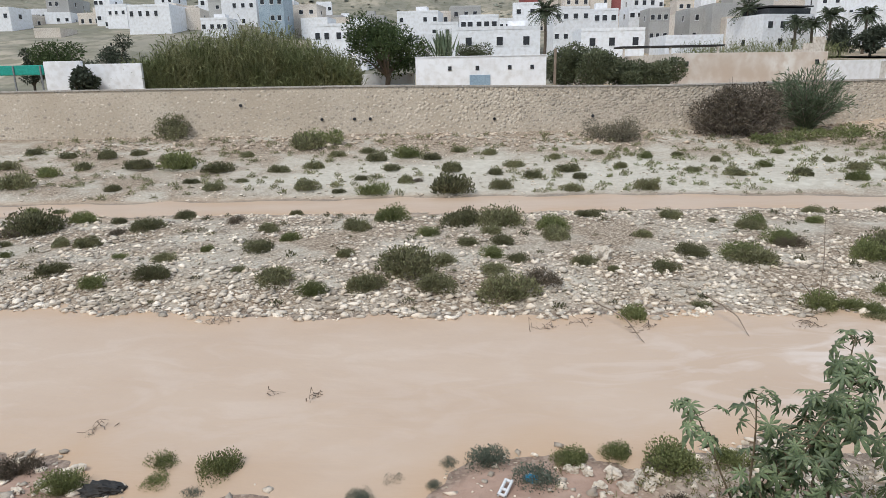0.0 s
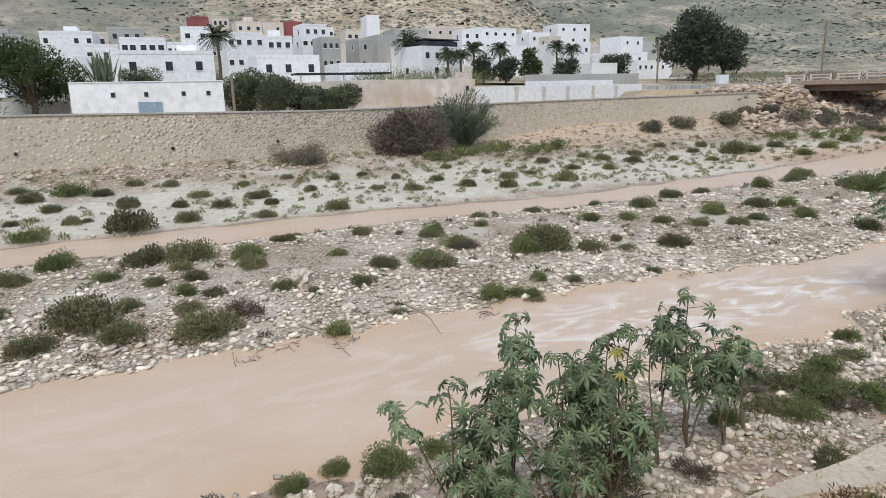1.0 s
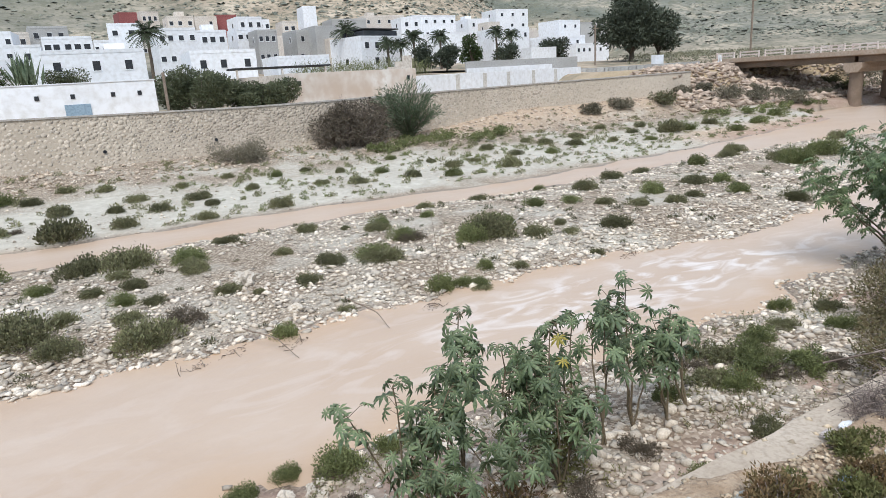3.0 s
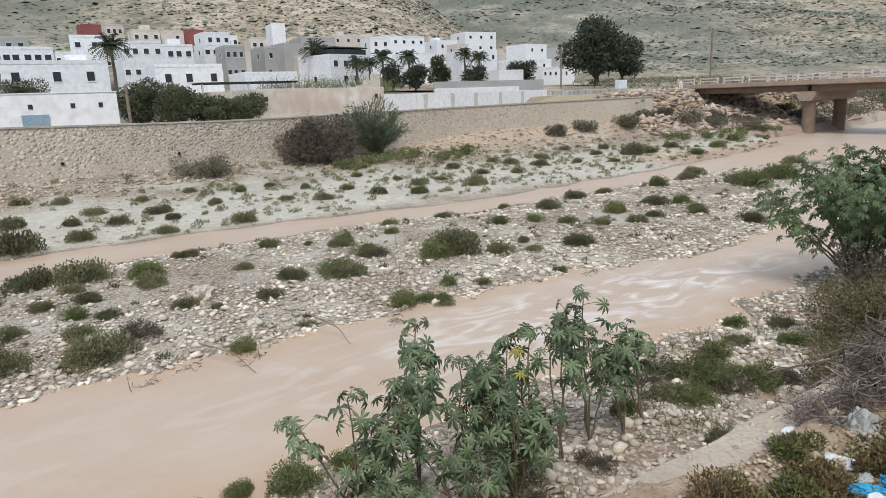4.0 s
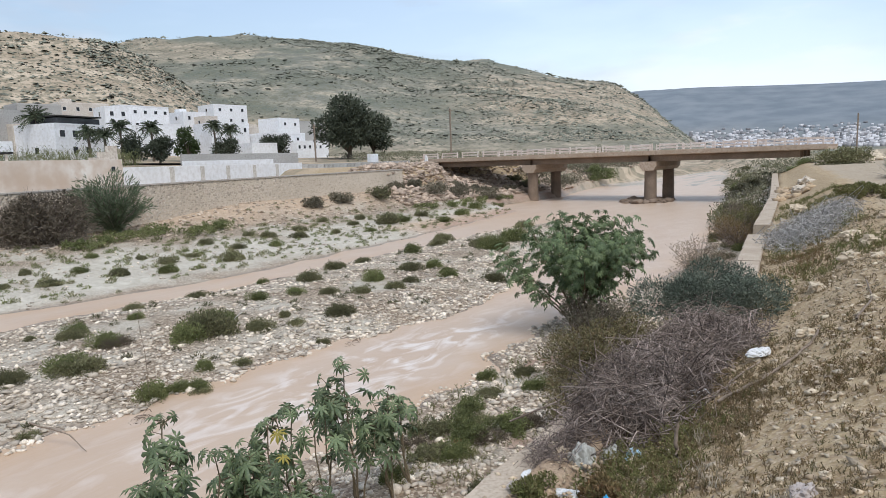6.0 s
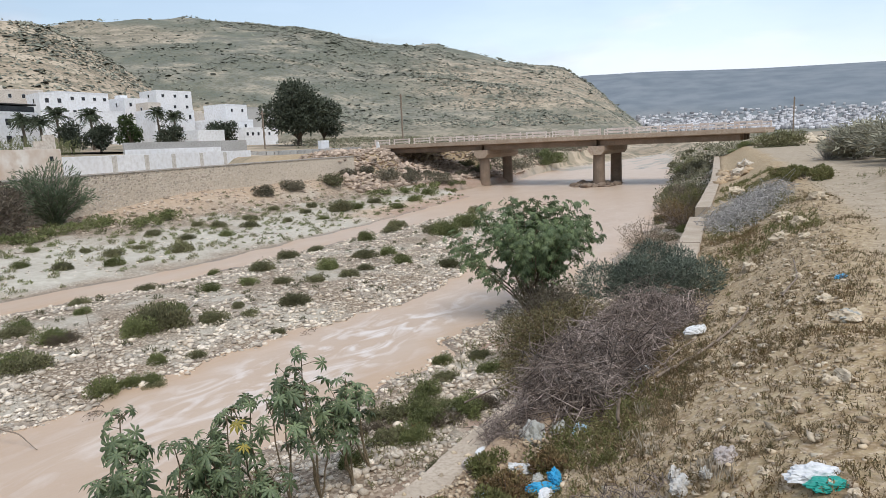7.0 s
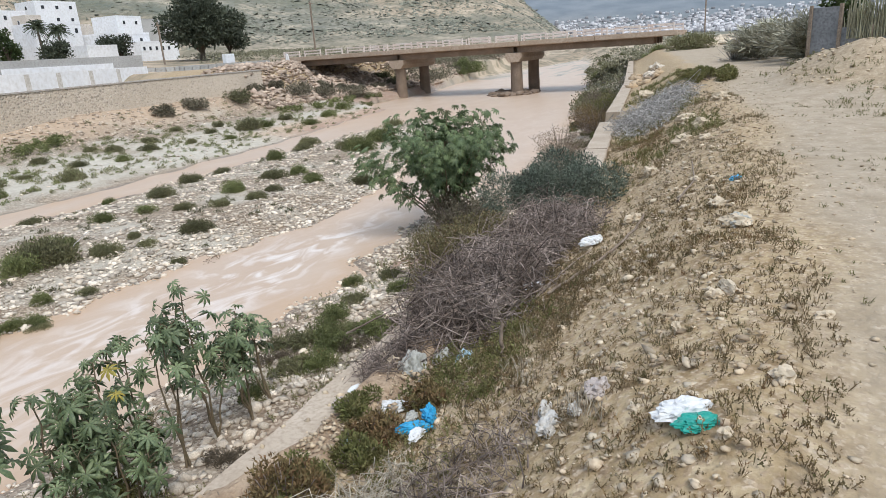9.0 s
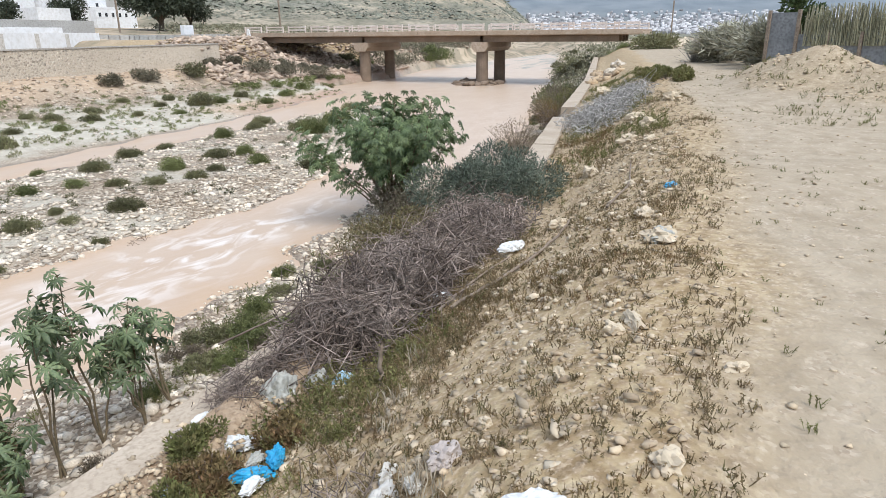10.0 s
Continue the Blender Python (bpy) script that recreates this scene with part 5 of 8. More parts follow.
FAR_BUSHES = [
    [(-27.4, 40.5, 0.65), (-26.5, 36.9, 0.68), (-24.5, 39.4, 0.61), (-22.8, 34.8, 0.74), (-22.7, 31.9, 1.0), (-21.9, 36.4, 0.6), (-21.9, 39.1, 0.79), (-20.2, 40.0, 0.59), (-18.7, 36.4, 0.9), (-17.8, 38.6, 0.56), (-17.3, 31.0, 0.47), (-16.0, 36.3, 1.26), (-13.9, 32.4, 0.47), (-13.6, 35.7, 0.98), (-13.1, 39.0, 0.51), (-12.3, 30.9, 0.65), (-11.4, 32.7, 0.4), (-10.1, 35.2, 0.65), (-9.9, 41.1, 1.3), (-8.3, 36.0, 0.59), (-7.7, 30.9, 0.68), (-7.5, 38.8, 0.59), (-5.9, 30.2, 0.38), (-5.9, 39.7, 0.53), (-5.2, 32.8, 0.38), (-5.1, 37.5, 0.67), (-4.2, 30.2, 0.79), (-3.9, 35.3, 0.6), (-3.4, 38.3, 0.85), (-2.9, 31.9, 0.54)],
    [(-2.3, 32.1, 0.37), (-1.9, 37.8, 0.64), (-0.6, 30.3, 1.22), (-0.6, 34.9, 0.77), (-0.2, 39.4, 0.52), (1.5, 38.8, 0.58), (1.7, 33.8, 0.48), (1.9, 30.8, 0.61), (2.9, 35.9, 0.64), (3.6, 32.7, 0.53), (5.0, 30.3, 0.63), (5.3, 37.5, 0.47), (5.5, 34.5, 0.77), (5.9, 32.5, 0.53), (8.0, 38.5, 0.45), (8.5, 35.1, 0.45), (8.7, 30.2, 0.61), (10.4, 37.4, 0.45), (12.0, 34.0, 0.48), (12.4, 37.8, 0.42), (13.6, 32.9, 0.57), (14.0, 36.3, 0.41), (16.0, 34.8, 0.51), (16.9, 32.3, 0.58), (18.2, 38.0, 0.48), (18.7, 31.0, 0.54), (20.0, 35.9, 0.4), (20.4, 33.7, 0.59), (22.4, 34.4, 0.45), (22.7, 31.4, 0.79)],
    [(25.2, 37.4, 0.52), (25.8, 34.9, 0.61), (28.2, 33.8, 0.58), (29.1, 38.1, 0.51), (30.2, 36.9, 0.71), (31.3, 35.5, 0.71), (33.3, 37.3, 0.66), (34.8, 35.1, 0.48), (37.1, 33.6, 0.48), (37.6, 39.6, 0.58), (38.5, 36.9, 0.61), (41.1, 38.5, 0.54), (41.5, 35.8, 1.2), (43.1, 35.4, 0.69), (46.0, 33.2, 0.75), (47.2, 36.6, 0.68), (51.1, 34.8, 0.81), (56.3, 36.5, 0.88)],
]


def build_bushes():
    g = random.Random(5)
    specs = ((M_BUSH, 1, 1.0, 0.85), (M_BUSH, 2, 1.0, 0.75), (M_BUSHG, 3, 1.0, 0.9), (M_BUSH, 4, 1.0, 0.7), (M_DRYB, 6, 0.6, 0.85), (M_SHRUB, 7, 0.5, 0.7))
    near = [bush_mesh("bush", m, s, int(4200 * k), u, 0.064) for m, s, k, u in specs]
    away = [bush_mesh("bush", m, s, int(2400 * k), u, 0.085, 16) for m, s, k, u in specs]
    labels = ["dark olive cushion bush growing in river gravel"] * 2 + ["fresh green cushion bush in river gravel", "low dark cushion bush in river gravel", "brownish half-dry bush in river gravel", "grey dusty plant at the water's edge"]
    def put(x, y, r, bank, k=None):
        k = g.choices(range(5), (4, 3, 4, 2, 1.6 * (r < 0.5)) if bank else (4, 4, 3, 3, 1))[0] if k is None else k
        ob = tagged(new("bush", (near if bank and x < 70 else away)[k]), labels[k], "bush", "bushes of the riverbed")
        s = r * g.uniform(1.05, 1.2)
        ob.matrix_basis = Matrix.Translation((x, y, max(ground_z(x, y), -0.08) - 0.02)) @ Matrix.Rotation(g.uniform(0, 6.28), 4, "Z") @ Matrix.Diagonal((s, s, s * g.uniform(0.62, 0.92), 1))
    for rows, bank in ((MID_BUSHES, True), (FAR_BUSHES, False)):
        for row in rows:
            for x, y, r in row:
                put(x, y, r, bank)
    gg = np.random.default_rng(15)
    for name, n, x0, x1, y0, y1, lo, hi, m in (("seedlings", 900, -28, 62, 29, 44.8, 0.10, 0.3, M_BUSH), ("green_seedlings", 420, 4, 60, 29.5, 40, 0.10, 0.24, M_BUSHG), ("bar_seedlings", 340, -17, 46, 14.5, 25.8, 0.06, 0.2, M_BUSH)):
        x, y = gg.uniform(x0, x1, n), gg.uniform(y0, y1, n)
        k = (in_water(x, y) < -0.35)
        x, y = x[k], y[k]
        rr = gg.uniform(lo, hi, len(x))
        per = 70
        d = unit(gg.normal(size=(len(x) * per, 3)))
        d[:, 2] = np.abs(d[:, 2])
        R = np.repeat(rr, per)
        p = np.repeat(np.stack([x, y, land(x, y) - 0.01], 1), per, 0) + d * (R * gg.uniform(0.3, 1.0, len(R)))[:, None]
        v, f = blades(p, unit(d + np.array([0, 0, 0.7])), R * gg.uniform(0.25, 0.6, len(R)), R * 0.16, gg)
        tagged(new(name, raw_mesh(name, v, f, m)), "small low plants dotting the gravel", "plants", kind="stuff")
    for x, y, r in ((-6.5, 7.9, 0.31), (10.7, 6.9, 0.42), (9.6, 7.2, 0.36), (10.9, 6.5, 0.36), (13.9, 8.3, 0.3), (12.4, 7.2, 0.36), (13.4, 6.6, 0.42), (14.4, 7.4, 0.36), (8.4, 4.9, 0.35), (9.2, 4.2, 0.3), (6.8, 4.6, 0.3), (12.3, 5.0, 0.5), (11.2, 5.6, 0.45)):
        put(x, y, r, True)
    for x, y, r, k in ((1.6, 8.2, 0.31, 2), (2.3, 8.4, 0.29, 2), (3.1, 8.1, 0.5, 2), (3.9, 8.2, 0.3, 2), (-0.2, 8.2, 0.17, 5), (0.4, 8.3, 0.32, 5), (1.0, 7.75, 0.36, 5), (2.0, 6.4, 0.2, 4), (2.75, 8.1, 0.2, 4), (-1.0, 7.8, 0.19, 5), (2.7, 7.1, 0.22, 4), (-3.5, 8.0, 0.36, 2), (-3.1, 8.4, 0.14, 5),
                       (-4.5, 8.2, 0.3, 2), (-4.3, 7.75, 0.27, 2), (-5.6, 7.5, 0.36, 2), (-6.1, 9.0, 0.19, 5), (-1.4, 7.4, 0.22, 5), (-3.7, 7.5, 0.16, 5), (-1.9, 7.7, 0.1, 5), (-0.4, 7.7, 0.13, 5),
                       (12.9, 18.6, 0.75, 2), (11.5, 17.6, 0.65, 2), (9.7, 19.5, 0.58, 2), (8.0, 17.9, 0.65, 2), (9.9, 21.9, 0.5, 2), (9.4, 14.25, 0.42, 2), (9.15, 14.6, 0.33, 2), (13.3, 24.4, 0.5, 1), (16.3, 24.6, 0.55, 1), (13.9, 19.2, 0.48, 0), (5.75, 4.37, 0.34, 2), (9.43, 6.2, 0.42, 2), (10.3, 6.0, 0.32, 4), (4.6, 5.0, 0.3, 4), (3.4, 4.7, 0.3, 2), (5.2, 5.2, 0.35, 4), (6.6, 5.6, 0.3, 4), (8.2, 6.6, 0.35, 2), (3.0, 6.2, 0.3, 4)):
        put(x, y, r, True, k)
    for i in range(38):
        x = g.uniform(24, 74)
        y = g.uniform(kerb_y(x) + 0.6, float(near_shore(np.array([x]))[0]) - 0.2)
        put(x, y, g.uniform(0.25, 0.65), True)
    for i in range(34):
        x = g.uniform(84, 160)
        y = g.uniform(12, float(near_shore(np.array([x]))[0]) + 4) if g.random() < 0.6 else g.uniform(43, 50)
        if float(in_water(np.array([x]), np.array([y]))[0]) < 0:
            put(x, y, g.uniform(0.6, 1.6), True)


build_bushes()


# ---- castor plants ----
def castor_leaf(name, material, seed):
    """A palmate leaf of eight pointed lobes, folded along its ribs and drooping at the tips; 1 across."""
    g = random.Random(seed)
    V, F = [(0, 0, 0)], []
    n = 8
    for i in range(n):
        a = radians(-150 + 300 * i / (n - 1)) + g.uniform(-0.05, 0.05)
        L = 0.52 * (1.0 - 0.32 * abs(i - (n - 1) / 2) / (n / 2)) * g.uniform(0.9, 1.1)
        pts = []
        for r, aa, dz in ((0.24, -0.36, 0.0), (0.62, -0.25, -0.03), (1.0, 0, -0.17), (0.62, 0.25, -0.03), (0.24, 0.36, 0.0)):
            pts.append((r * L * math.sin(a + aa), r * L * math.cos(a + aa), dz * 0.8 - 0.05 * r))
        o = len(V)
        mid = (0.6 * L * math.sin(a), 0.6 * L * math.cos(a), 0.015)
        V += pts + [mid]
        F += [(0, o, o + 5), (o, o + 1, o + 5), (o + 1, o + 2, o + 5), (o + 2, o + 3, o + 5), (o + 3, o + 4, o + 5), (o + 4, 0, o + 5)]
    return raw_mesh(name, V, F, material)


LEAF_MESHES = [castor_leaf("leaf", M_CAST, s) for s in (1, 2, 3, 4)]
LEAF_YELLOW = castor_leaf("leaf", M_YELLOW, 5)


def castor(x, y, h, seed, n_leaf=44, spread=0.5, branches=4):
    g = random.Random(seed)
    z0 = ground_z(x, y)
    ob = tagged(new("castor_plant"), "leggy castor plant with large dark palmate leaves", "plant", "castor plants on the bank")
    ob.matrix_basis = Matrix.Translation((x, y, z0))
    H = h - z0
    tips, petioles = [], [[] for _ in range(branches)]
    lean = (g.uniform(-0.15, 0.15), g.uniform(-0.15, 0.15))
    for b in range(branches):
        a = g.uniform(0, 6.28)
        sp = 0.0 if b == 0 else spread * g.uniform(0.5, 1.1)
        top = H * (0.97 if b == 0 else g.uniform(0.55, 0.9))
        pts = []
        for t in np.linspace(0, 1, 7):
            s = t ** 1.3
            pts.append((lean[0] * t + math.cos(a) * sp * s + g.uniform(-0.03, 0.03), lean[1] * t + math.sin(a) * sp * s + g.uniform(-0.03, 0.03), t * top))
        tips.append(pts)
    for i in range(n_leaf):
        b = i % branches
        pts = tips[b]
        t = 1.0 if i < 2 * branches else g.uniform(0.38, 1.0) ** 0.55
        f = t * 6
        k = min(int(f), 5)
        p = Vector(pts[k]).lerp(Vector(pts[k + 1]), f - k)
        a = g.uniform(0, 6.28)
        L = g.uniform(0.12, 0.34) * (0.6 if t > 0.95 else 1)
        off = Vector((math.cos(a) * L, math.sin(a) * L, g.uniform(0.0, 0.12)))
        petioles[b].append(np.array([p, p + off * 0.6 + Vector((0, 0, 0.03)), p + off]))
        size = g.uniform(0.25, 0.45) * (0.75 if t > 0.95 else 1.0)
        droop = g.uniform(15, 80)
        m = Matrix.Translation(p + off) @ Matrix.Rotation(a - math.pi / 2, 4, "Z") @ Matrix.Rotation(radians(-droop), 4, "X") @ Matrix.Rotation(g.uniform(-0.5, 0.5), 4, "Y") @ Matrix.Diagonal((size, size, size, 1))
        me = LEAF_YELLOW if (seed in (4, 5) and i == 20) else g.choice(LEAF_MESHES)
        child("leaf", me, ob, m)
    for b in range(branches):
        v = join_np(tubes([tips[b]], [(0.018, 0.007)], 6), tubes(petioles[b], [(0.005, 0.003)] * len(petioles[b]), 4))
        child("stem", raw_mesh("stem", *v, M_STEM, True), ob)
    return ob


for i, (x, y, h, n, br) in enumerate(((7.05, 6.2, 2.72, 74, 4), (4.0, 6.2, 2.78, 78, 3), (3.2, 6.1, 2.25, 46, 4), (5.45, 6.2, 2.38, 60, 5), (5.95, 6.3, 2.3, 48, 4), (7.55, 6.0, 2.1, 40, 4), (4.75, 6.3, 2.28, 42, 4),
                                      (8.1, 6.1, 1.75, 30, 3), (6.35, 6.1, 2.3, 22, 3), (3.5, 5.6, 1.85, 44, 5), (5.1, 5.6, 1.75, 44, 5), (4.3, 5.5, 1.6, 40, 5), (3.3, 5.1, 1.45, 28, 4))):
    castor(x, y, h, i + 1, int(1.05 * n), 0.6, br)


def big_castor():
    g = np.random.default_rng(77)
    x, y = 18.9, 8.0
    z0 = ground_z(x, y)
    ob = tagged(new("castor_tree"), "broad bushy castor tree leaning over the water", "tree")
    ob.matrix_basis = Matrix.Translation((x, y, z0))
    tips, paths, radii = [], [], []
    for b in range(34):
        a = g.uniform(0, 2 * np.pi)
        sp = 2.55 * g.random() ** 0.45
        top = 3.75 - 0.9 * (sp / 2.55) ** 2 - g.uniform(0, 0.75)
        t = np.linspace(0, 1, 7)[:, None]
        pts = np.concatenate([np.cos(a) * sp * t ** 1.1, np.sin(a) * sp * t ** 1.1 + 0.15 * t, top * t], 1) + g.normal(0, 0.04, (7, 3))
        pts[0] = (0.25 * np.cos(a), 0.25 * np.sin(a), -0.05)
        paths.append(pts)
        radii.append((0.032, 0.01))
        tips.append(pts)
    for b in range(34):
        child("stem", raw_mesh("stem", *tubes([paths[b]], [radii[b]], 5), M_STEM, True), ob)
    n = 1700
    V, F, o = [], [], 0
    base = [castor_leaf("leaf", M_CASTB, s) for s in (11, 12, 13)]
    arr = []
    for me in base:
        co = np.empty(len(me.vertices) * 3, np.float32)
        me.vertices.foreach_get("co", co)
        fc = np.empty(len(me.polygons) * 3, np.int32)
        me.polygons.foreach_get("vertices", fc)
        arr.append((co.reshape(-1, 3), fc.reshape(-1, 3)))
    for i in range(n):
        pts = tips[i % 34]
        f = 6 * g.uniform(0.2, 1.0) ** 0.5
        k = min(int(f), 5)
        p = pts[k] + (pts[k + 1] - pts[k]) * (f - k) + g.normal(0, 0.2, 3) * np.array([1, 1, 0.8])
        a = math.atan2(p[1], p[0]) + g.normal(0, 0.7)
        size = g.uniform(0.24, 0.42)
        m = Matrix.Translation(Vector(p)) @ Matrix.Rotation(a - math.pi / 2, 4, "Z") @ Matrix.Rotation(radians(-g.uniform(15, 75)), 4, "X") @ Matrix.Rotation(g.normal(0, 0.35), 4, "Y") @ Matrix.Diagonal((size, size, size, 1))
        if i < 240:
            child("leaf", base[i % 3], ob, m)
        else:
            co, fc = arr[i % 3]
            mm = np.array(m)
            V.append(co @ mm[:3, :3].T + mm[:3, 3])
            F.append(fc + o)
            o += len(co)
    tagged(child("crown", raw_mesh("crown", np.concatenate(V), np.concatenate(F), M_CASTB), ob), kind="stuff")


big_castor()


# ---- trees, reeds and shrubs ----
def leaf_cloud(centres, radii, n, leaf, g, flat=0.8, upright=0.3, aspect=0.45):
    k = g.choice(len(centres), n, p=radii ** 2 / np.sum(radii ** 2))
    d = unit(g.normal(size=(n, 3)))
    p = centres[k] + d * (radii[k] * g.uniform(0.55, 1.05, n))[:, None] * np.array([1, 1, flat])
    dirs = unit(d * 0.6 + g.normal(0, 0.6, (n, 3)) + np.array([0, 0, upright]))
    return blades(p, dirs, leaf * g.uniform(0.7, 1.6, n), leaf * aspect * g.uniform(0.7, 1.4, n), g, 0.1)


def tree(x, y, h, r, material, label, seed, leaf=0.35, n=5000, trunk_h=0.3, name="tree", flat=0.8, base=None):
    g = np.random.default_rng(seed)
    z0 = ground_z(x, y) if base is None else base
    ob = tagged(new(name), label, "tree")
    ob.matrix_basis = Matrix.Translation((x, y, z0))
    nl = 15
    th = h * trunk_h
    a = g.uniform(0, 2 * np.pi, nl)
    rad = r * np.sqrt(g.random(nl)) * 0.72
    cz = th + (h - th) * g.uniform(0.12, 0.82, nl)
    taper = 1 - 0.45 * np.abs((cz - th) / (h - th) - 0.45)
    cen = np.stack([np.cos(a) * rad * taper, np.sin(a) * rad * taper, cz], 1)
    lr = r * g.uniform(0.28, 0.5, nl)
    limbs = [np.linspace((0, 0, -0.2), (0.05 * r, 0, th * 1.2), 4)] + [np.array([(0, 0, th * 0.8), c * 0.5 + np.array([0, 0, th * 0.5]), c]) for c in cen]
    v, f = tubes(limbs, [(0.05 * r + 0.08, 0.04 * r + 0.05)] + [(0.03 * r + 0.03, 0.015)] * nl, 6)
    child("trunk", raw_mesh("trunk", v, f, M_TRUNK, True), ob)
    tagged(child("crown", raw_mesh("crown", *leaf_cloud(cen, lr, n, leaf, g, flat), material), ob), kind="stuff")
    return ob


def shrub(x, y, r, h, material, label, seed, leaf=0.25, n=2500, upright=0.4, name="shrub", aspect=0.4, twigs=60, twig_mat=None, base=None):
    g = np.random.default_rng(seed)
    z0 = ground_z(x, y) if base is None else base
    ob = tagged(new(name), label, "shrub")
    ob.matrix_basis = Matrix.Translation((x, y, z0 - 0.05))
    nl = 14
    a = g.uniform(0, 2 * np.pi, nl)
    rad = r * np.sqrt(g.random(nl)) * 0.7
    cen = np.stack([np.cos(a) * rad, np.sin(a) * rad, h * g.uniform(0.2, 0.75, nl) * (1 - 0.3 * rad / r)], 1)
    lr = np.minimum(r, h) * g.uniform(0.25, 0.45, nl)
    v, f = leaf_cloud(cen, lr, n, leaf, g, 0.85, upright, aspect)
    v[:, 2] = np.maximum(v[:, 2], 0.0)
    ends = cen[g.integers(0, nl, twigs)] + unit(g.normal(size=(twigs, 3))) * lr.mean() * 1.1
    ends[:, 2] = np.abs(ends[:, 2])
    tw = tubes([np.array([(e[0] * 0.15, e[1] * 0.15, 0), e * np.array([0.6, 0.6, 0.55]), e]) for e in ends], [(0.005 * h + 0.003, 0.0025 + 0.001 * h)] * twigs, 4)
    tagged(child("branchwork", raw_mesh("branchwork", *tw, twig_mat or M_TWIG), ob), kind="stuff")
    tagged(child("foliage", raw_mesh("foliage", v, f, material), ob), kind="stuff")
    return ob


def reeds(x0, x1, y0, y1, h, n, material, label, seed, dome=True):
    g = np.random.default_rng(seed)
    x, y = g.uniform(x0, x1, n), g.uniform(y0, y1, n)
    q = np.abs((x - (x0 + x1) / 2) / ((x1 - x0) / 2))
    lump = 0.5 * np.sin(x * 2.1 + 1.3 * np.sin(y * 1.7)) + 0.3 * np.sin(x * 4.7 + y * 2.3) + 0.35 * np.sin(x * 0.83 + 2.0)
    hh = h * (1 - 0.6 * q ** 2.2 if dome else 1) * (0.93 + 0.13 * lump) * (0.55 + 0.6 * g.random(n) ** 1.6)
    base = np.stack([x, y, land(x, y) - 0.05], 1)
    mid = base + np.stack([g.normal(0, 0.18, n), g.normal(0, 0.18, n), hh * g.uniform(0.05, 0.97, n)], 1)
    d = unit(np.stack([g.normal(0, 0.45, n), g.normal(0, 0.45, n), g.uniform(0.4, 1.6, n)], 1))
    v1 = blades(mid, d, g.uniform(0.5, 1.35, n), g.uniform(0.035, 0.09, n), g, 0.35)
    m = n // 12
    st = [np.array([base[i], base[i] + np.array([g.normal(0, 0.1), g.normal(0, 0.1), hh[i]])]) for i in range(m)]
    v2 = tubes(st, [(0.018, 0.008)] * m, 3)
    return tagged(new("reed_bed", raw_mesh("reed_bed", *join_np(v1, v2), material)), label, "reeds", kind="stuff")


def tamarisk(x, y, r, h, label, seed, base, material=None):
    """Many arching stems from one root, each feathered with fine upright blades."""
    g = np.random.default_rng(seed)
    ob = tagged(new("tamarisk"), label, "shrub")
    ob.matrix_basis = Matrix.Translation((x, y, base))
    paths, B, D, L = [], [], [], []
    for _ in range(150 if material is None else 80):
        a, sp = g.uniform(0, 2 * np.pi), r * g.random() ** 0.6
        top = h * g.uniform(0.45, 1.0) * (1 - 0.25 * (sp / r) ** 2)
        t = np.linspace(0, 1, 9)[:, None]
        pts = np.concatenate([np.cos(a) * sp * t ** 1.4, np.sin(a) * sp * t ** 1.4, top * t ** 0.9], 1)
        paths.append(pts)
        k = g.integers(1, 9, 46)
        p = pts[k] + g.normal(0, 0.10, (46, 3))
        B.append(p)
        D.append(unit(unit(pts[k] - pts[k - 1]) + g.normal(0, 0.38, (46, 3))))
        L.append(g.uniform(0.25, 0.6, 46))
    child("branchwork", raw_mesh("branchwork", *tubes(paths, [(0.022, 0.006)] * len(paths), 4), M_TWIG), ob)
    B, D, L = np.concatenate(B), np.concatenate(D), np.concatenate(L)
    B[:, 2] = np.maximum(B[:, 2], 0.05)
    tagged(child("foliage", raw_mesh("foliage", *blades(B, D, L, 0.11 * L + 0.01, g, 0.12), material or M_TAM), ob), kind="stuff")
    return ob


def palm(x, y, h, seed, r=2.4, base=None):
    g = np.random.default_rng(seed)
    z0 = ground_z(x, y) if base is None else base
    ob = tagged(new("palm_tree"), "date palm with a dark feathery crown", "palm", "palms in the town")
    ob.matrix_basis = Matrix.Translation((x, y, z0))
    top = h - z0 - r * 0.35
    child("trunk", raw_mesh("trunk", *tubes([np.array([(0, 0, -0.3), (0.1, 0, top * 0.5), (0, 0.05, top)])], [(0.24, 0.17)], 8), M_TRUNK, True), ob)
    B, D, L = [], [], []
    for k in range(64):
        a = g.uniform(0, 2 * np.pi)
        e = g.uniform(-0.5, 1.35)
        t = np.linspace(0, 1, 12)
        px = r * t * math.cos(e) if e < 1.2 else r * t * 0.4
        pz = r * t * math.sin(e) - r * 0.42 * t ** 2
        spine = np.stack([np.cos(a) * px, np.sin(a) * px, top + pz], 1)
        tang = unit(np.gradient(spine, axis=0))
        side = unit(np.cross(tang, [0, 0, 1.0]))
        for sgn in (-1, 1):
            B.append(spine[1:])
            D.append(unit(sgn * side + 0.8 * tang + np.array([0, 0, -0.25]))[1:])
            L.append(r * 0.26 * (1 - 0.55 * t[1:]))
    B, D, L = np.concatenate(B), np.concatenate(D), np.concatenate(L)
    tagged(child("crown", raw_mesh("crown", *blades(B, D, L, np.full(len(L), 0.13), g, 0.2), M_PALM), ob), kind="stuff")
    return ob


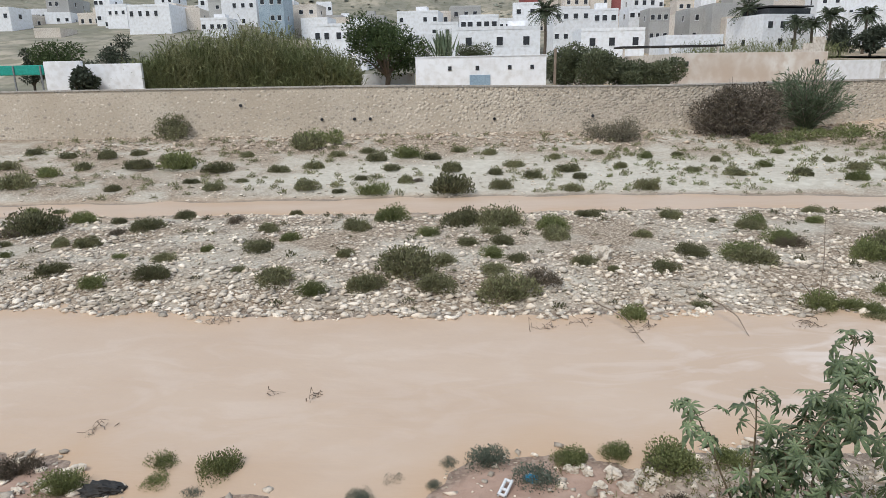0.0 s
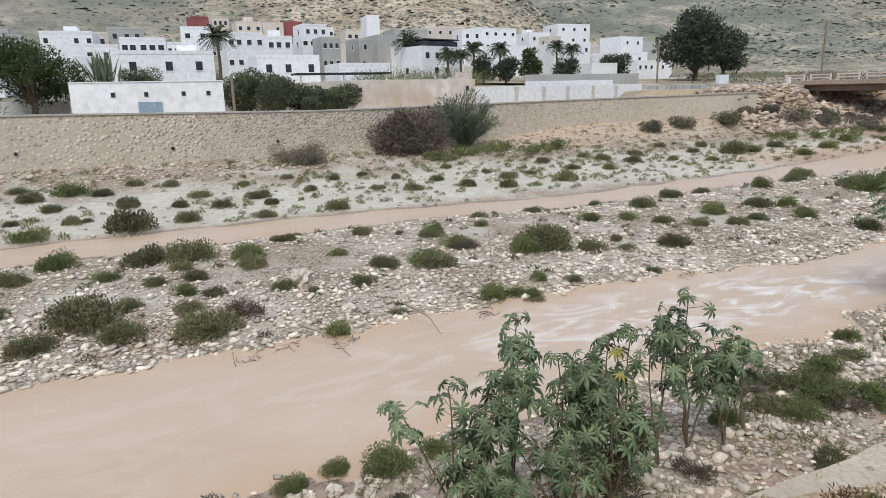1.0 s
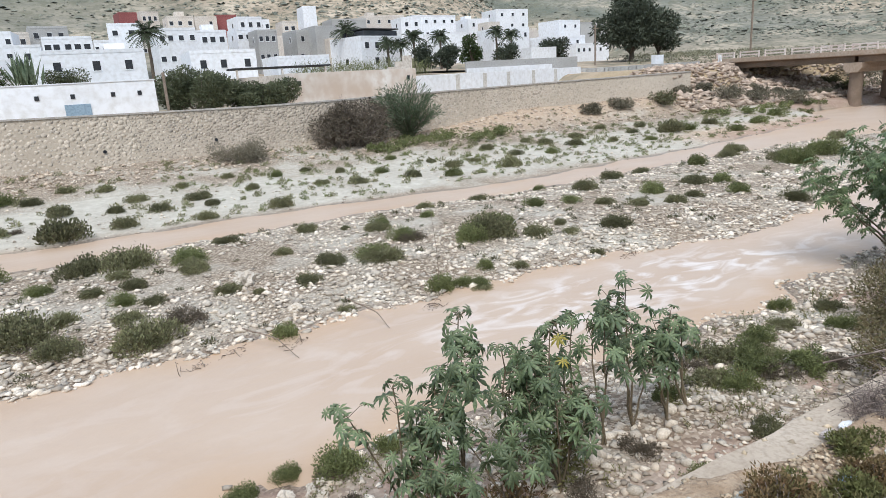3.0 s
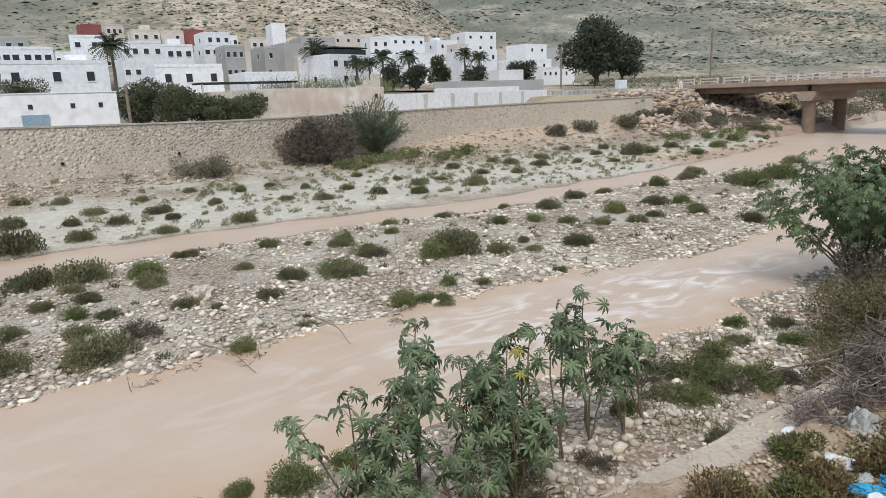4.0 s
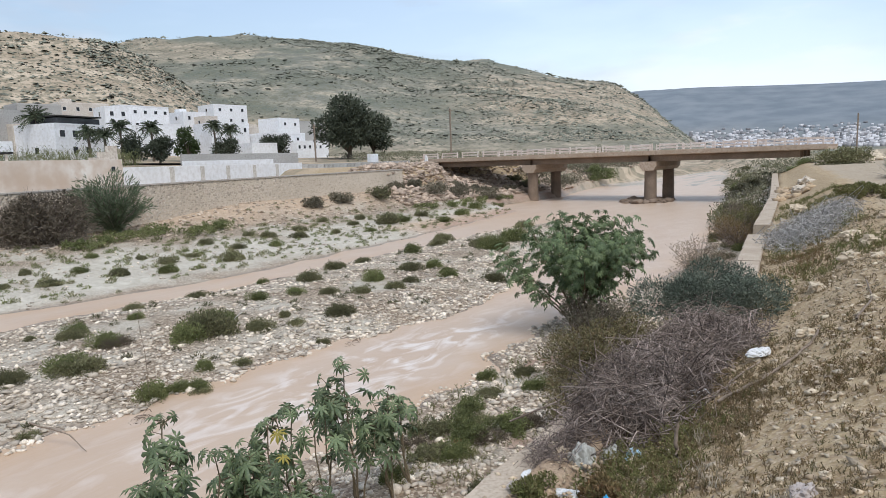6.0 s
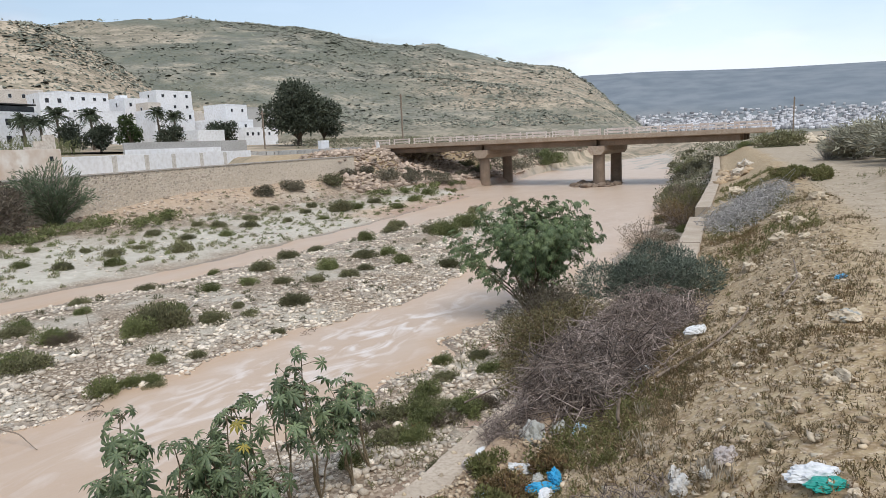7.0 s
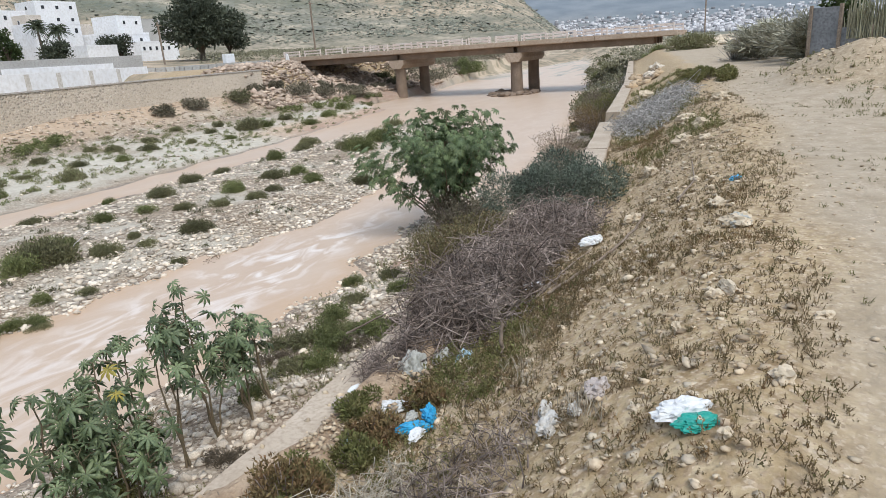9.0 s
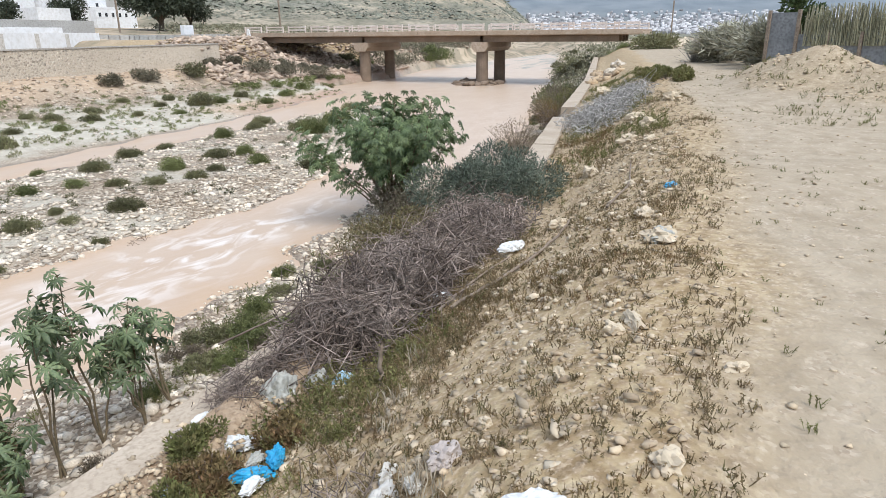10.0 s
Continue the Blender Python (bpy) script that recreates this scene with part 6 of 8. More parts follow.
M_WEEDDULL = mat("dull_scrub_leaf", (0.17, 0.15, 0.105), (0.25, 0.225, 0.16), 1.2, 0.85, 0, 9, (0.10, 0.09, 0.06), isl=0.3, obj=0.15, trans=0.1)
M_PINKLEAF = mat("pinkish_dry_leaf", (0.29, 0.225, 0.165), (0.40, 0.325, 0.25), 1.2, 0.85, 0, 9, (0.22, 0.19, 0.11), isl=0.3, trans=0.2)
M_VALLEY = mat("valley_scrub_leaf", (0.20, 0.20, 0.13), (0.32, 0.305, 0.215), 0.3, 0.85, 0, 4, (0.12, 0.12, 0.075), isl=0.35, trans=0.15)
M_OLIVE = mat("olive_bush_leaf", (0.095, 0.115, 0.06), (0.165, 0.18, 0.10), 0.6, 0.8, 0, 6, (0.06, 0.065, 0.04), isl=0.3, trans=0.1)


def yucca(x, y, base, h):
    """Stiff upright spikes rising from one foot."""
    g = np.random.default_rng(17)
    n = 60
    d = unit(np.stack([g.normal(0, 0.22, n), g.normal(0, 0.22, n), np.ones(n)], 1))
    p = np.stack([g.normal(0, 0.35, n), g.normal(0, 0.3, n), np.zeros(n)], 1)
    ob = tagged(new("yucca"), "tall spiky grey-green succulent behind the outbuilding", "plant")
    ob.matrix_basis = Matrix.Translation((x, y, base))
    v, f = blades(p, d, h * g.uniform(0.6, 1.0, n), np.full(n, 0.24), g)
    for k in range(n):
        child("leaf", raw_mesh("leaf", v[4 * k:4 * k + 4], [(0, 1, 2, 3)], M_TAM), ob)
    plinth = tagged(new("earth_terrace", raw_mesh("earth_terrace", [(-3.4, 57, 4), (5.8, 57, 4), (5.8, 62, 4), (-3.4, 62, 4), (-3.4, 57, 6.7), (5.8, 57, 6.5), (5.8, 62, 6.3), (-3.4, 62, 6.6)], [(0, 1, 5, 4), (1, 2, 6, 5), (2, 3, 7, 6), (3, 0, 4, 7), (4, 5, 6, 7)], M_SOIL)), "raised earth terrace behind the outbuilding", "terrace", kind="structure")


def build_trees():
    reeds(-26.5, -8.5, 50.6, 55.5, 4.8, 42000, M_REED, "dense dome of tall olive-green cane reeds behind the wall", 1)
    tree(-6.5, 57.0, 5.9, 3.7, M_TREEG, "umbrella-shaped dark green tree beside the white outbuilding", 3, 0.22, 13000, 0.24, flat=0.78)
    shrub(9.4, 53.0, 3.2, 3.9, M_OLIVE, "dense olive-green bush behind the flood wall", 4, 0.2, 17000, name="bush_clump")
    shrub(14.0, 53.0, 3.6, 2.4, M_OLIVE, "dense dark green bush behind the flood wall", 5, 0.2, 17000, name="bush_clump")
    shrub(1.1, 60.0, 1.9, 2.4, M_OLIVE, "dusty olive bush behind the outbuilding", 18, 0.16, 4000, base=6.2)
    yucca(-1.6, 58.0, 6.6, 2.9)
    shrub(17.8, 43.7, 3.1, 4.3, M_DRYB, "large brown half-dead thorny bush before the flood wall", 6, 0.20, 11000, 0.4, twigs=420, base=1.0)
    tamarisk(22.7, 44.0, 2.5, 4.5, "grey-green feathery tamarisk bush before the flood wall", 7, 1.2)
    shrub(-9.3, 42.5, 2.0, 1.5, M_BUSHG, "spreading green bush on the stony slope", 19, 0.16, 2200, base=0.9)
    shrub(-20.3, 45.0, 1.7, 2.1, M_BUSH, "dark green bush growing against the flood wall", 8, 0.18, 2200, base=1.35)
    shrub(9.6, 42.6, 1.9, 1.9, M_WEEDDULL, "grey-brown leafless bush below the wall", 9, 0.14, 4200, twigs=160, base=1.0)
    for i, (x, y, r, h) in enumerate(((24.3, 41.5, 2.2, 0.9), (26.8, 40.8, 2.0, 0.7), (21.6, 41.4, 2.2, 0.8), (29.2, 41.6, 1.5, 0.7), (19.0, 40.6, 1.6, 0.6), (52, 39.5, 1.8, 0.6), (56, 38.8, 2.0, 0.6), (60, 39.2, 2.2, 0.7), (64, 39.6, 2.0, 0.6), (68, 40.4, 2.0, 0.6))):
        shrub(x, y, r, h, M_BUSHG, "spreading fresh green plants at the bush's foot", 20 + i, 0.16, 1200, name="green_patch", twigs=16)
    for i, (x, y, r, h) in enumerate(((44, 43.5, 1.1, 1.1), (49, 43.2, 1.6, 1.5), (58, 43, 2.4, 1.7), (62, 42.4, 2.2, 1.4), (66, 41.6, 2.2, 1.5), (40.5, 43.6, 0.9, 1.2), (54, 45.2, 1.1, 1.0), (70, 43.6, 1.6, 0.9), (75, 43.5, 1.4, 0.8), (80, 43.8, 1.6, 1.0), (66, 46.0, 1.0, 0.8), (88, 47.5, 2.4, 2.0), (93, 49, 2.6, 2.4), (100, 50.5, 3.0, 2.6), (64.5, 44.2, 1.3, 1.0), (69, 45.0, 1.4, 0.9), (60.5, 44.4, 1.0, 0.9), (57.5, 45.6, 0.9, 1.2))):
        shrub(x, y, r, h, M_WEEDDULL if i != 1 else M_BUSH, "dry brownish scrub on the far bank", 30 + i, 0.2, 1500, twigs=80)
    shrub(113, 46.5, 3.2, 3.0, M_BUSHG, "broad green bush on the bank beyond the bridge", 86, 0.3, 4500, twigs=40)
    tree(-46.0, 70, 5.0, 1.5, M_TREE, "small dark tree on the waste ground", 70, 0.25, 2200, 0.2)
    tree(-42.0, 69, 5.6, 3.2, M_TREEG, "low spreading olive-green tree behind the garden wall", 71, 0.25, 5000, 0.15, flat=0.6)
    tree(-36.7, 70, 6.3, 1.9, M_TREE, "dark green tree behind the garden wall", 72, 0.25, 3200, 0.15)
    tree(97.8, 95, 15.6, 9.0, M_TREE, "big dark spreading tree beside the road", 40, 0.7, 12000, 0.12, flat=0.85)
    tree(107.5, 97, 8.5, 4.2, M_TREE, "smaller dark tree beside the road", 41, 0.6, 3000, 0.2)
    for i, (x, y, h, r) in enumerate(((12.05, 100, 15.0, 2.6), (45.3, 110, 15.6, 2.9), (46.2, 96, 12.1, 1.8), (55.1, 104, 13.6, 2.5), (60.4, 104, 13.6, 2.3), (80.8, 116, 15.0, 2.3), (50.5, 100, 12.0, 1.9), (84.6, 116, 14.4, 2.4))):
        palm(x, y, h, 50 + i, r)
    tree(64.4, 100, 6.0, 2.4, M_TREEG, "green garden tree among the houses", 60, 0.4, 2600, 0.2)
    tree(53.7, 98, 4.4, 2.3, M_TREE, "dark garden tree among the houses", 61, 0.4, 2600, 0.15)
    tree(57.4, 97, 4.2, 2.3, M_TREE, "dark garden tree among the houses", 62, 0.4, 2600, 0.15)
    tree(92.4, 112, 4.6, 3.2, M_TREE, "dark garden tree among the houses", 63, 0.45, 2600, 0.15)
    tree(77.3, 108, 4.0, 3.0, M_TREE, "dark garden tree among the houses", 64, 0.45, 2200, 0.15)
    tree(94, 112, 5.2, 3.2, M_TREE, "dark garden tree among the houses", 65, 0.45, 2200, 0.15)
    reeds(30, 50, 88, 96, 2.6, 3500, M_REED, "belt of reeds in a town garden", 66, False)
    for i, (x, y, r, h) in enumerate(((-27, 57, 2.6, 3.6), (-21.5, 60, 2.4, 4.6), (-36, 62, 2.6, 3.6), (-28.5, 49.0, 1.2, 2.6), (2.8, 68, 2.0, 2.5), (12.5, 66, 2.2, 4.0))):
        shrub(x, y, r, h, M_TREE, "dark garden shrub among the houses", 70 + i, 0.3, 2200)
    # scrub dotting the hillsides
    g = np.random.default_rng(80)
    n = 190000
    az, r = np.radians(g.uniform(8, 132, n)), 185 + 900 * g.random(n) ** 1.9
    az[100000:], r[100000:] = np.radians(g.uniform(11, 64, n - 100000)), g.uniform(330, 900, n - 100000)
    x, y = r * np.cos(az), r * np.sin(az)
    k = (y > 60) & (fbm(x, y, 81, 4, 0.02) + 0.6 * g.normal(size=n) > np.where(r > 400, 0.45, -0.2)) & (land(x, y) > 14)
    p = np.stack([x[k], y[k], land(x[k], y[k])], 1)
    octa = np.array([(1, 0, 0), (-1, 0, 0), (0, 1, 0), (0, -1, 0), (0, 0, 1), (0, 0, -0.4)], float)
    of = np.array([(0, 2, 4), (2, 1, 4), (1, 3, 4), (3, 0, 4)])
    size = np.clip(g.lognormal(-0.95, 0.5, len(p)), 0.18, 1.3) * 0.95 * (0.7 + r[k] / 450)
    v = octa[None] * (size[:, None] * np.stack([g.uniform(0.8, 1.4, len(p)), g.uniform(0.8, 1.4, len(p)), g.uniform(0.5, 0.75, len(p))], 1))[:, None]
    v = v + g.normal(0, 0.22, v.shape) * size[:, None, None] + p[:, None]
    v, f = v.reshape(-1, 3), (of[None] + (np.arange(len(p)) * 6)[:, None, None]).reshape(-1, 3)
    tagged(new("hillside_scrub", raw_mesh("hillside_scrub", v, f, M_HILLB)), "dark scrub dotting the dry hillsides", "scrub", kind="stuff")
    n = 2600
    x = np.where(g.random(n) < 0.55, g.uniform(45, 170, n), g.uniform(86, 420, n))
    y = g.uniform(6, 150, n)
    k = (in_water(x, y) < -0.5) & (y < 0.62 * x + 40) & ((x > 88) | (y < 22)) & (y > kerb_y(x) + 0.6)
    x, y = x[k], y[k]
    cen = np.stack([x, y, land(x, y) + 0.3], 1)
    v, f = leaf_cloud(cen, g.uniform(0.4, 1.4, len(x)), 36000, 0.42, g, 0.7)
    tagged(new("valley_scrub", raw_mesh("valley_scrub", v, f, M_VALLEY)), "olive scrub on the valley floor beyond the bridge", "scrub", kind="stuff")
    # the far town
    n = 9000
    az, r = np.radians(g.uniform(-9, 15.5, n)), 950 + 800 * g.random(n) ** 0.8
    x, y = r * np.cos(az), r * np.sin(az)
    k = (land(x, y) < 12 + 42 * g.random(n) ** 1.3)
    x, y = x[k], y[k]
    n = len(x)
    s = np.stack([g.uniform(1.6, 4.0, n), g.uniform(1.6, 4.2, n), g.uniform(1.3, 3.6, n)], 1)
    cube = np.array([(a, b, c) for a in (-1, 1) for b in (-1, 1) for c in (-1, 1)], float)
    v = cube[None] * s[:, None] + np.stack([x, y, land(x, y) + s[:, 2] * 0.5], 1)[:, None]
    q = np.array([(0, 1, 3, 2), (4, 6, 7, 5), (0, 4, 5, 1), (2, 3, 7, 6), (0, 2, 6, 4), (1, 5, 7, 3)])
    f = q[None] + (np.arange(n) * 8)[:, None, None]
    tagged(new("distant_town", raw_mesh("distant_town", v.reshape(-1, 3), f.reshape(-1, 4), M_FARW)), "pale houses of a distant town under the far ridge", "town", kind="stuff")


build_trees()


# ---- brushwood, weeds and litter on the near bank ----
def brush_pile(cx, cy, cz, rx, ry, rz, n, material, label, seed, turn=0.0, lmin=0.5, lmax=1.3, thick=0.006):
    g = np.random.default_rng(seed)
    d = unit(g.normal(size=(n, 3)))
    d[:, 2] = np.abs(d[:, 2])
    p = d * g.random((n, 1)) ** 0.35 * np.array([rx, ry, rz])
    c, s = math.cos(turn), math.sin(turn)
    p = np.stack([p[:, 0] * c - p[:, 1] * s, p[:, 0] * s + p[:, 1] * c, p[:, 2]], 1) + np.array([cx, cy, 0])
    p[:, 2] += np.maximum(np.where(np.abs(p[:, 1] - kerb_y(p[:, 0])) < 0.3, 3.06, land(p[:, 0], p[:, 1])), cz - 0.4)
    dirs = unit(np.stack([g.normal(0, 1, n), g.normal(0, 1, n), g.normal(0, 0.35, n)], 1))
    L = g.uniform(lmin, lmax, n)
    paths = []
    for i in range(n):
        b = g.normal(0, 0.26, 3) * L[i]
        c2 = g.normal(0, 0.09, 3) * L[i]
        q = np.array([p[i] - dirs[i] * L[i] / 2, p[i] - dirs[i] * L[i] * 0.27 + b * 0.75 - c2, p[i] + b + c2, p[i] + dirs[i] * L[i] * 0.25 + b * 0.8, p[i] + dirs[i] * L[i] / 2 + c2])
        paths.append(q)
    v, f = tubes(paths, [(thick * g.uniform(0.7, 1.8), thick * 0.5) for _ in range(n)], 4)
    return tagged(new("brush_pile", raw_mesh("brush_pile", v, f, material)), label, "brushwood", kind="stuff")


def weeds(n, x0, x1, v0, v1, material, label, seed, hmin, hmax, keep=None, name="weeds", broad=0.3, clump=0.05):
    g = np.random.default_rng(seed)
    x = g.uniform(x0, x1, n)
    y = kerb_y(x) + g.uniform(v0, v1, n)
    k = fbm(x, y, seed + 5, 3, 1.4) + 0.35 * g.normal(size=n) > clump
    if keep is not None:
        k &= keep(x, y)
    x, y = x[k], y[k]
    m, stems_, per = len(x), 6, 12
    h = g.uniform(hmin, hmax, m)
    lean = unit(np.stack([g.normal(0, 0.45, (m, stems_)), g.normal(0, 0.45, (m, stems_)), np.ones((m, stems_))], -1))
    hs = h[:, None] * g.uniform(0.5, 1.1, (m, stems_))
    root = np.stack([x, y, land(x, y) - 0.01], 1)[:, None] + np.concatenate([g.normal(0, 0.25, (m, stems_, 2)) * h[:, None, None], np.zeros((m, stems_, 1))], -1)
    stalk = blades(root.reshape(-1, 3), lean.reshape(-1, 3), hs.ravel(), np.full(m * stems_, 0.004) + 0.02 * hs.ravel(), g)
    t = g.uniform(0.15, 1.0, (m, stems_, per))
    at = root[:, :, None] + lean[:, :, None] * (hs[..., None] * t)[..., None]
    N = m * stems_ * per
    d = unit(np.repeat(lean.reshape(-1, 3), per, 0) * 0.6 + g.normal(0, 0.6, (N, 3)))
    L = np.repeat(hs.ravel(), per) * g.uniform(0.10, 0.24, N)
    leaf = blades(at.reshape(-1, 3), d, L, 1.5 * broad * L, g, 0.1)
    return tagged(new(name, raw_mesh(name, *join_np(stalk, leaf), material)), label, "weeds", kind="stuff")


def bank_z(x, y):
    """Height of the bank or, over the retaining wall, of the soiled coping."""
    return 3.08 if abs(y - float(kerb_y(x))) < 0.26 else ground_z(x, y)


def crumpled(name, x, y, sx, sy, sz, material, label, seed, cat="litter", turn=0.0, lift=0.0):
    """A crumpled bag or rag: a folded, flattened skin with creases."""
    g = np.random.default_rng(seed)
    bm = bmesh.new()
    bmesh.ops.create_icosphere(bm, subdivisions=4, radius=1.0)
    o1, o2 = Vector((seed * 3.1, 0, 1.7)), Vector((0, seed * 2.3, 4.1))
    for v in bm.verts:
        c = v.co.copy()
        ridge = abs(noise.noise(c * 2.3 + o1)) + 0.6 * abs(noise.noise(c * 4.9 + o2)) + 0.3 * abs(noise.noise(c * 10.0 + o1))
        lobe = 1 + 0.35 * noise.noise(Vector((c.x, c.y, 0)) * 1.6 + o2)
        k = lobe * (0.8 + 0.42 * ridge)
        v.co = Vector((c.x * sx * k * 1.25, c.y * sy * k * 1.25, max(c.z * sz * k * 1.2, -sz * 0.25)))
    ob = part(name, bm, material, None, "", False)
    ob.matrix_basis = Matrix.Translation((x, y, bank_z(x, y) + sz * 0.2 + lift)) @ Matrix.Rotation(turn, 4, "Z")
    return tagged(ob, label, cat)


def rock(x, y, sx, sy, sz, seed, material=None, label="pale angular stone half sunk in the soil", turn=None):
    g = np.random.default_rng(seed)
    bm = bmesh.new()
    bmesh.ops.create_icosphere(bm, subdivisions=3, radius=1.0)
    off = Vector(g.uniform(0, 50, 3))
    for v in bm.verts:
        c = v.co
        k = 0.80 + 0.55 * noise.noise(c * 1.5 + off) + 0.26 * noise.noise(c * 3.7 + off) + 0.08 * noise.noise(c * 8.0 + off)
        v.co = Vector((c.x * sx, c.y * sy, c.z * sz)) * k
    ob = part("rock", bm, material or (M_ROCK if y > 4 else M_PALE), None)
    ob.matrix_basis = Matrix.Translation((x, y, bank_z(x, y) + sz * 0.3)) @ Matrix.Rotation(g.uniform(0, 6) if turn is None else turn, 4, "Z")
    return tagged(ob, label, "rock")


def stick(pts, r0, r1, label, name="branch", material=None):
    P = np.array(pts, float)
    t = np.linspace(0, len(P) - 1, 4 * len(P))
    c = np.stack([np.interp(t, range(len(P)), P[:, k]) for k in range(3)], 1)
    c += np.random.default_rng(len(pts)).normal(0, r0 * 0.3, c.shape)
    return tagged(new(name, raw_mesh(name, *tubes([c], [(r0, r1)], 7), material or M_WOOD, True)), label, "branch")


def on_bank(*xy, lift=0.03):
    return [(x, y, bank_z(x, y) + lift) for x, y in xy]


M_DUSTY = mat("dusty_leaf", (0.36, 0.355, 0.27), (0.48, 0.465, 0.37), 0.6, 0.85, 0, 6, (0.16, 0.15, 0.10), isl=0.3, trans=0.15)
M_STRAW = mat("pale_straw", (0.40, 0.35, 0.27), (0.55, 0.50, 0.41), 3, 0.9, 0, 18, (0.30, 0.25, 0.18), isl=0.3)
M_BAGTEAL = mat("teal_plastic", (0.03, 0.22, 0.30), (0.06, 0.33, 0.42), 6, 0.4, 0.2, 30)
M_ORANGE = mat("orange_cloth", (0.50, 0.20, 0.10), (0.60, 0.28, 0.15), 6, 0.85, 0.2, 30)
M_BAGC = mat("faded_blue_plastic", (0.28, 0.48, 0.62), (0.55, 0.68, 0.76), 9, 0.45, 0.2, 30)
M_BAGP = mat("dirty_pale_cloth", (0.50, 0.48, 0.44), (0.66, 0.64, 0.60), 6, 0.7, 0.2, 30, (0.36, 0.33, 0.29))
M_PLANK = mat("grey_plank", (0.42, 0.37, 0.31), (0.55, 0.50, 0.44), 3, 0.9, 0.3, 30)
M_WEEDO = mat("olive_scrub_leaf", (0.13, 0.125, 0.06), (0.22, 0.195, 0.10), 2, 0.85, 0, 10, (0.16, 0.105, 0.06), isl=0.35, trans=0.15)
M_WEEDG = mat("rusty_weed", (0.14, 0.115, 0.05), (0.25, 0.18, 0.085), 3, 0.85, 0, 12, (0.20, 0.11, 0.06), isl=0.4, trans=0.15)


def soil_spill():
    """Loose brown earth washed over the inner half of the coping, thinning to an uneven edge."""
    xs, vs = np.arange(-6, 12.6, 0.035), np.arange(-0.56, 0.24, 0.025)
    X, W = np.meshgrid(xs, vs, indexing="ij")
    Y = W + kerb_y(X)
    over = 3.097 - 0.16 * (W - 0.10) + 0.06 * fbm(X, Y, 71, 4, 2.5) + 0.03 * fbm(X, Y, 72, 3, 11.0)
    half = 3.085 - 0.9 * (W + 0.10 - 0.06 * fbm(X, Y, 74, 3, 2.2)) + 0.02 * fbm(X, Y, 72, 3, 11.0)
    Z = over + (half - over) * smooth01((X - 3.2) / 0.8)
    Z = np.minimum(Z, 3.112 + 0.03 * fbm(X, Y, 73, 4, 7.0)) - 0.1 * smooth01((W - 0.14) / 0.08) - 0.12 * smooth01((X - 11.4) / 1.1)
    Z = Z + (land(X, Y) - 0.02 - Z) * smooth01((-0.30 - W) / 0.2)
    n = len(vs)
    i, j = np.meshgrid(np.arange(len(xs) - 1), np.arange(n - 1), indexing="ij")
    a = i * n + j
    F = np.stack([a, a + n, a + n + 1, a + 1], -1).reshape(-1, 4)
    tagged(new("soil_spill", raw_mesh("soil_spill", np.stack([X, Y, Z], -1).reshape(-1, 3), F, M_SOIL, True)), "brown earth spilled over the concrete coping", "soil", kind="stuff")
    g = np.random.default_rng(74)
    x = g.uniform(-3, 5.2, 11000)
    w = g.uniform(-0.5, 0.18, 11000)
    p = np.stack([x, kerb_y(x) + w, np.where(x < 3.3, 3.10 - 0.06 * (w + 0.1), np.where(w < -0.08, 3.11, 3.064))], 1)
    k = g.random(11000) < np.where(x < 3.4, 1, np.where(w < -0.08, 0.8, 0.12))
    p = p[k]
    tagged(new("coping_grit", raw_mesh("coping_grit", *pebbles(p, 0.004 + 0.026 * g.random(len(p)) ** 4, g, 0.7, 0.22, True), M_SLOPE)), "small stones and grit on the coping", "stones", kind="stuff")


soil_spill()


def dry_tuft(x, y, h, n, seed):
    """A tuft of stiff pale dead grass."""
    g = np.random.default_rng(seed)
    p = np.stack([x + g.normal(0, 0.05, n), y + g.normal(0, 0.05, n), np.full(n, bank_z(x, y) - 0.01)], 1)
    d = unit(np.stack([g.normal(0, 0.25, n), g.normal(0, 0.25, n), np.ones(n)], 1))
    v, f = blades(p, d, h * g.uniform(0.5, 1.0, n), np.full(n, 0.006), g, 0.2)
    tagged(new("dry_grass_tuft", raw_mesh("dry_grass_tuft", v, f, M_STRAW)), "tuft of pale dead grass standing on the bank", "grass")


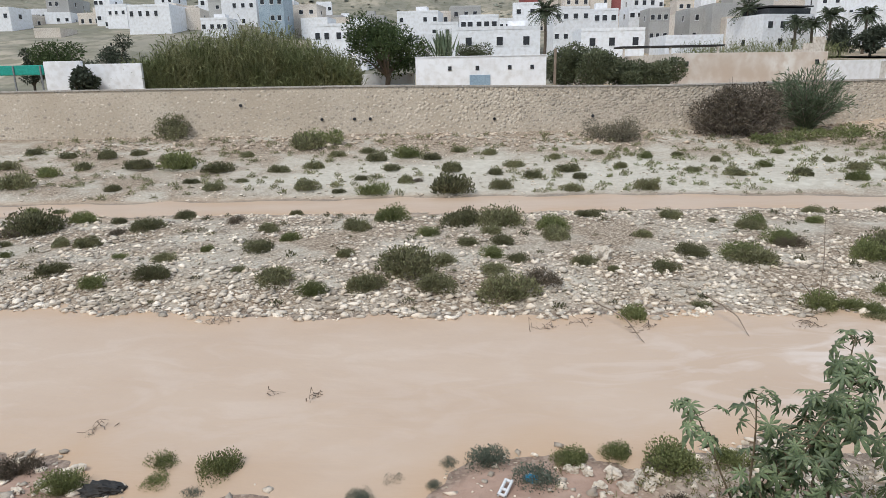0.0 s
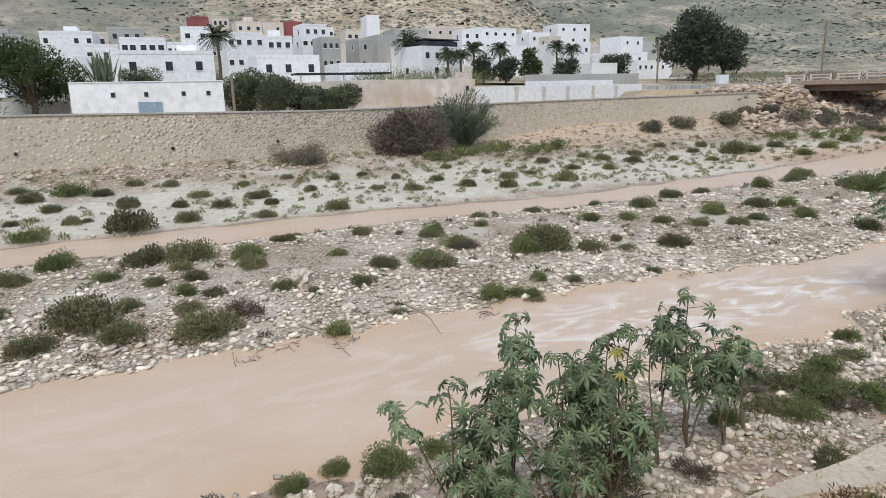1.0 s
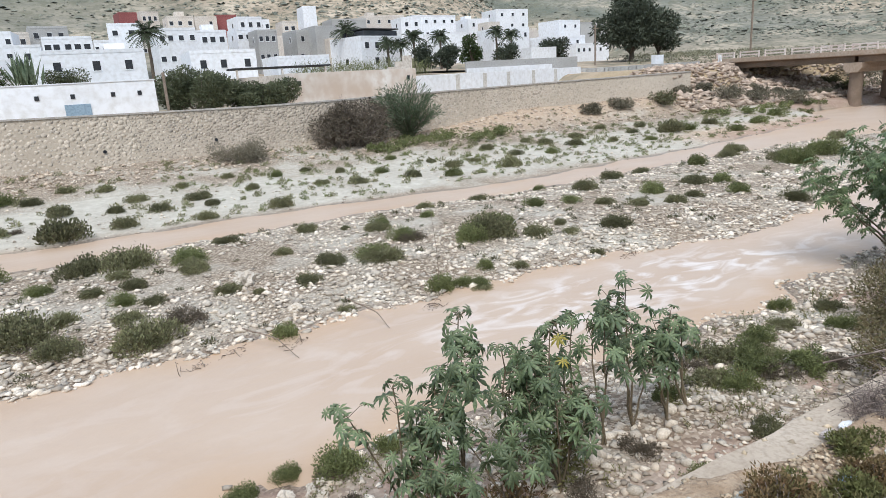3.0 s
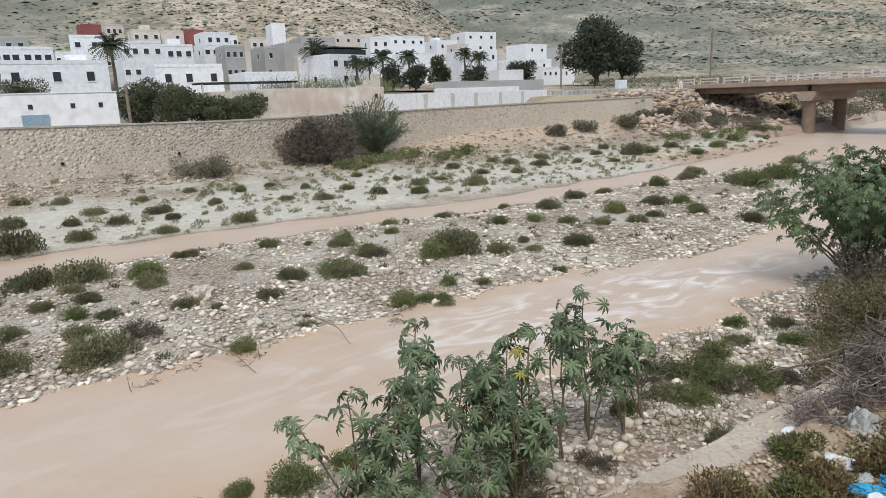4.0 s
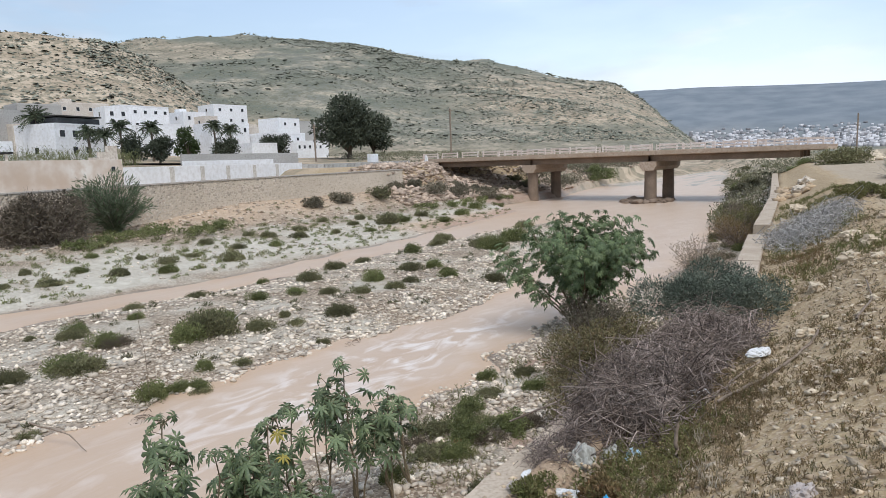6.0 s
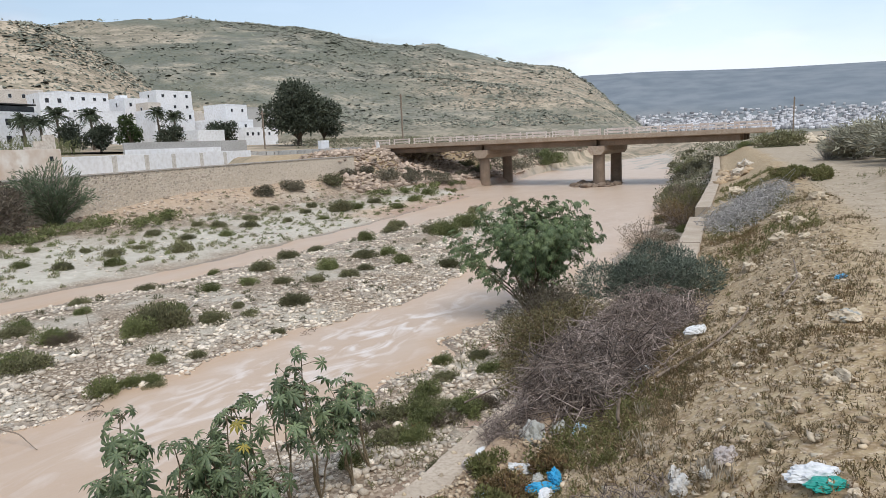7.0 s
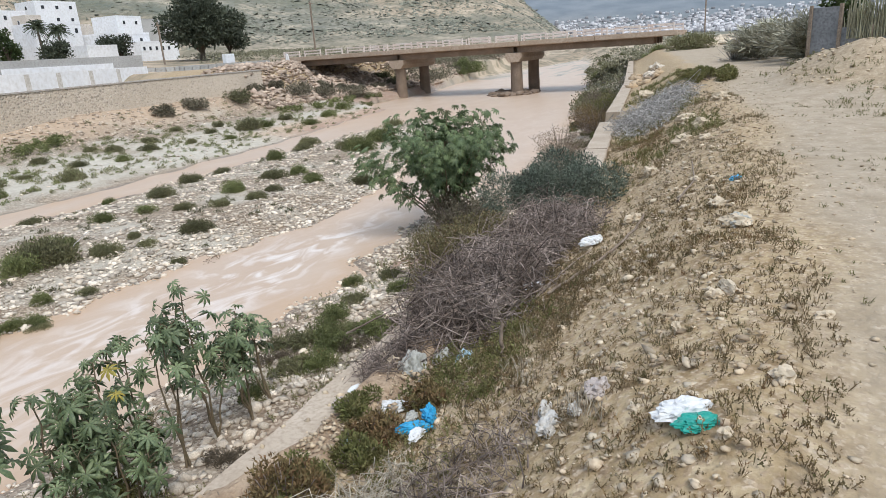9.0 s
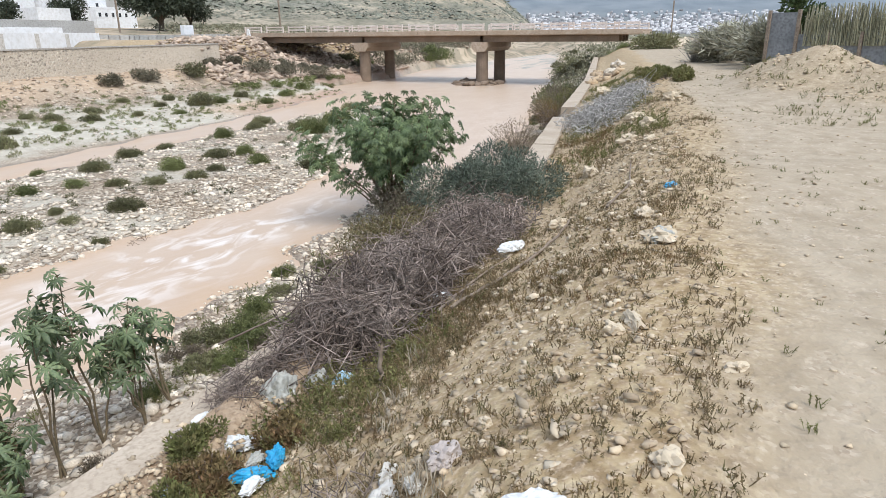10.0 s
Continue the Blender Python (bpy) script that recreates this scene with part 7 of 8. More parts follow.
def build_bank():
    brush_pile(6.85, 1.76, 3.0, 1.45, 0.52, 0.30, 4600, M_TWIG, "tangled heap of dry brown brushwood over the wall", 1, 0.02, 0.2, 0.7, 0.0042)
    brush_pile(5.2, 1.95, 3.05, 0.42, 0.2, 0.04, 800, M_TWIG, "thin dry twigs spilling over the coping", 2, 0.02, 0.1, 0.35, 0.0025)
    brush_pile(8.9, 1.7, 3.0, 1.3, 0.6, 0.26, 2000, M_TWIG, "dry grey twigs beside the shrub", 3, 0.1, 0.2, 0.7, 0.004)
    brush_pile(20.2, 1.95, 3.2, 3.3, 1.1, 0.16, 1700, M_GREYTWIG, "heap of cut grey branches along the wall", 4, 0.14, 0.25, 0.8, 0.006)
    weeds(420, 2.0, 5.6, -1.3, -0.3, M_WEED, "dense green weeds beside the litter", 26, 0.05, 0.14, clump=0.15)
    weeds(1300, 1.6, 7.5, -1.5, -0.3, M_WEEDD, "dry brown stalks among the green weeds", 28, 0.05, 0.15, broad=0.2, clump=0.1)
    brush_pile(3.5, 0.62, 3.2, 0.7, 0.4, 0.1, 330, M_TWIG, "dry brown stalks matted on the bank", 65, 0.0, 0.12, 0.4, 0.0026)
    brush_pile(3.25, 1.05, 3.2, 0.6, 0.3, 0.14, 360, M_STRAW, "mat of dry stalks on the bank", 5, 0.0, 0.15, 0.45, 0.0025)
    shrub(11.0, 2.15, 1.5, 0.9, M_SHRUB, "grey-green feathery shrub spreading over the wall", 6, 0.065, 20000, 0.5, aspect=0.2, base=3.0)
    shrub(11.6, 4.2, 1.3, 1.3, M_WEEDO, "scrubby olive bush below the wall", 7, 0.07, 6000, base=0.4)
    shrub(14.6, 5.4, 1.6, 1.3, M_WEEDO, "brownish olive scrub under the castor tree", 8, 0.075, 9000, base=0.3, twigs=160)
    shrub(16.4, 6.4, 1.6, 1.3, M_WEEDO, "olive scrub under the castor tree", 9, 0.075, 9000, base=0.2, twigs=160)
    shrub(12.6, 5.2, 1.2, 0.8, M_WEEDO, "olive scrub below the wall", 119, 0.06, 5000, base=0.3)
    for i, (x, y, r, h) in enumerate(((10.3, 7.3, 0.55, 0.4), (10.4, 6.3, 0.7, 0.42), (10.9, 5.7, 0.6, 0.4), (9.2, 6.6, 0.45, 0.3), (11.5, 7.2, 0.4, 0.4))):
        shrub(x, y, r, h, M_BUSHG if i % 3 else M_BUSH, "sprawling green shrub among the bank stones", 360 + i, 0.05, 3500, 0.6, name="green_patch", twigs=30)
    shrub(31, 7.6, 1.6, 1.9, M_PINKLEAF, "sparse pinkish-brown bush at the water's edge", 10, 0.07, 2600, base=0.2, twigs=150, twig_mat=M_WOOD)
    shrub(27.0, 6.6, 1.4, 1.7, M_PINKLEAF, "sparse pinkish-brown bush below the wall", 11, 0.06, 2200, base=0.2, twigs=120, twig_mat=M_WOOD)
    shrub(38, 7.4, 1.7, 1.9, M_WEEDG, "sparse olive scrub below the wall", 12, 0.08, 4500, base=0.5, twigs=260)
    shrub(43.5, 8.4, 1.9, 2.0, M_WEED, "sparse olive scrub below the wall", 112, 0.09, 5000, base=0.5, twigs=200)
    shrub(48, 9.3, 1.8, 1.6, M_DRYB, "brownish scrub below the wall", 113, 0.09, 3500, base=0.6, twigs=200)
    shrub(52, 10.8, 2.0, 1.5, M_BUSH, "olive scrub below the wall", 13, 0.2, 3000, base=0.4)
    g = np.random.default_rng(90)
    x = g.uniform(48, 112, 240)
    y = kerb_y(x) + 0.5 + g.random(240) * np.clip(near_shore(x) - kerb_y(x), 1.5, 30)
    cen = np.stack([x, y, land(x, y) + 0.25], 1)[in_water(x, y) < -0.3]
    v, f = leaf_cloud(cen, g.uniform(0.3, 0.95, len(cen)), 11000, 0.2, g, 0.9)
    tagged(new("bank_scrub", raw_mesh("bank_scrub", v, f, M_VALLEY)), "olive scrub covering the bank beside the bridge", "scrub", kind="stuff")
    x = g.uniform(84, 165, 420)
    y = back_far(x) + 1.0 + 14 * g.random(420) ** 1.4
    cen = np.stack([x, y, land(x, y) + 0.25], 1)
    v, f = leaf_cloud(cen, g.uniform(0.3, 1.3, len(cen)), 20000, 0.28, g, 0.7)
    tagged(new("far_bank_scrub", raw_mesh("far_bank_scrub", v, f, M_WEEDDULL)), "dull scrub on the far bank beyond the bridge", "scrub", kind="stuff")
    shrub(18.2, 7.2, 1.6, 1.5, M_WEEDDULL, "dry brownish scrub round the castor tree's stems", 122, 0.08, 5500, base=0.2, twigs=220)
    weeds(1300, 1.5, 16, -2.5, -0.3, M_WEEDO, "low olive weeds spread over the bank", 33, 0.02, 0.07, clump=0.3)
    weeds(1700, 1.5, 9, -2.0, -0.3, M_WEEDG, "low rusty weeds spread over the bank", 34, 0.02, 0.08, clump=0.25)
    weeds(11000, 1.0, 20, -3.1, -0.3, M_WEEDD, "dry reddish-brown weeds on the bank", 21, 0.02, 0.08, clump=0.15)
    weeds(1500, 2.2, 6.5, -2.9, -0.9, M_WEEDG, "low rusty weeds matted over the stony soil", 29, 0.02, 0.075, clump=0.15)
    weeds(2000, 2.2, 6.5, -3.0, -0.7, M_WEEDD, "dry brown weeds matted over the stony soil", 30, 0.02, 0.08, clump=0.0)
    weeds(2600, 2.0, 12, -2.7, -0.6, M_WEEDG, "dark rusty weeds scattered on the bank", 27, 0.02, 0.08, clump=0.28)
    weeds(330, 4.6, 6.6, -1.2, -0.45, M_WEED, "fresh green weeds round the litter", 31, 0.07, 0.18, clump=0.1)
    weeds(600, 11.5, 17, -1.5, -0.3, M_WEEDG, "rust-coloured weeds along the coping", 35, 0.05, 0.14, clump=0.2)
    weeds(500, 13.5, 24, -7.2, -4.4, M_WEED, "sparse weeds on the spoil heap", 32, 0.04, 0.16)
    weeds(1000, 1.0, 20, -1.3, -0.25, M_WEED, "low green weeds along the coping", 22, 0.03, 0.12, clump=0.15)
    weeds(900, 3, 30, -4.6, -2.0, M_WEED, "sparse green weeds at the edge of the track", 23, 0.02, 0.07)
    weeds(2200, 13, 32, -2.4, -0.4, M_WEED, "green weeds behind the wall", 24, 0.05, 0.2)
    for i, (x, y, r, h) in enumerate(((3.3, 5.2, 0.45, 0.7), (3.5, 5.6, 0.5, 0.8), (4.3, 5.5, 0.5, 0.7), (5.2, 5.9, 0.5, 0.8), (3.0, 4.6, 0.4, 0.45), (4.0, 4.7, 0.4, 0.4), (2.7, 4.9, 0.4, 0.5))):
        shrub(x, y, r, h, M_WEEDG if i % 3 else M_WEED, "leafy undergrowth at the foot of the castor plants", 350 + i, 0.06, 1500, 0.6, name="undergrowth", aspect=0.4, twigs=50)
    weeds(2400, 1, 24, 0.5, 6.5, M_WEED, "green and brown plants among the bank stones", 25, 0.06, 0.25, lambda x, y: in_water(x, y) < -0.3)
    for i, (x, y, a, b, c) in enumerate(((3.92, -0.78, 0.07, 0.055, 0.05), (5.2, -0.53, 0.15, 0.05, 0.05), (5.05, -0.45, 0.06, 0.05, 0.05), (6.69, -0.54, 0.15, 0.12, 0.08), (4.55, -0.29, 0.035, 0.03, 0.06), (7.45, -0.35, 0.12, 0.10, 0.06), (8.3, 0.55, 0.12, 0.1, 0.08), (9.4, 0.0, 0.09, 0.07, 0.05),
                                         (5.24, 2.05, 0.05, 0.04, 0.05), (5.14, 1.92, 0.08, 0.05, 0.07), (4.99, 1.89, 0.06, 0.03, 0.03), (5.35, 1.38, 0.08, 0.05, 0.05), (5.22, 1.24, 0.07, 0.05, 0.04), (5.5, 1.15, 0.05, 0.04, 0.04), (8.68, 6.0, 0.19, 0.14, 0.12), (3.52, -0.50, 0.045, 0.03, 0.025), (3.42, -0.58, 0.035, 0.03, 0.025), (4.75, -1.0, 0.06, 0.035, 0.03), (3.06, 1.91, 0.10, 0.055, 0.035), (4.25, -0.05, 0.04, 0.03, 0.03), (3.75, -0.2, 0.04, 0.03, 0.02),
                                         (11.4, 0.8, 0.16, 0.13, 0.12), (13.2, 0.5, 0.2, 0.16, 0.13), (14.2, 0.3, 0.2, 0.16, 0.14), (15.7, 0.7, 0.22, 0.2, 0.15), (16.8, 0.1, 0.25, 0.2, 0.15), (12.4, 0.1, 0.12, 0.1, 0.08), (26.5, 3.0, 0.3, 0.25, 0.2), (28.0, 3.3, 0.35, 0.3, 0.2), (37.8, 4.5, 0.45, 0.4, 0.3), (42.4, 4.8, 0.5, 0.4, 0.35),
                                         (2.11, 7.88, 0.17, 0.12, 0.11), (2.24, 7.56, 0.16, 0.12, 0.1), (1.86, 7.61, 0.13, 0.08, 0.06), (2.48, 7.8, 0.16, 0.12, 0.1), (1.54, 7.98, 0.13, 0.08, 0.08), (1.76, 7.91, 0.1, 0.07, 0.07), (2.55, 7.61, 0.13, 0.1, 0.08), (2.66, 8.0, 0.1, 0.08, 0.07), (0.8, 7.0, 0.07, 0.05, 0.05), (2.74, 1.76, 0.11, 0.07, 0.07), (-5.94, 7.62, 0.1, 0.07, 0.06), (-6.1, 7.39, 0.11, 0.08, 0.06), (-5.67, 7.97, 0.2, 0.1, 0.09), (-5.7, 7.49, 0.12, 0.08, 0.06), (-4.79, 7.6, 0.12, 0.09, 0.08), (-5.14, 7.5, 0.1, 0.08, 0.06), (-4.96, 7.88, 0.09, 0.06, 0.06), (3.95, 17.85, 0.42, 0.34, 0.3), (10.5, 18.4, 0.2, 0.16, 0.16), (4.6, 15.3, 0.22, 0.17, 0.15))):
        rock(x, y, a, b, c, 100 + i)
    stick(on_bank((6.5, 1.02), (6.75, 0.74), (7.3, 0.58), (7.7, 0.44), (8.1, 0.40), lift=0.05), 0.017, 0.010, "long crooked dead branch lying on the bank")
    stick(on_bank((6.5, 1.15), (7.0, 0.98), (7.6, 0.86), lift=0.05), 0.013, 0.008, "thin dead branch beside the brushwood")
    stick(on_bank((8.3, 0.1), (9.3, 0.0), (10.6, 0.15), lift=0.03), 0.013, 0.008, "weathered grey stick on the bank soil")
    stick([(5.7, 2.75, 3.0), (6.1, 2.4, 3.15), (6.6, 2.1, 3.3)], 0.009, 0.006, "dark branch leaning out of the brushwood", material=M_TWIG)
    stick([(5.3, 1.02, 3.2), (5.32, 1.04, 3.36), (5.35, 1.03, 3.5)], 0.018, 0.012, "short pale stake standing among the weeds")
    for i, (x, y, h) in enumerate(((3.86, 0.06, 0.17), (3.78, 0.0, 0.14), (4.9, 0.75, 0.16), (4.55, 0.55, 0.13), (5.6, 0.9, 0.2), (3.3, 1.3, 0.15))):
        dry_tuft(x, y, h, 46, 400 + i)
    plank = part("plank", box_bm(-0.22, 0.22, -0.03, 0.03, 0.0, 0.022, 0.006), M_PLANK, None)
    plank.matrix_basis = Matrix.Translation((2.94, 1.96, 3.125)) @ Matrix.Rotation(0.25, 4, "Z") @ Matrix.Rotation(0.05, 4, "Y")
    tagged(plank, "short weathered grey plank on the dirt-covered coping", "plank")
    brush_pile(3.3, 1.98, 3.45, 0.25, 0.12, 0.02, 9, M_WOOD, "few dead sticks lying on the coping", 61, 0.2, 0.12, 0.34, 0.004)
    for i, (x, y, r, h) in enumerate(((3.4, 1.62, 0.28, 0.36), (3.2, 1.45, 0.26, 0.32), (2.9, 1.4, 0.26, 0.28), (3.6, 1.7, 0.22, 0.28), (2.5, 1.2, 0.28, 0.28), (4.45, 1.78, 0.2, 0.22), (4.2, 1.52, 0.22, 0.2), (3.95, 1.5, 0.2, 0.18), (4.7, 1.4, 0.18, 0.16))):
        shrub(x, y, r, h, M_WEED if i % 2 else M_WEEDG, "dense olive and rust-brown weed clump beside the coping", 330 + i, 0.03, 3200, 0.8, name="weed_clump", aspect=0.4, twigs=70, base=3.1)
    for i, (x, y, n, r) in enumerate(((-2.66, 10.28, 12, 0.26), (-3.35, 10.37, 4, 0.15), (-6.0, 9.15, 10, 0.16), (-5.7, 13.9, 18, 0.4), (1.8, 13.45, 14, 0.35), (2.7, 13.74, 14, 0.35), (4.0, 13.4, 16, 0.4), (7.6, 13.5, 20, 0.5), (14.5, 13.6, 14, 0.5), (22, 9.8, 16, 0.5))):
        brush_pile(x, y, 0.38, r, r * 0.4, 0.06, n, M_WOOD, "flotsam of dark twigs caught in the current", 300 + i, 0.3, 0.1, 0.4, 0.007)
    stick([(8.35, 14.5, 0.1), (8.33, 14.45, 1.1), (8.2, 14.4, 2.2)], 0.012, 0.005, "tall dry flower stalk on the gravel bar")
    stick([(8.4, 14.6, 0.1), (7.9, 14.5, 0.7), (7.2, 14.4, 0.45)], 0.012, 0.006, "arching dry stem on the gravel bar")
    stick([(12.4, 17.4, 0.2), (12.9, 17.3, 0.75), (13.6, 17.5, 0.95), (14.1, 17.9, 0.7)], 0.014, 0.006, "bare arching branch among the gravel bar bushes", material=M_GREYTWIG)
    stick([(3.0, 14.1, 0.4), (3.5, 13.2, 0.35), (3.8, 12.6, 0.0)], 0.02, 0.008, "bent twig reaching into the water")
    stick([(5.6, 14.2, 0.5), (6.0, 13.4, 0.3), (6.1, 12.9, 0.0)], 0.02, 0.008, "bent twig reaching into the water")
    crumpled("plastic_bag", 3.60, -0.42, 0.10, 0.05, 0.045, M_BAGW, "crumpled white plastic bag on the bank", 1, turn=-1.0)
    crumpled("plastic_bag", 3.52, -0.48, 0.085, 0.05, 0.025, M_BAGG, "torn green plastic bag under the white one", 2, turn=-1.0)
    crumpled("plastic_bag", 4.46, 1.24, 0.07, 0.04, 0.045, M_BAGB, "bright blue crumpled plastic bag", 3, turn=0.6, lift=0.05)
    crumpled("plastic_bag", 4.30, 1.29, 0.095, 0.045, 0.035, M_BAGB, "bright blue torn plastic bag", 4, turn=-1.0, lift=0.05)
    crumpled("plastic_bag", 4.22, 1.22, 0.06, 0.035, 0.03, M_BAGW, "white plastic scrap beside the blue bag", 5, lift=0.05)
    crumpled("plastic_bag", 4.45, 1.38, 0.055, 0.03, 0.03, M_BAGT, "grey plastic scrap beside the blue bag", 21, lift=0.04)
    crumpled("plastic_bag", 4.60, 1.60, 0.085, 0.05, 0.045, M_BAGW, "white crumpled plastic bag by the coping", 6, turn=-0.9, lift=0.03)
    crumpled("plastic_sheet", 4.62, 1.86, 0.085, 0.05, 0.02, M_BAGTEAL, "flattened teal plastic on the coping", 7, lift=0.02, turn=-0.9)
    crumpled("plastic_scrap", 4.68, 1.99, 0.06, 0.02, 0.015, M_BAGW, "white plastic scraps on the coping", 8, lift=0.02)
    crumpled("plastic_scrap", 4.48, 1.99, 0.06, 0.03, 0.018, M_PINKC, "pale plastic scraps on the coping", 9, lift=0.02)
    crumpled("grey_sack", 5.16, 1.74, 0.13, 0.09, 0.13, M_BAGT, "stuffed pale grey sack beside the brushwood", 10)
    crumpled("plastic_bag", 5.42, 1.60, 0.09, 0.06, 0.07, M_BAGT, "dusty grey bag beside the sack", 22)
    crumpled("plastic_bag", 5.46, 1.42, 0.08, 0.05, 0.06, M_BAGC, "pale bluish plastic bag beside the brushwood", 11)
    crumpled("plastic_bag", 7.93, 0.94, 0.12, 0.06, 0.06, M_BAGW, "white plastic bag lodged in twigs", 12, turn=-0.6, lift=0.05)
    crumpled("plastic_bag", 6.86, 1.28, 0.085, 0.04, 0.04, M_BAGW, "white plastic scrap under the branch", 13, turn=-0.9, lift=0.03)
    crumpled("rag", 3.97, 0.02, 0.07, 0.045, 0.04, M_PINKC, "pale dirty rag among dry stalks", 14)
    crumpled("rag", 3.82, 0.22, 0.07, 0.045, 0.045, M_BAGP, "grey-white dirty rag among dry stalks", 15)
    crumpled("rag", 4.02, 0.30, 0.045, 0.03, 0.04, M_BAGP, "grey-white dirty rag among dry stalks", 23)
    crumpled("rag", 3.84, 0.10, 0.03, 0.025, 0.035, M_BAGP, "small grey-white scrap among dry stalks", 24)
    crumpled("rag", 3.44, 1.90, 0.07, 0.03, 0.03, M_BAGT, "grey rag on the soiled coping", 25)
    crumpled("plastic_bag", 4.05, 1.62, 0.075, 0.045, 0.045, M_BAGC, "faded blue plastic bag in the weeds", 16, lift=0.05)
    crumpled("plastic_scrap", 8.75, -0.46, 0.08, 0.05, 0.03, M_BAGB, "blue plastic scrap on the bank", 17)
    crumpled("grey_sack", 6.72, -0.53, 0.11, 0.08, 0.06, M_BAGT, "dusty grey-green bundle on the bank", 18)
    crumpled("plastic_bag", 0.95, 7.75, 0.08, 0.06, 0.07, M_BAGB, "faded blue plastic caught in a bush", 19)
    crumpled("plastic_bag", -5.0, 7.55, 0.24, 0.12, 0.1, M_DARKROOF, "crumpled black plastic bag among shore stones", 26)
    crumpled("rag", 10.1, 6.5, 0.12, 0.08, 0.06, M_ORANGE, "faded orange rag among the bank stones", 20)
    chair = tagged(new("broken_frame"), "broken white plastic frame lying in the mud", "litter")
    for a, b in (((-0.17, 0), (0.17, 0)), ((-0.17, 0.09), (0.17, 0.09)), ((-0.16, 0), (-0.16, 0.09)), ((-0.04, 0), (-0.04, 0.09)), ((0.16, 0), (0.16, 0.09))):
        P = np.array([(a[0], a[1], 0.04), (b[0], b[1], 0.06)])
        child("bar", raw_mesh("bar", *tubes([P], [(0.022, 0.022)], 6), M_BAGW), chair)
    chair.matrix_basis = Matrix.Translation((0.62, 7.45, ground_z(0.62, 7.45))) @ Matrix.Rotation(1.2, 4, "Z")


build_bank()


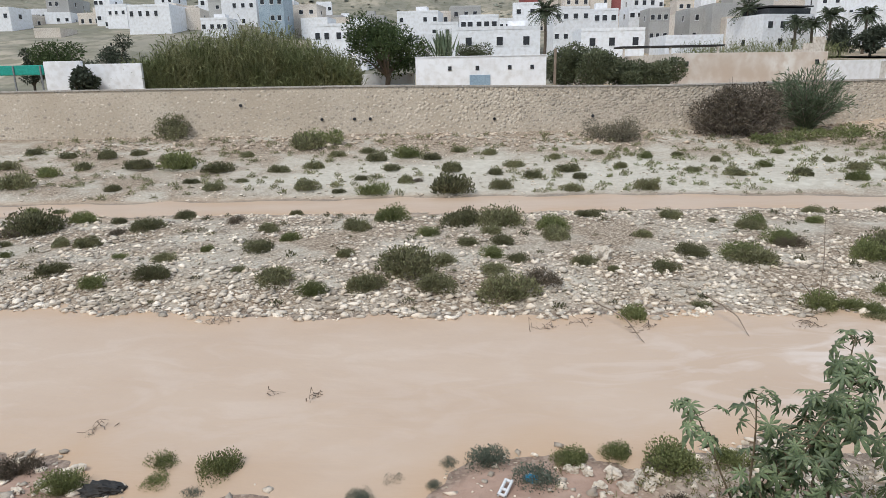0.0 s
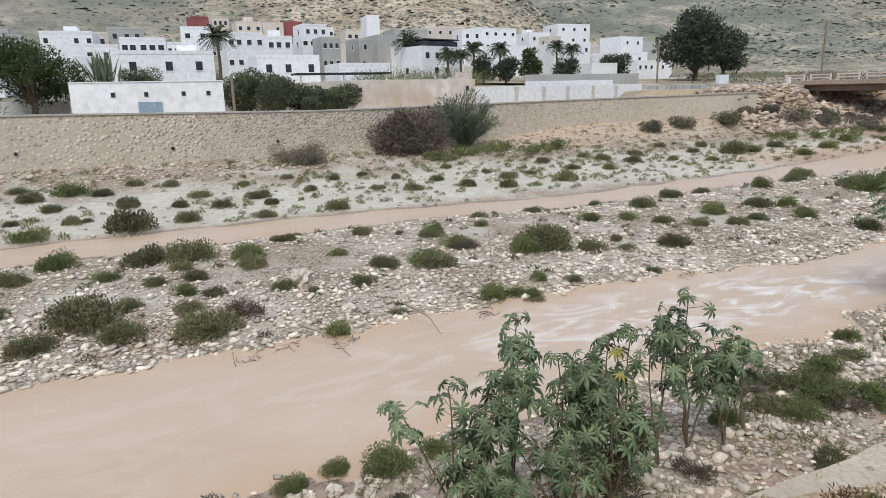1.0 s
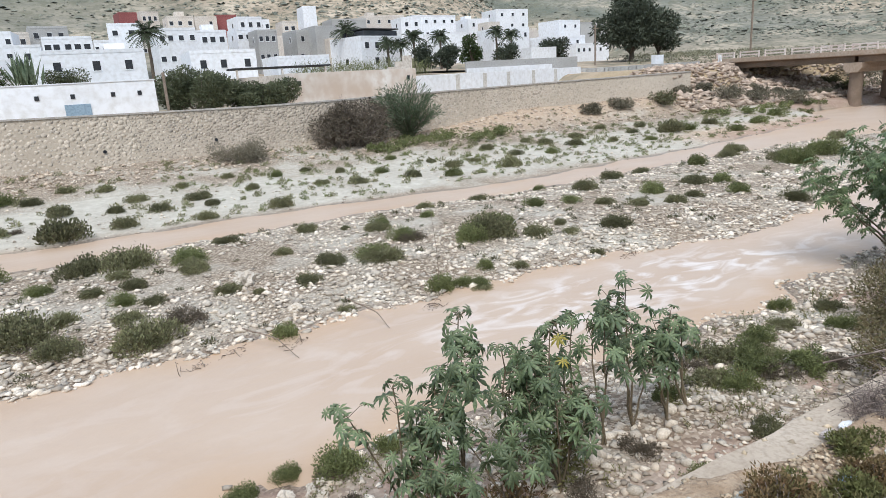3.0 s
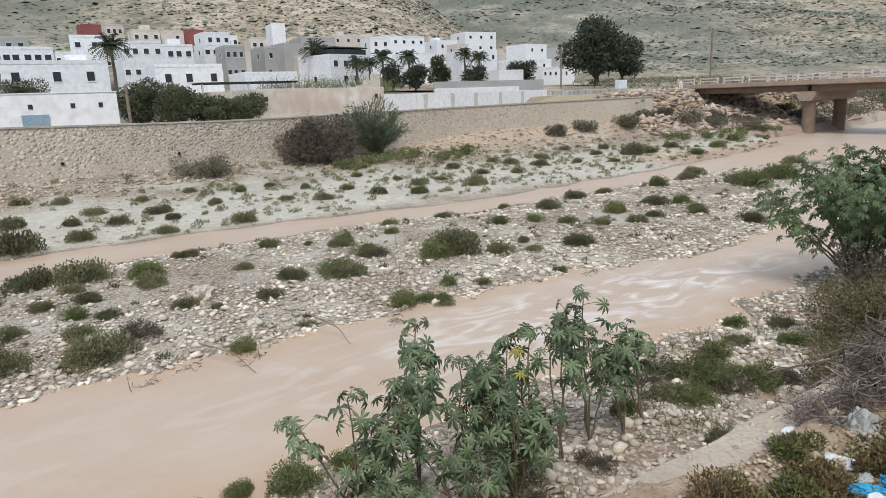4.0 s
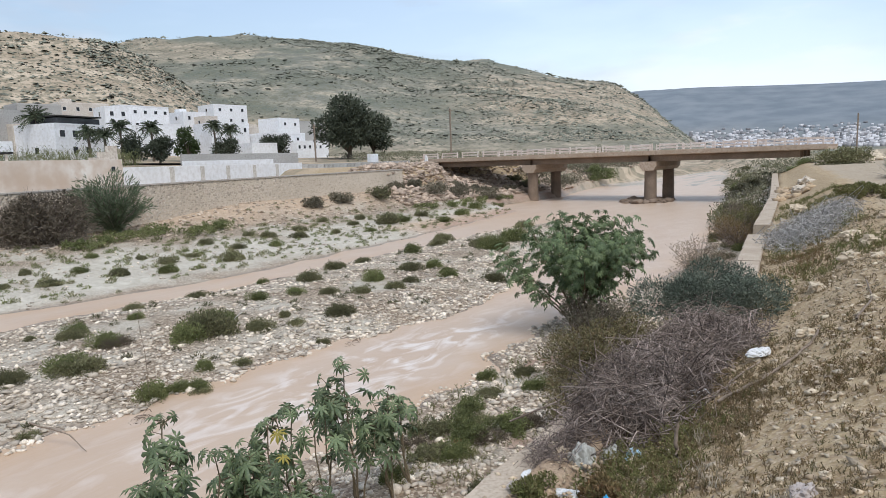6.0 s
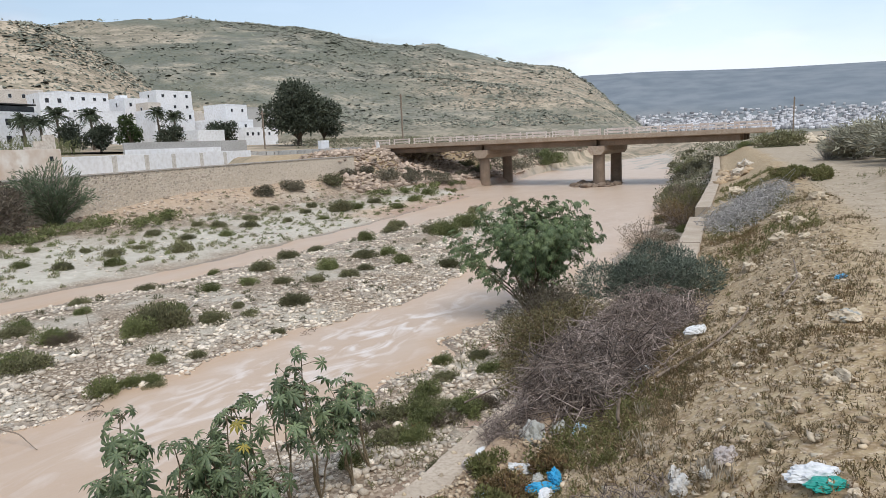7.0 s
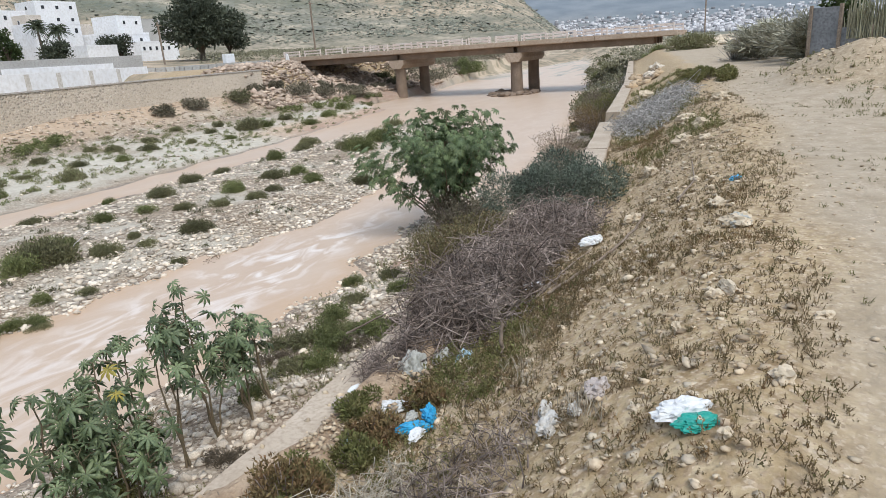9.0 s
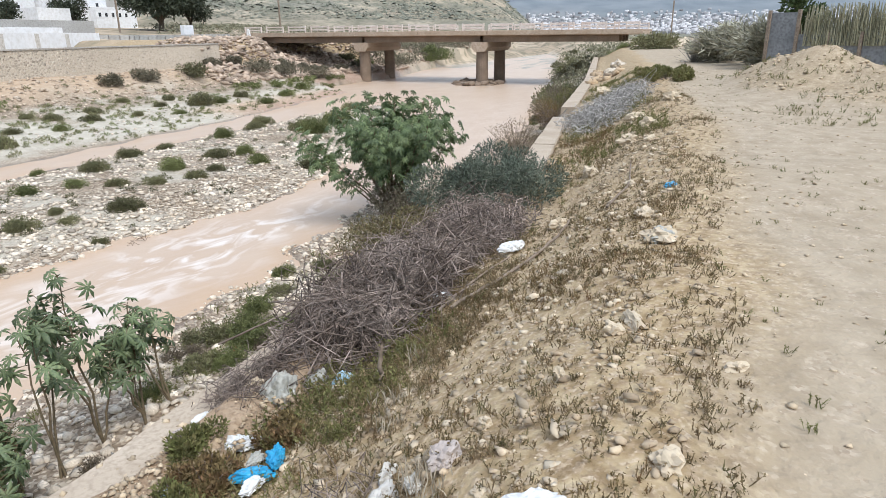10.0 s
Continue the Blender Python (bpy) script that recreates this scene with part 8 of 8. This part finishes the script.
# ---- fence and cane screen beside the track ----
def build_fence():
    f = tagged(new("sheet_fence"), "fence of dark grey sheeting topped with a cane screen", "fence")
    g = random.Random(3)
    a, b = Vector((27.0, -2.1, 0)), Vector((22.5, -9.5, 0))
    n = 9
    ang = math.atan2(b.y - a.y, b.x - a.x)
    L = (b - a).length / n
    for i in range(n):
        p = a.lerp(b, i / n)
        z = ground_z(p.x, p.y)
        ob = part("panel", box_bm(0.01, L - 0.01, -0.02, 0.02, -0.2, (1.95 if i == 0 else 1.25) + g.uniform(-0.06, 0.06), 0.005), M_FENCE, f)
        ob.matrix_basis = Matrix.Translation((p.x, p.y, z)) @ Matrix.Rotation(ang, 4, "Z")
        ob = part("post", box_bm(-0.05, 0.05, -0.09, 0.0, -0.3, 2.0 if i < 2 else 1.3, 0.01), M_WOOD, f)
        ob.matrix_basis = Matrix.Translation((p.x, p.y, z)) @ Matrix.Rotation(ang, 4, "Z")
    for i, (x, y, r, h) in enumerate(((36.5, -0.6, 1.3, 2.2), (39, -1.2, 1.5, 2.6), (33.5, -2.0, 1.5, 2.6), (30.6, -2.6, 1.4, 2.4))):
        tamarisk(x, y, r, h * 0.68, "dusty grey-green thicket beside the track", 90 + i, ground_z(x, y), M_DUSTY)
    shrub(37.2, 0.5, 1.2, 1.8, M_DRYB, "bare grey branches standing beside the track", 14, 0.06, 200, twigs=260, twig_mat=M_GREYTWIG)
    shrub(66, 5.0, 2.4, 2.0, M_BUSH, "olive bush beside the bridge end", 15, 0.2, 4000)
    shrub(23.7, 0.7, 1.3, 0.45, M_WEED, "low olive scrub beside the track", 16, 0.07, 6000)
    shrub(25.6, 1.1, 1.0, 0.4, M_WEED, "low brown scrub beside the track", 17, 0.07, 4000)
    gg = np.random.default_rng(6)
    m = 1700
    t = 0.14 + 0.86 * gg.random(m)
    base = np.array(a)[None] * (1 - t[:, None]) + np.array(b)[None] * t[:, None]
    base[:, 2] = land(base[:, 0], base[:, 1]) + 0.9
    base[:, :2] += gg.normal(0, 0.05, (m, 2))
    ends = base + np.stack([gg.normal(0, 0.06, m), gg.normal(0, 0.06, m), gg.uniform(0.6, 1.25, m)], 1)
    v, q = tubes([np.array([base[i], ends[i]]) for i in range(m)], [(0.014, 0.008)] * m, 4)
    tagged(child("cane_screen", raw_mesh("cane_screen", v, q, M_CANE), f), "upright dry canes", kind="stuff")
    tree(23.5, -9.5, 4.2, 2.0, M_TREEG, "leafy tree behind the fence", 7, 0.3, 2600, 0.25)
    tree(29.0, -3.2, 3.5, 0.9, M_TREEG, "young leafy tree behind the fence", 8, 0.18, 1500, 0.3)


build_fence()


# ---- poles ----
def pole(x, y, z1, r, label, arm=0.0):
    z0 = ground_z(x, y)
    ob = tagged(new("utility_pole"), label, "pole")
    part("shaft", box_bm(x - r, x + r, y - r, y + r, z0 - 0.3, z1, r * 0.4), M_WOOD, ob)
    if arm:
        part("crossarm", box_bm(x - arm, x + arm, y - r - 0.05, y - r, z1 - 0.6, z1 - 0.45, 0.01), M_WOOD, ob)


box_ = part("roadside_cabinet", box_bm(-0.9, 0.9, -0.35, 0.35, 0.0, 1.3, 0.05), M_WHITE, None)
box_.matrix_basis = Matrix.Translation((76.0, 68.5, 5.7))
tagged(box_, "small white cabinet beside the road", "cabinet")
for lean, x in ((0.12, 0.0), (-0.18, 0.7)):
    post = part("marker_post", box_bm(-0.09, 0.09, -0.09, 0.09, 0, 2.0, 0.02), M_WHITE, None)
    post.matrix_basis = Matrix.Translation((73.4, 56.3 - x, 4.4)) @ Matrix.Rotation(lean, 4, "X")
    tagged(post, "white leaning marker post at the bridge end", "post")
pole(6.65, 48.4, 7.1, 0.09, "plain wooden pole behind the flood wall")
pole(130, 92, 18.0, 0.16, "tall wooden utility pole beside the road", 0.8)
pole(84, 90, 13.0, 0.12, "slender street lamp pole", 0.6)
pole(230, 15.3, 15.2, 0.2, "tall dark lamp mast beyond the bridge", 0.7)
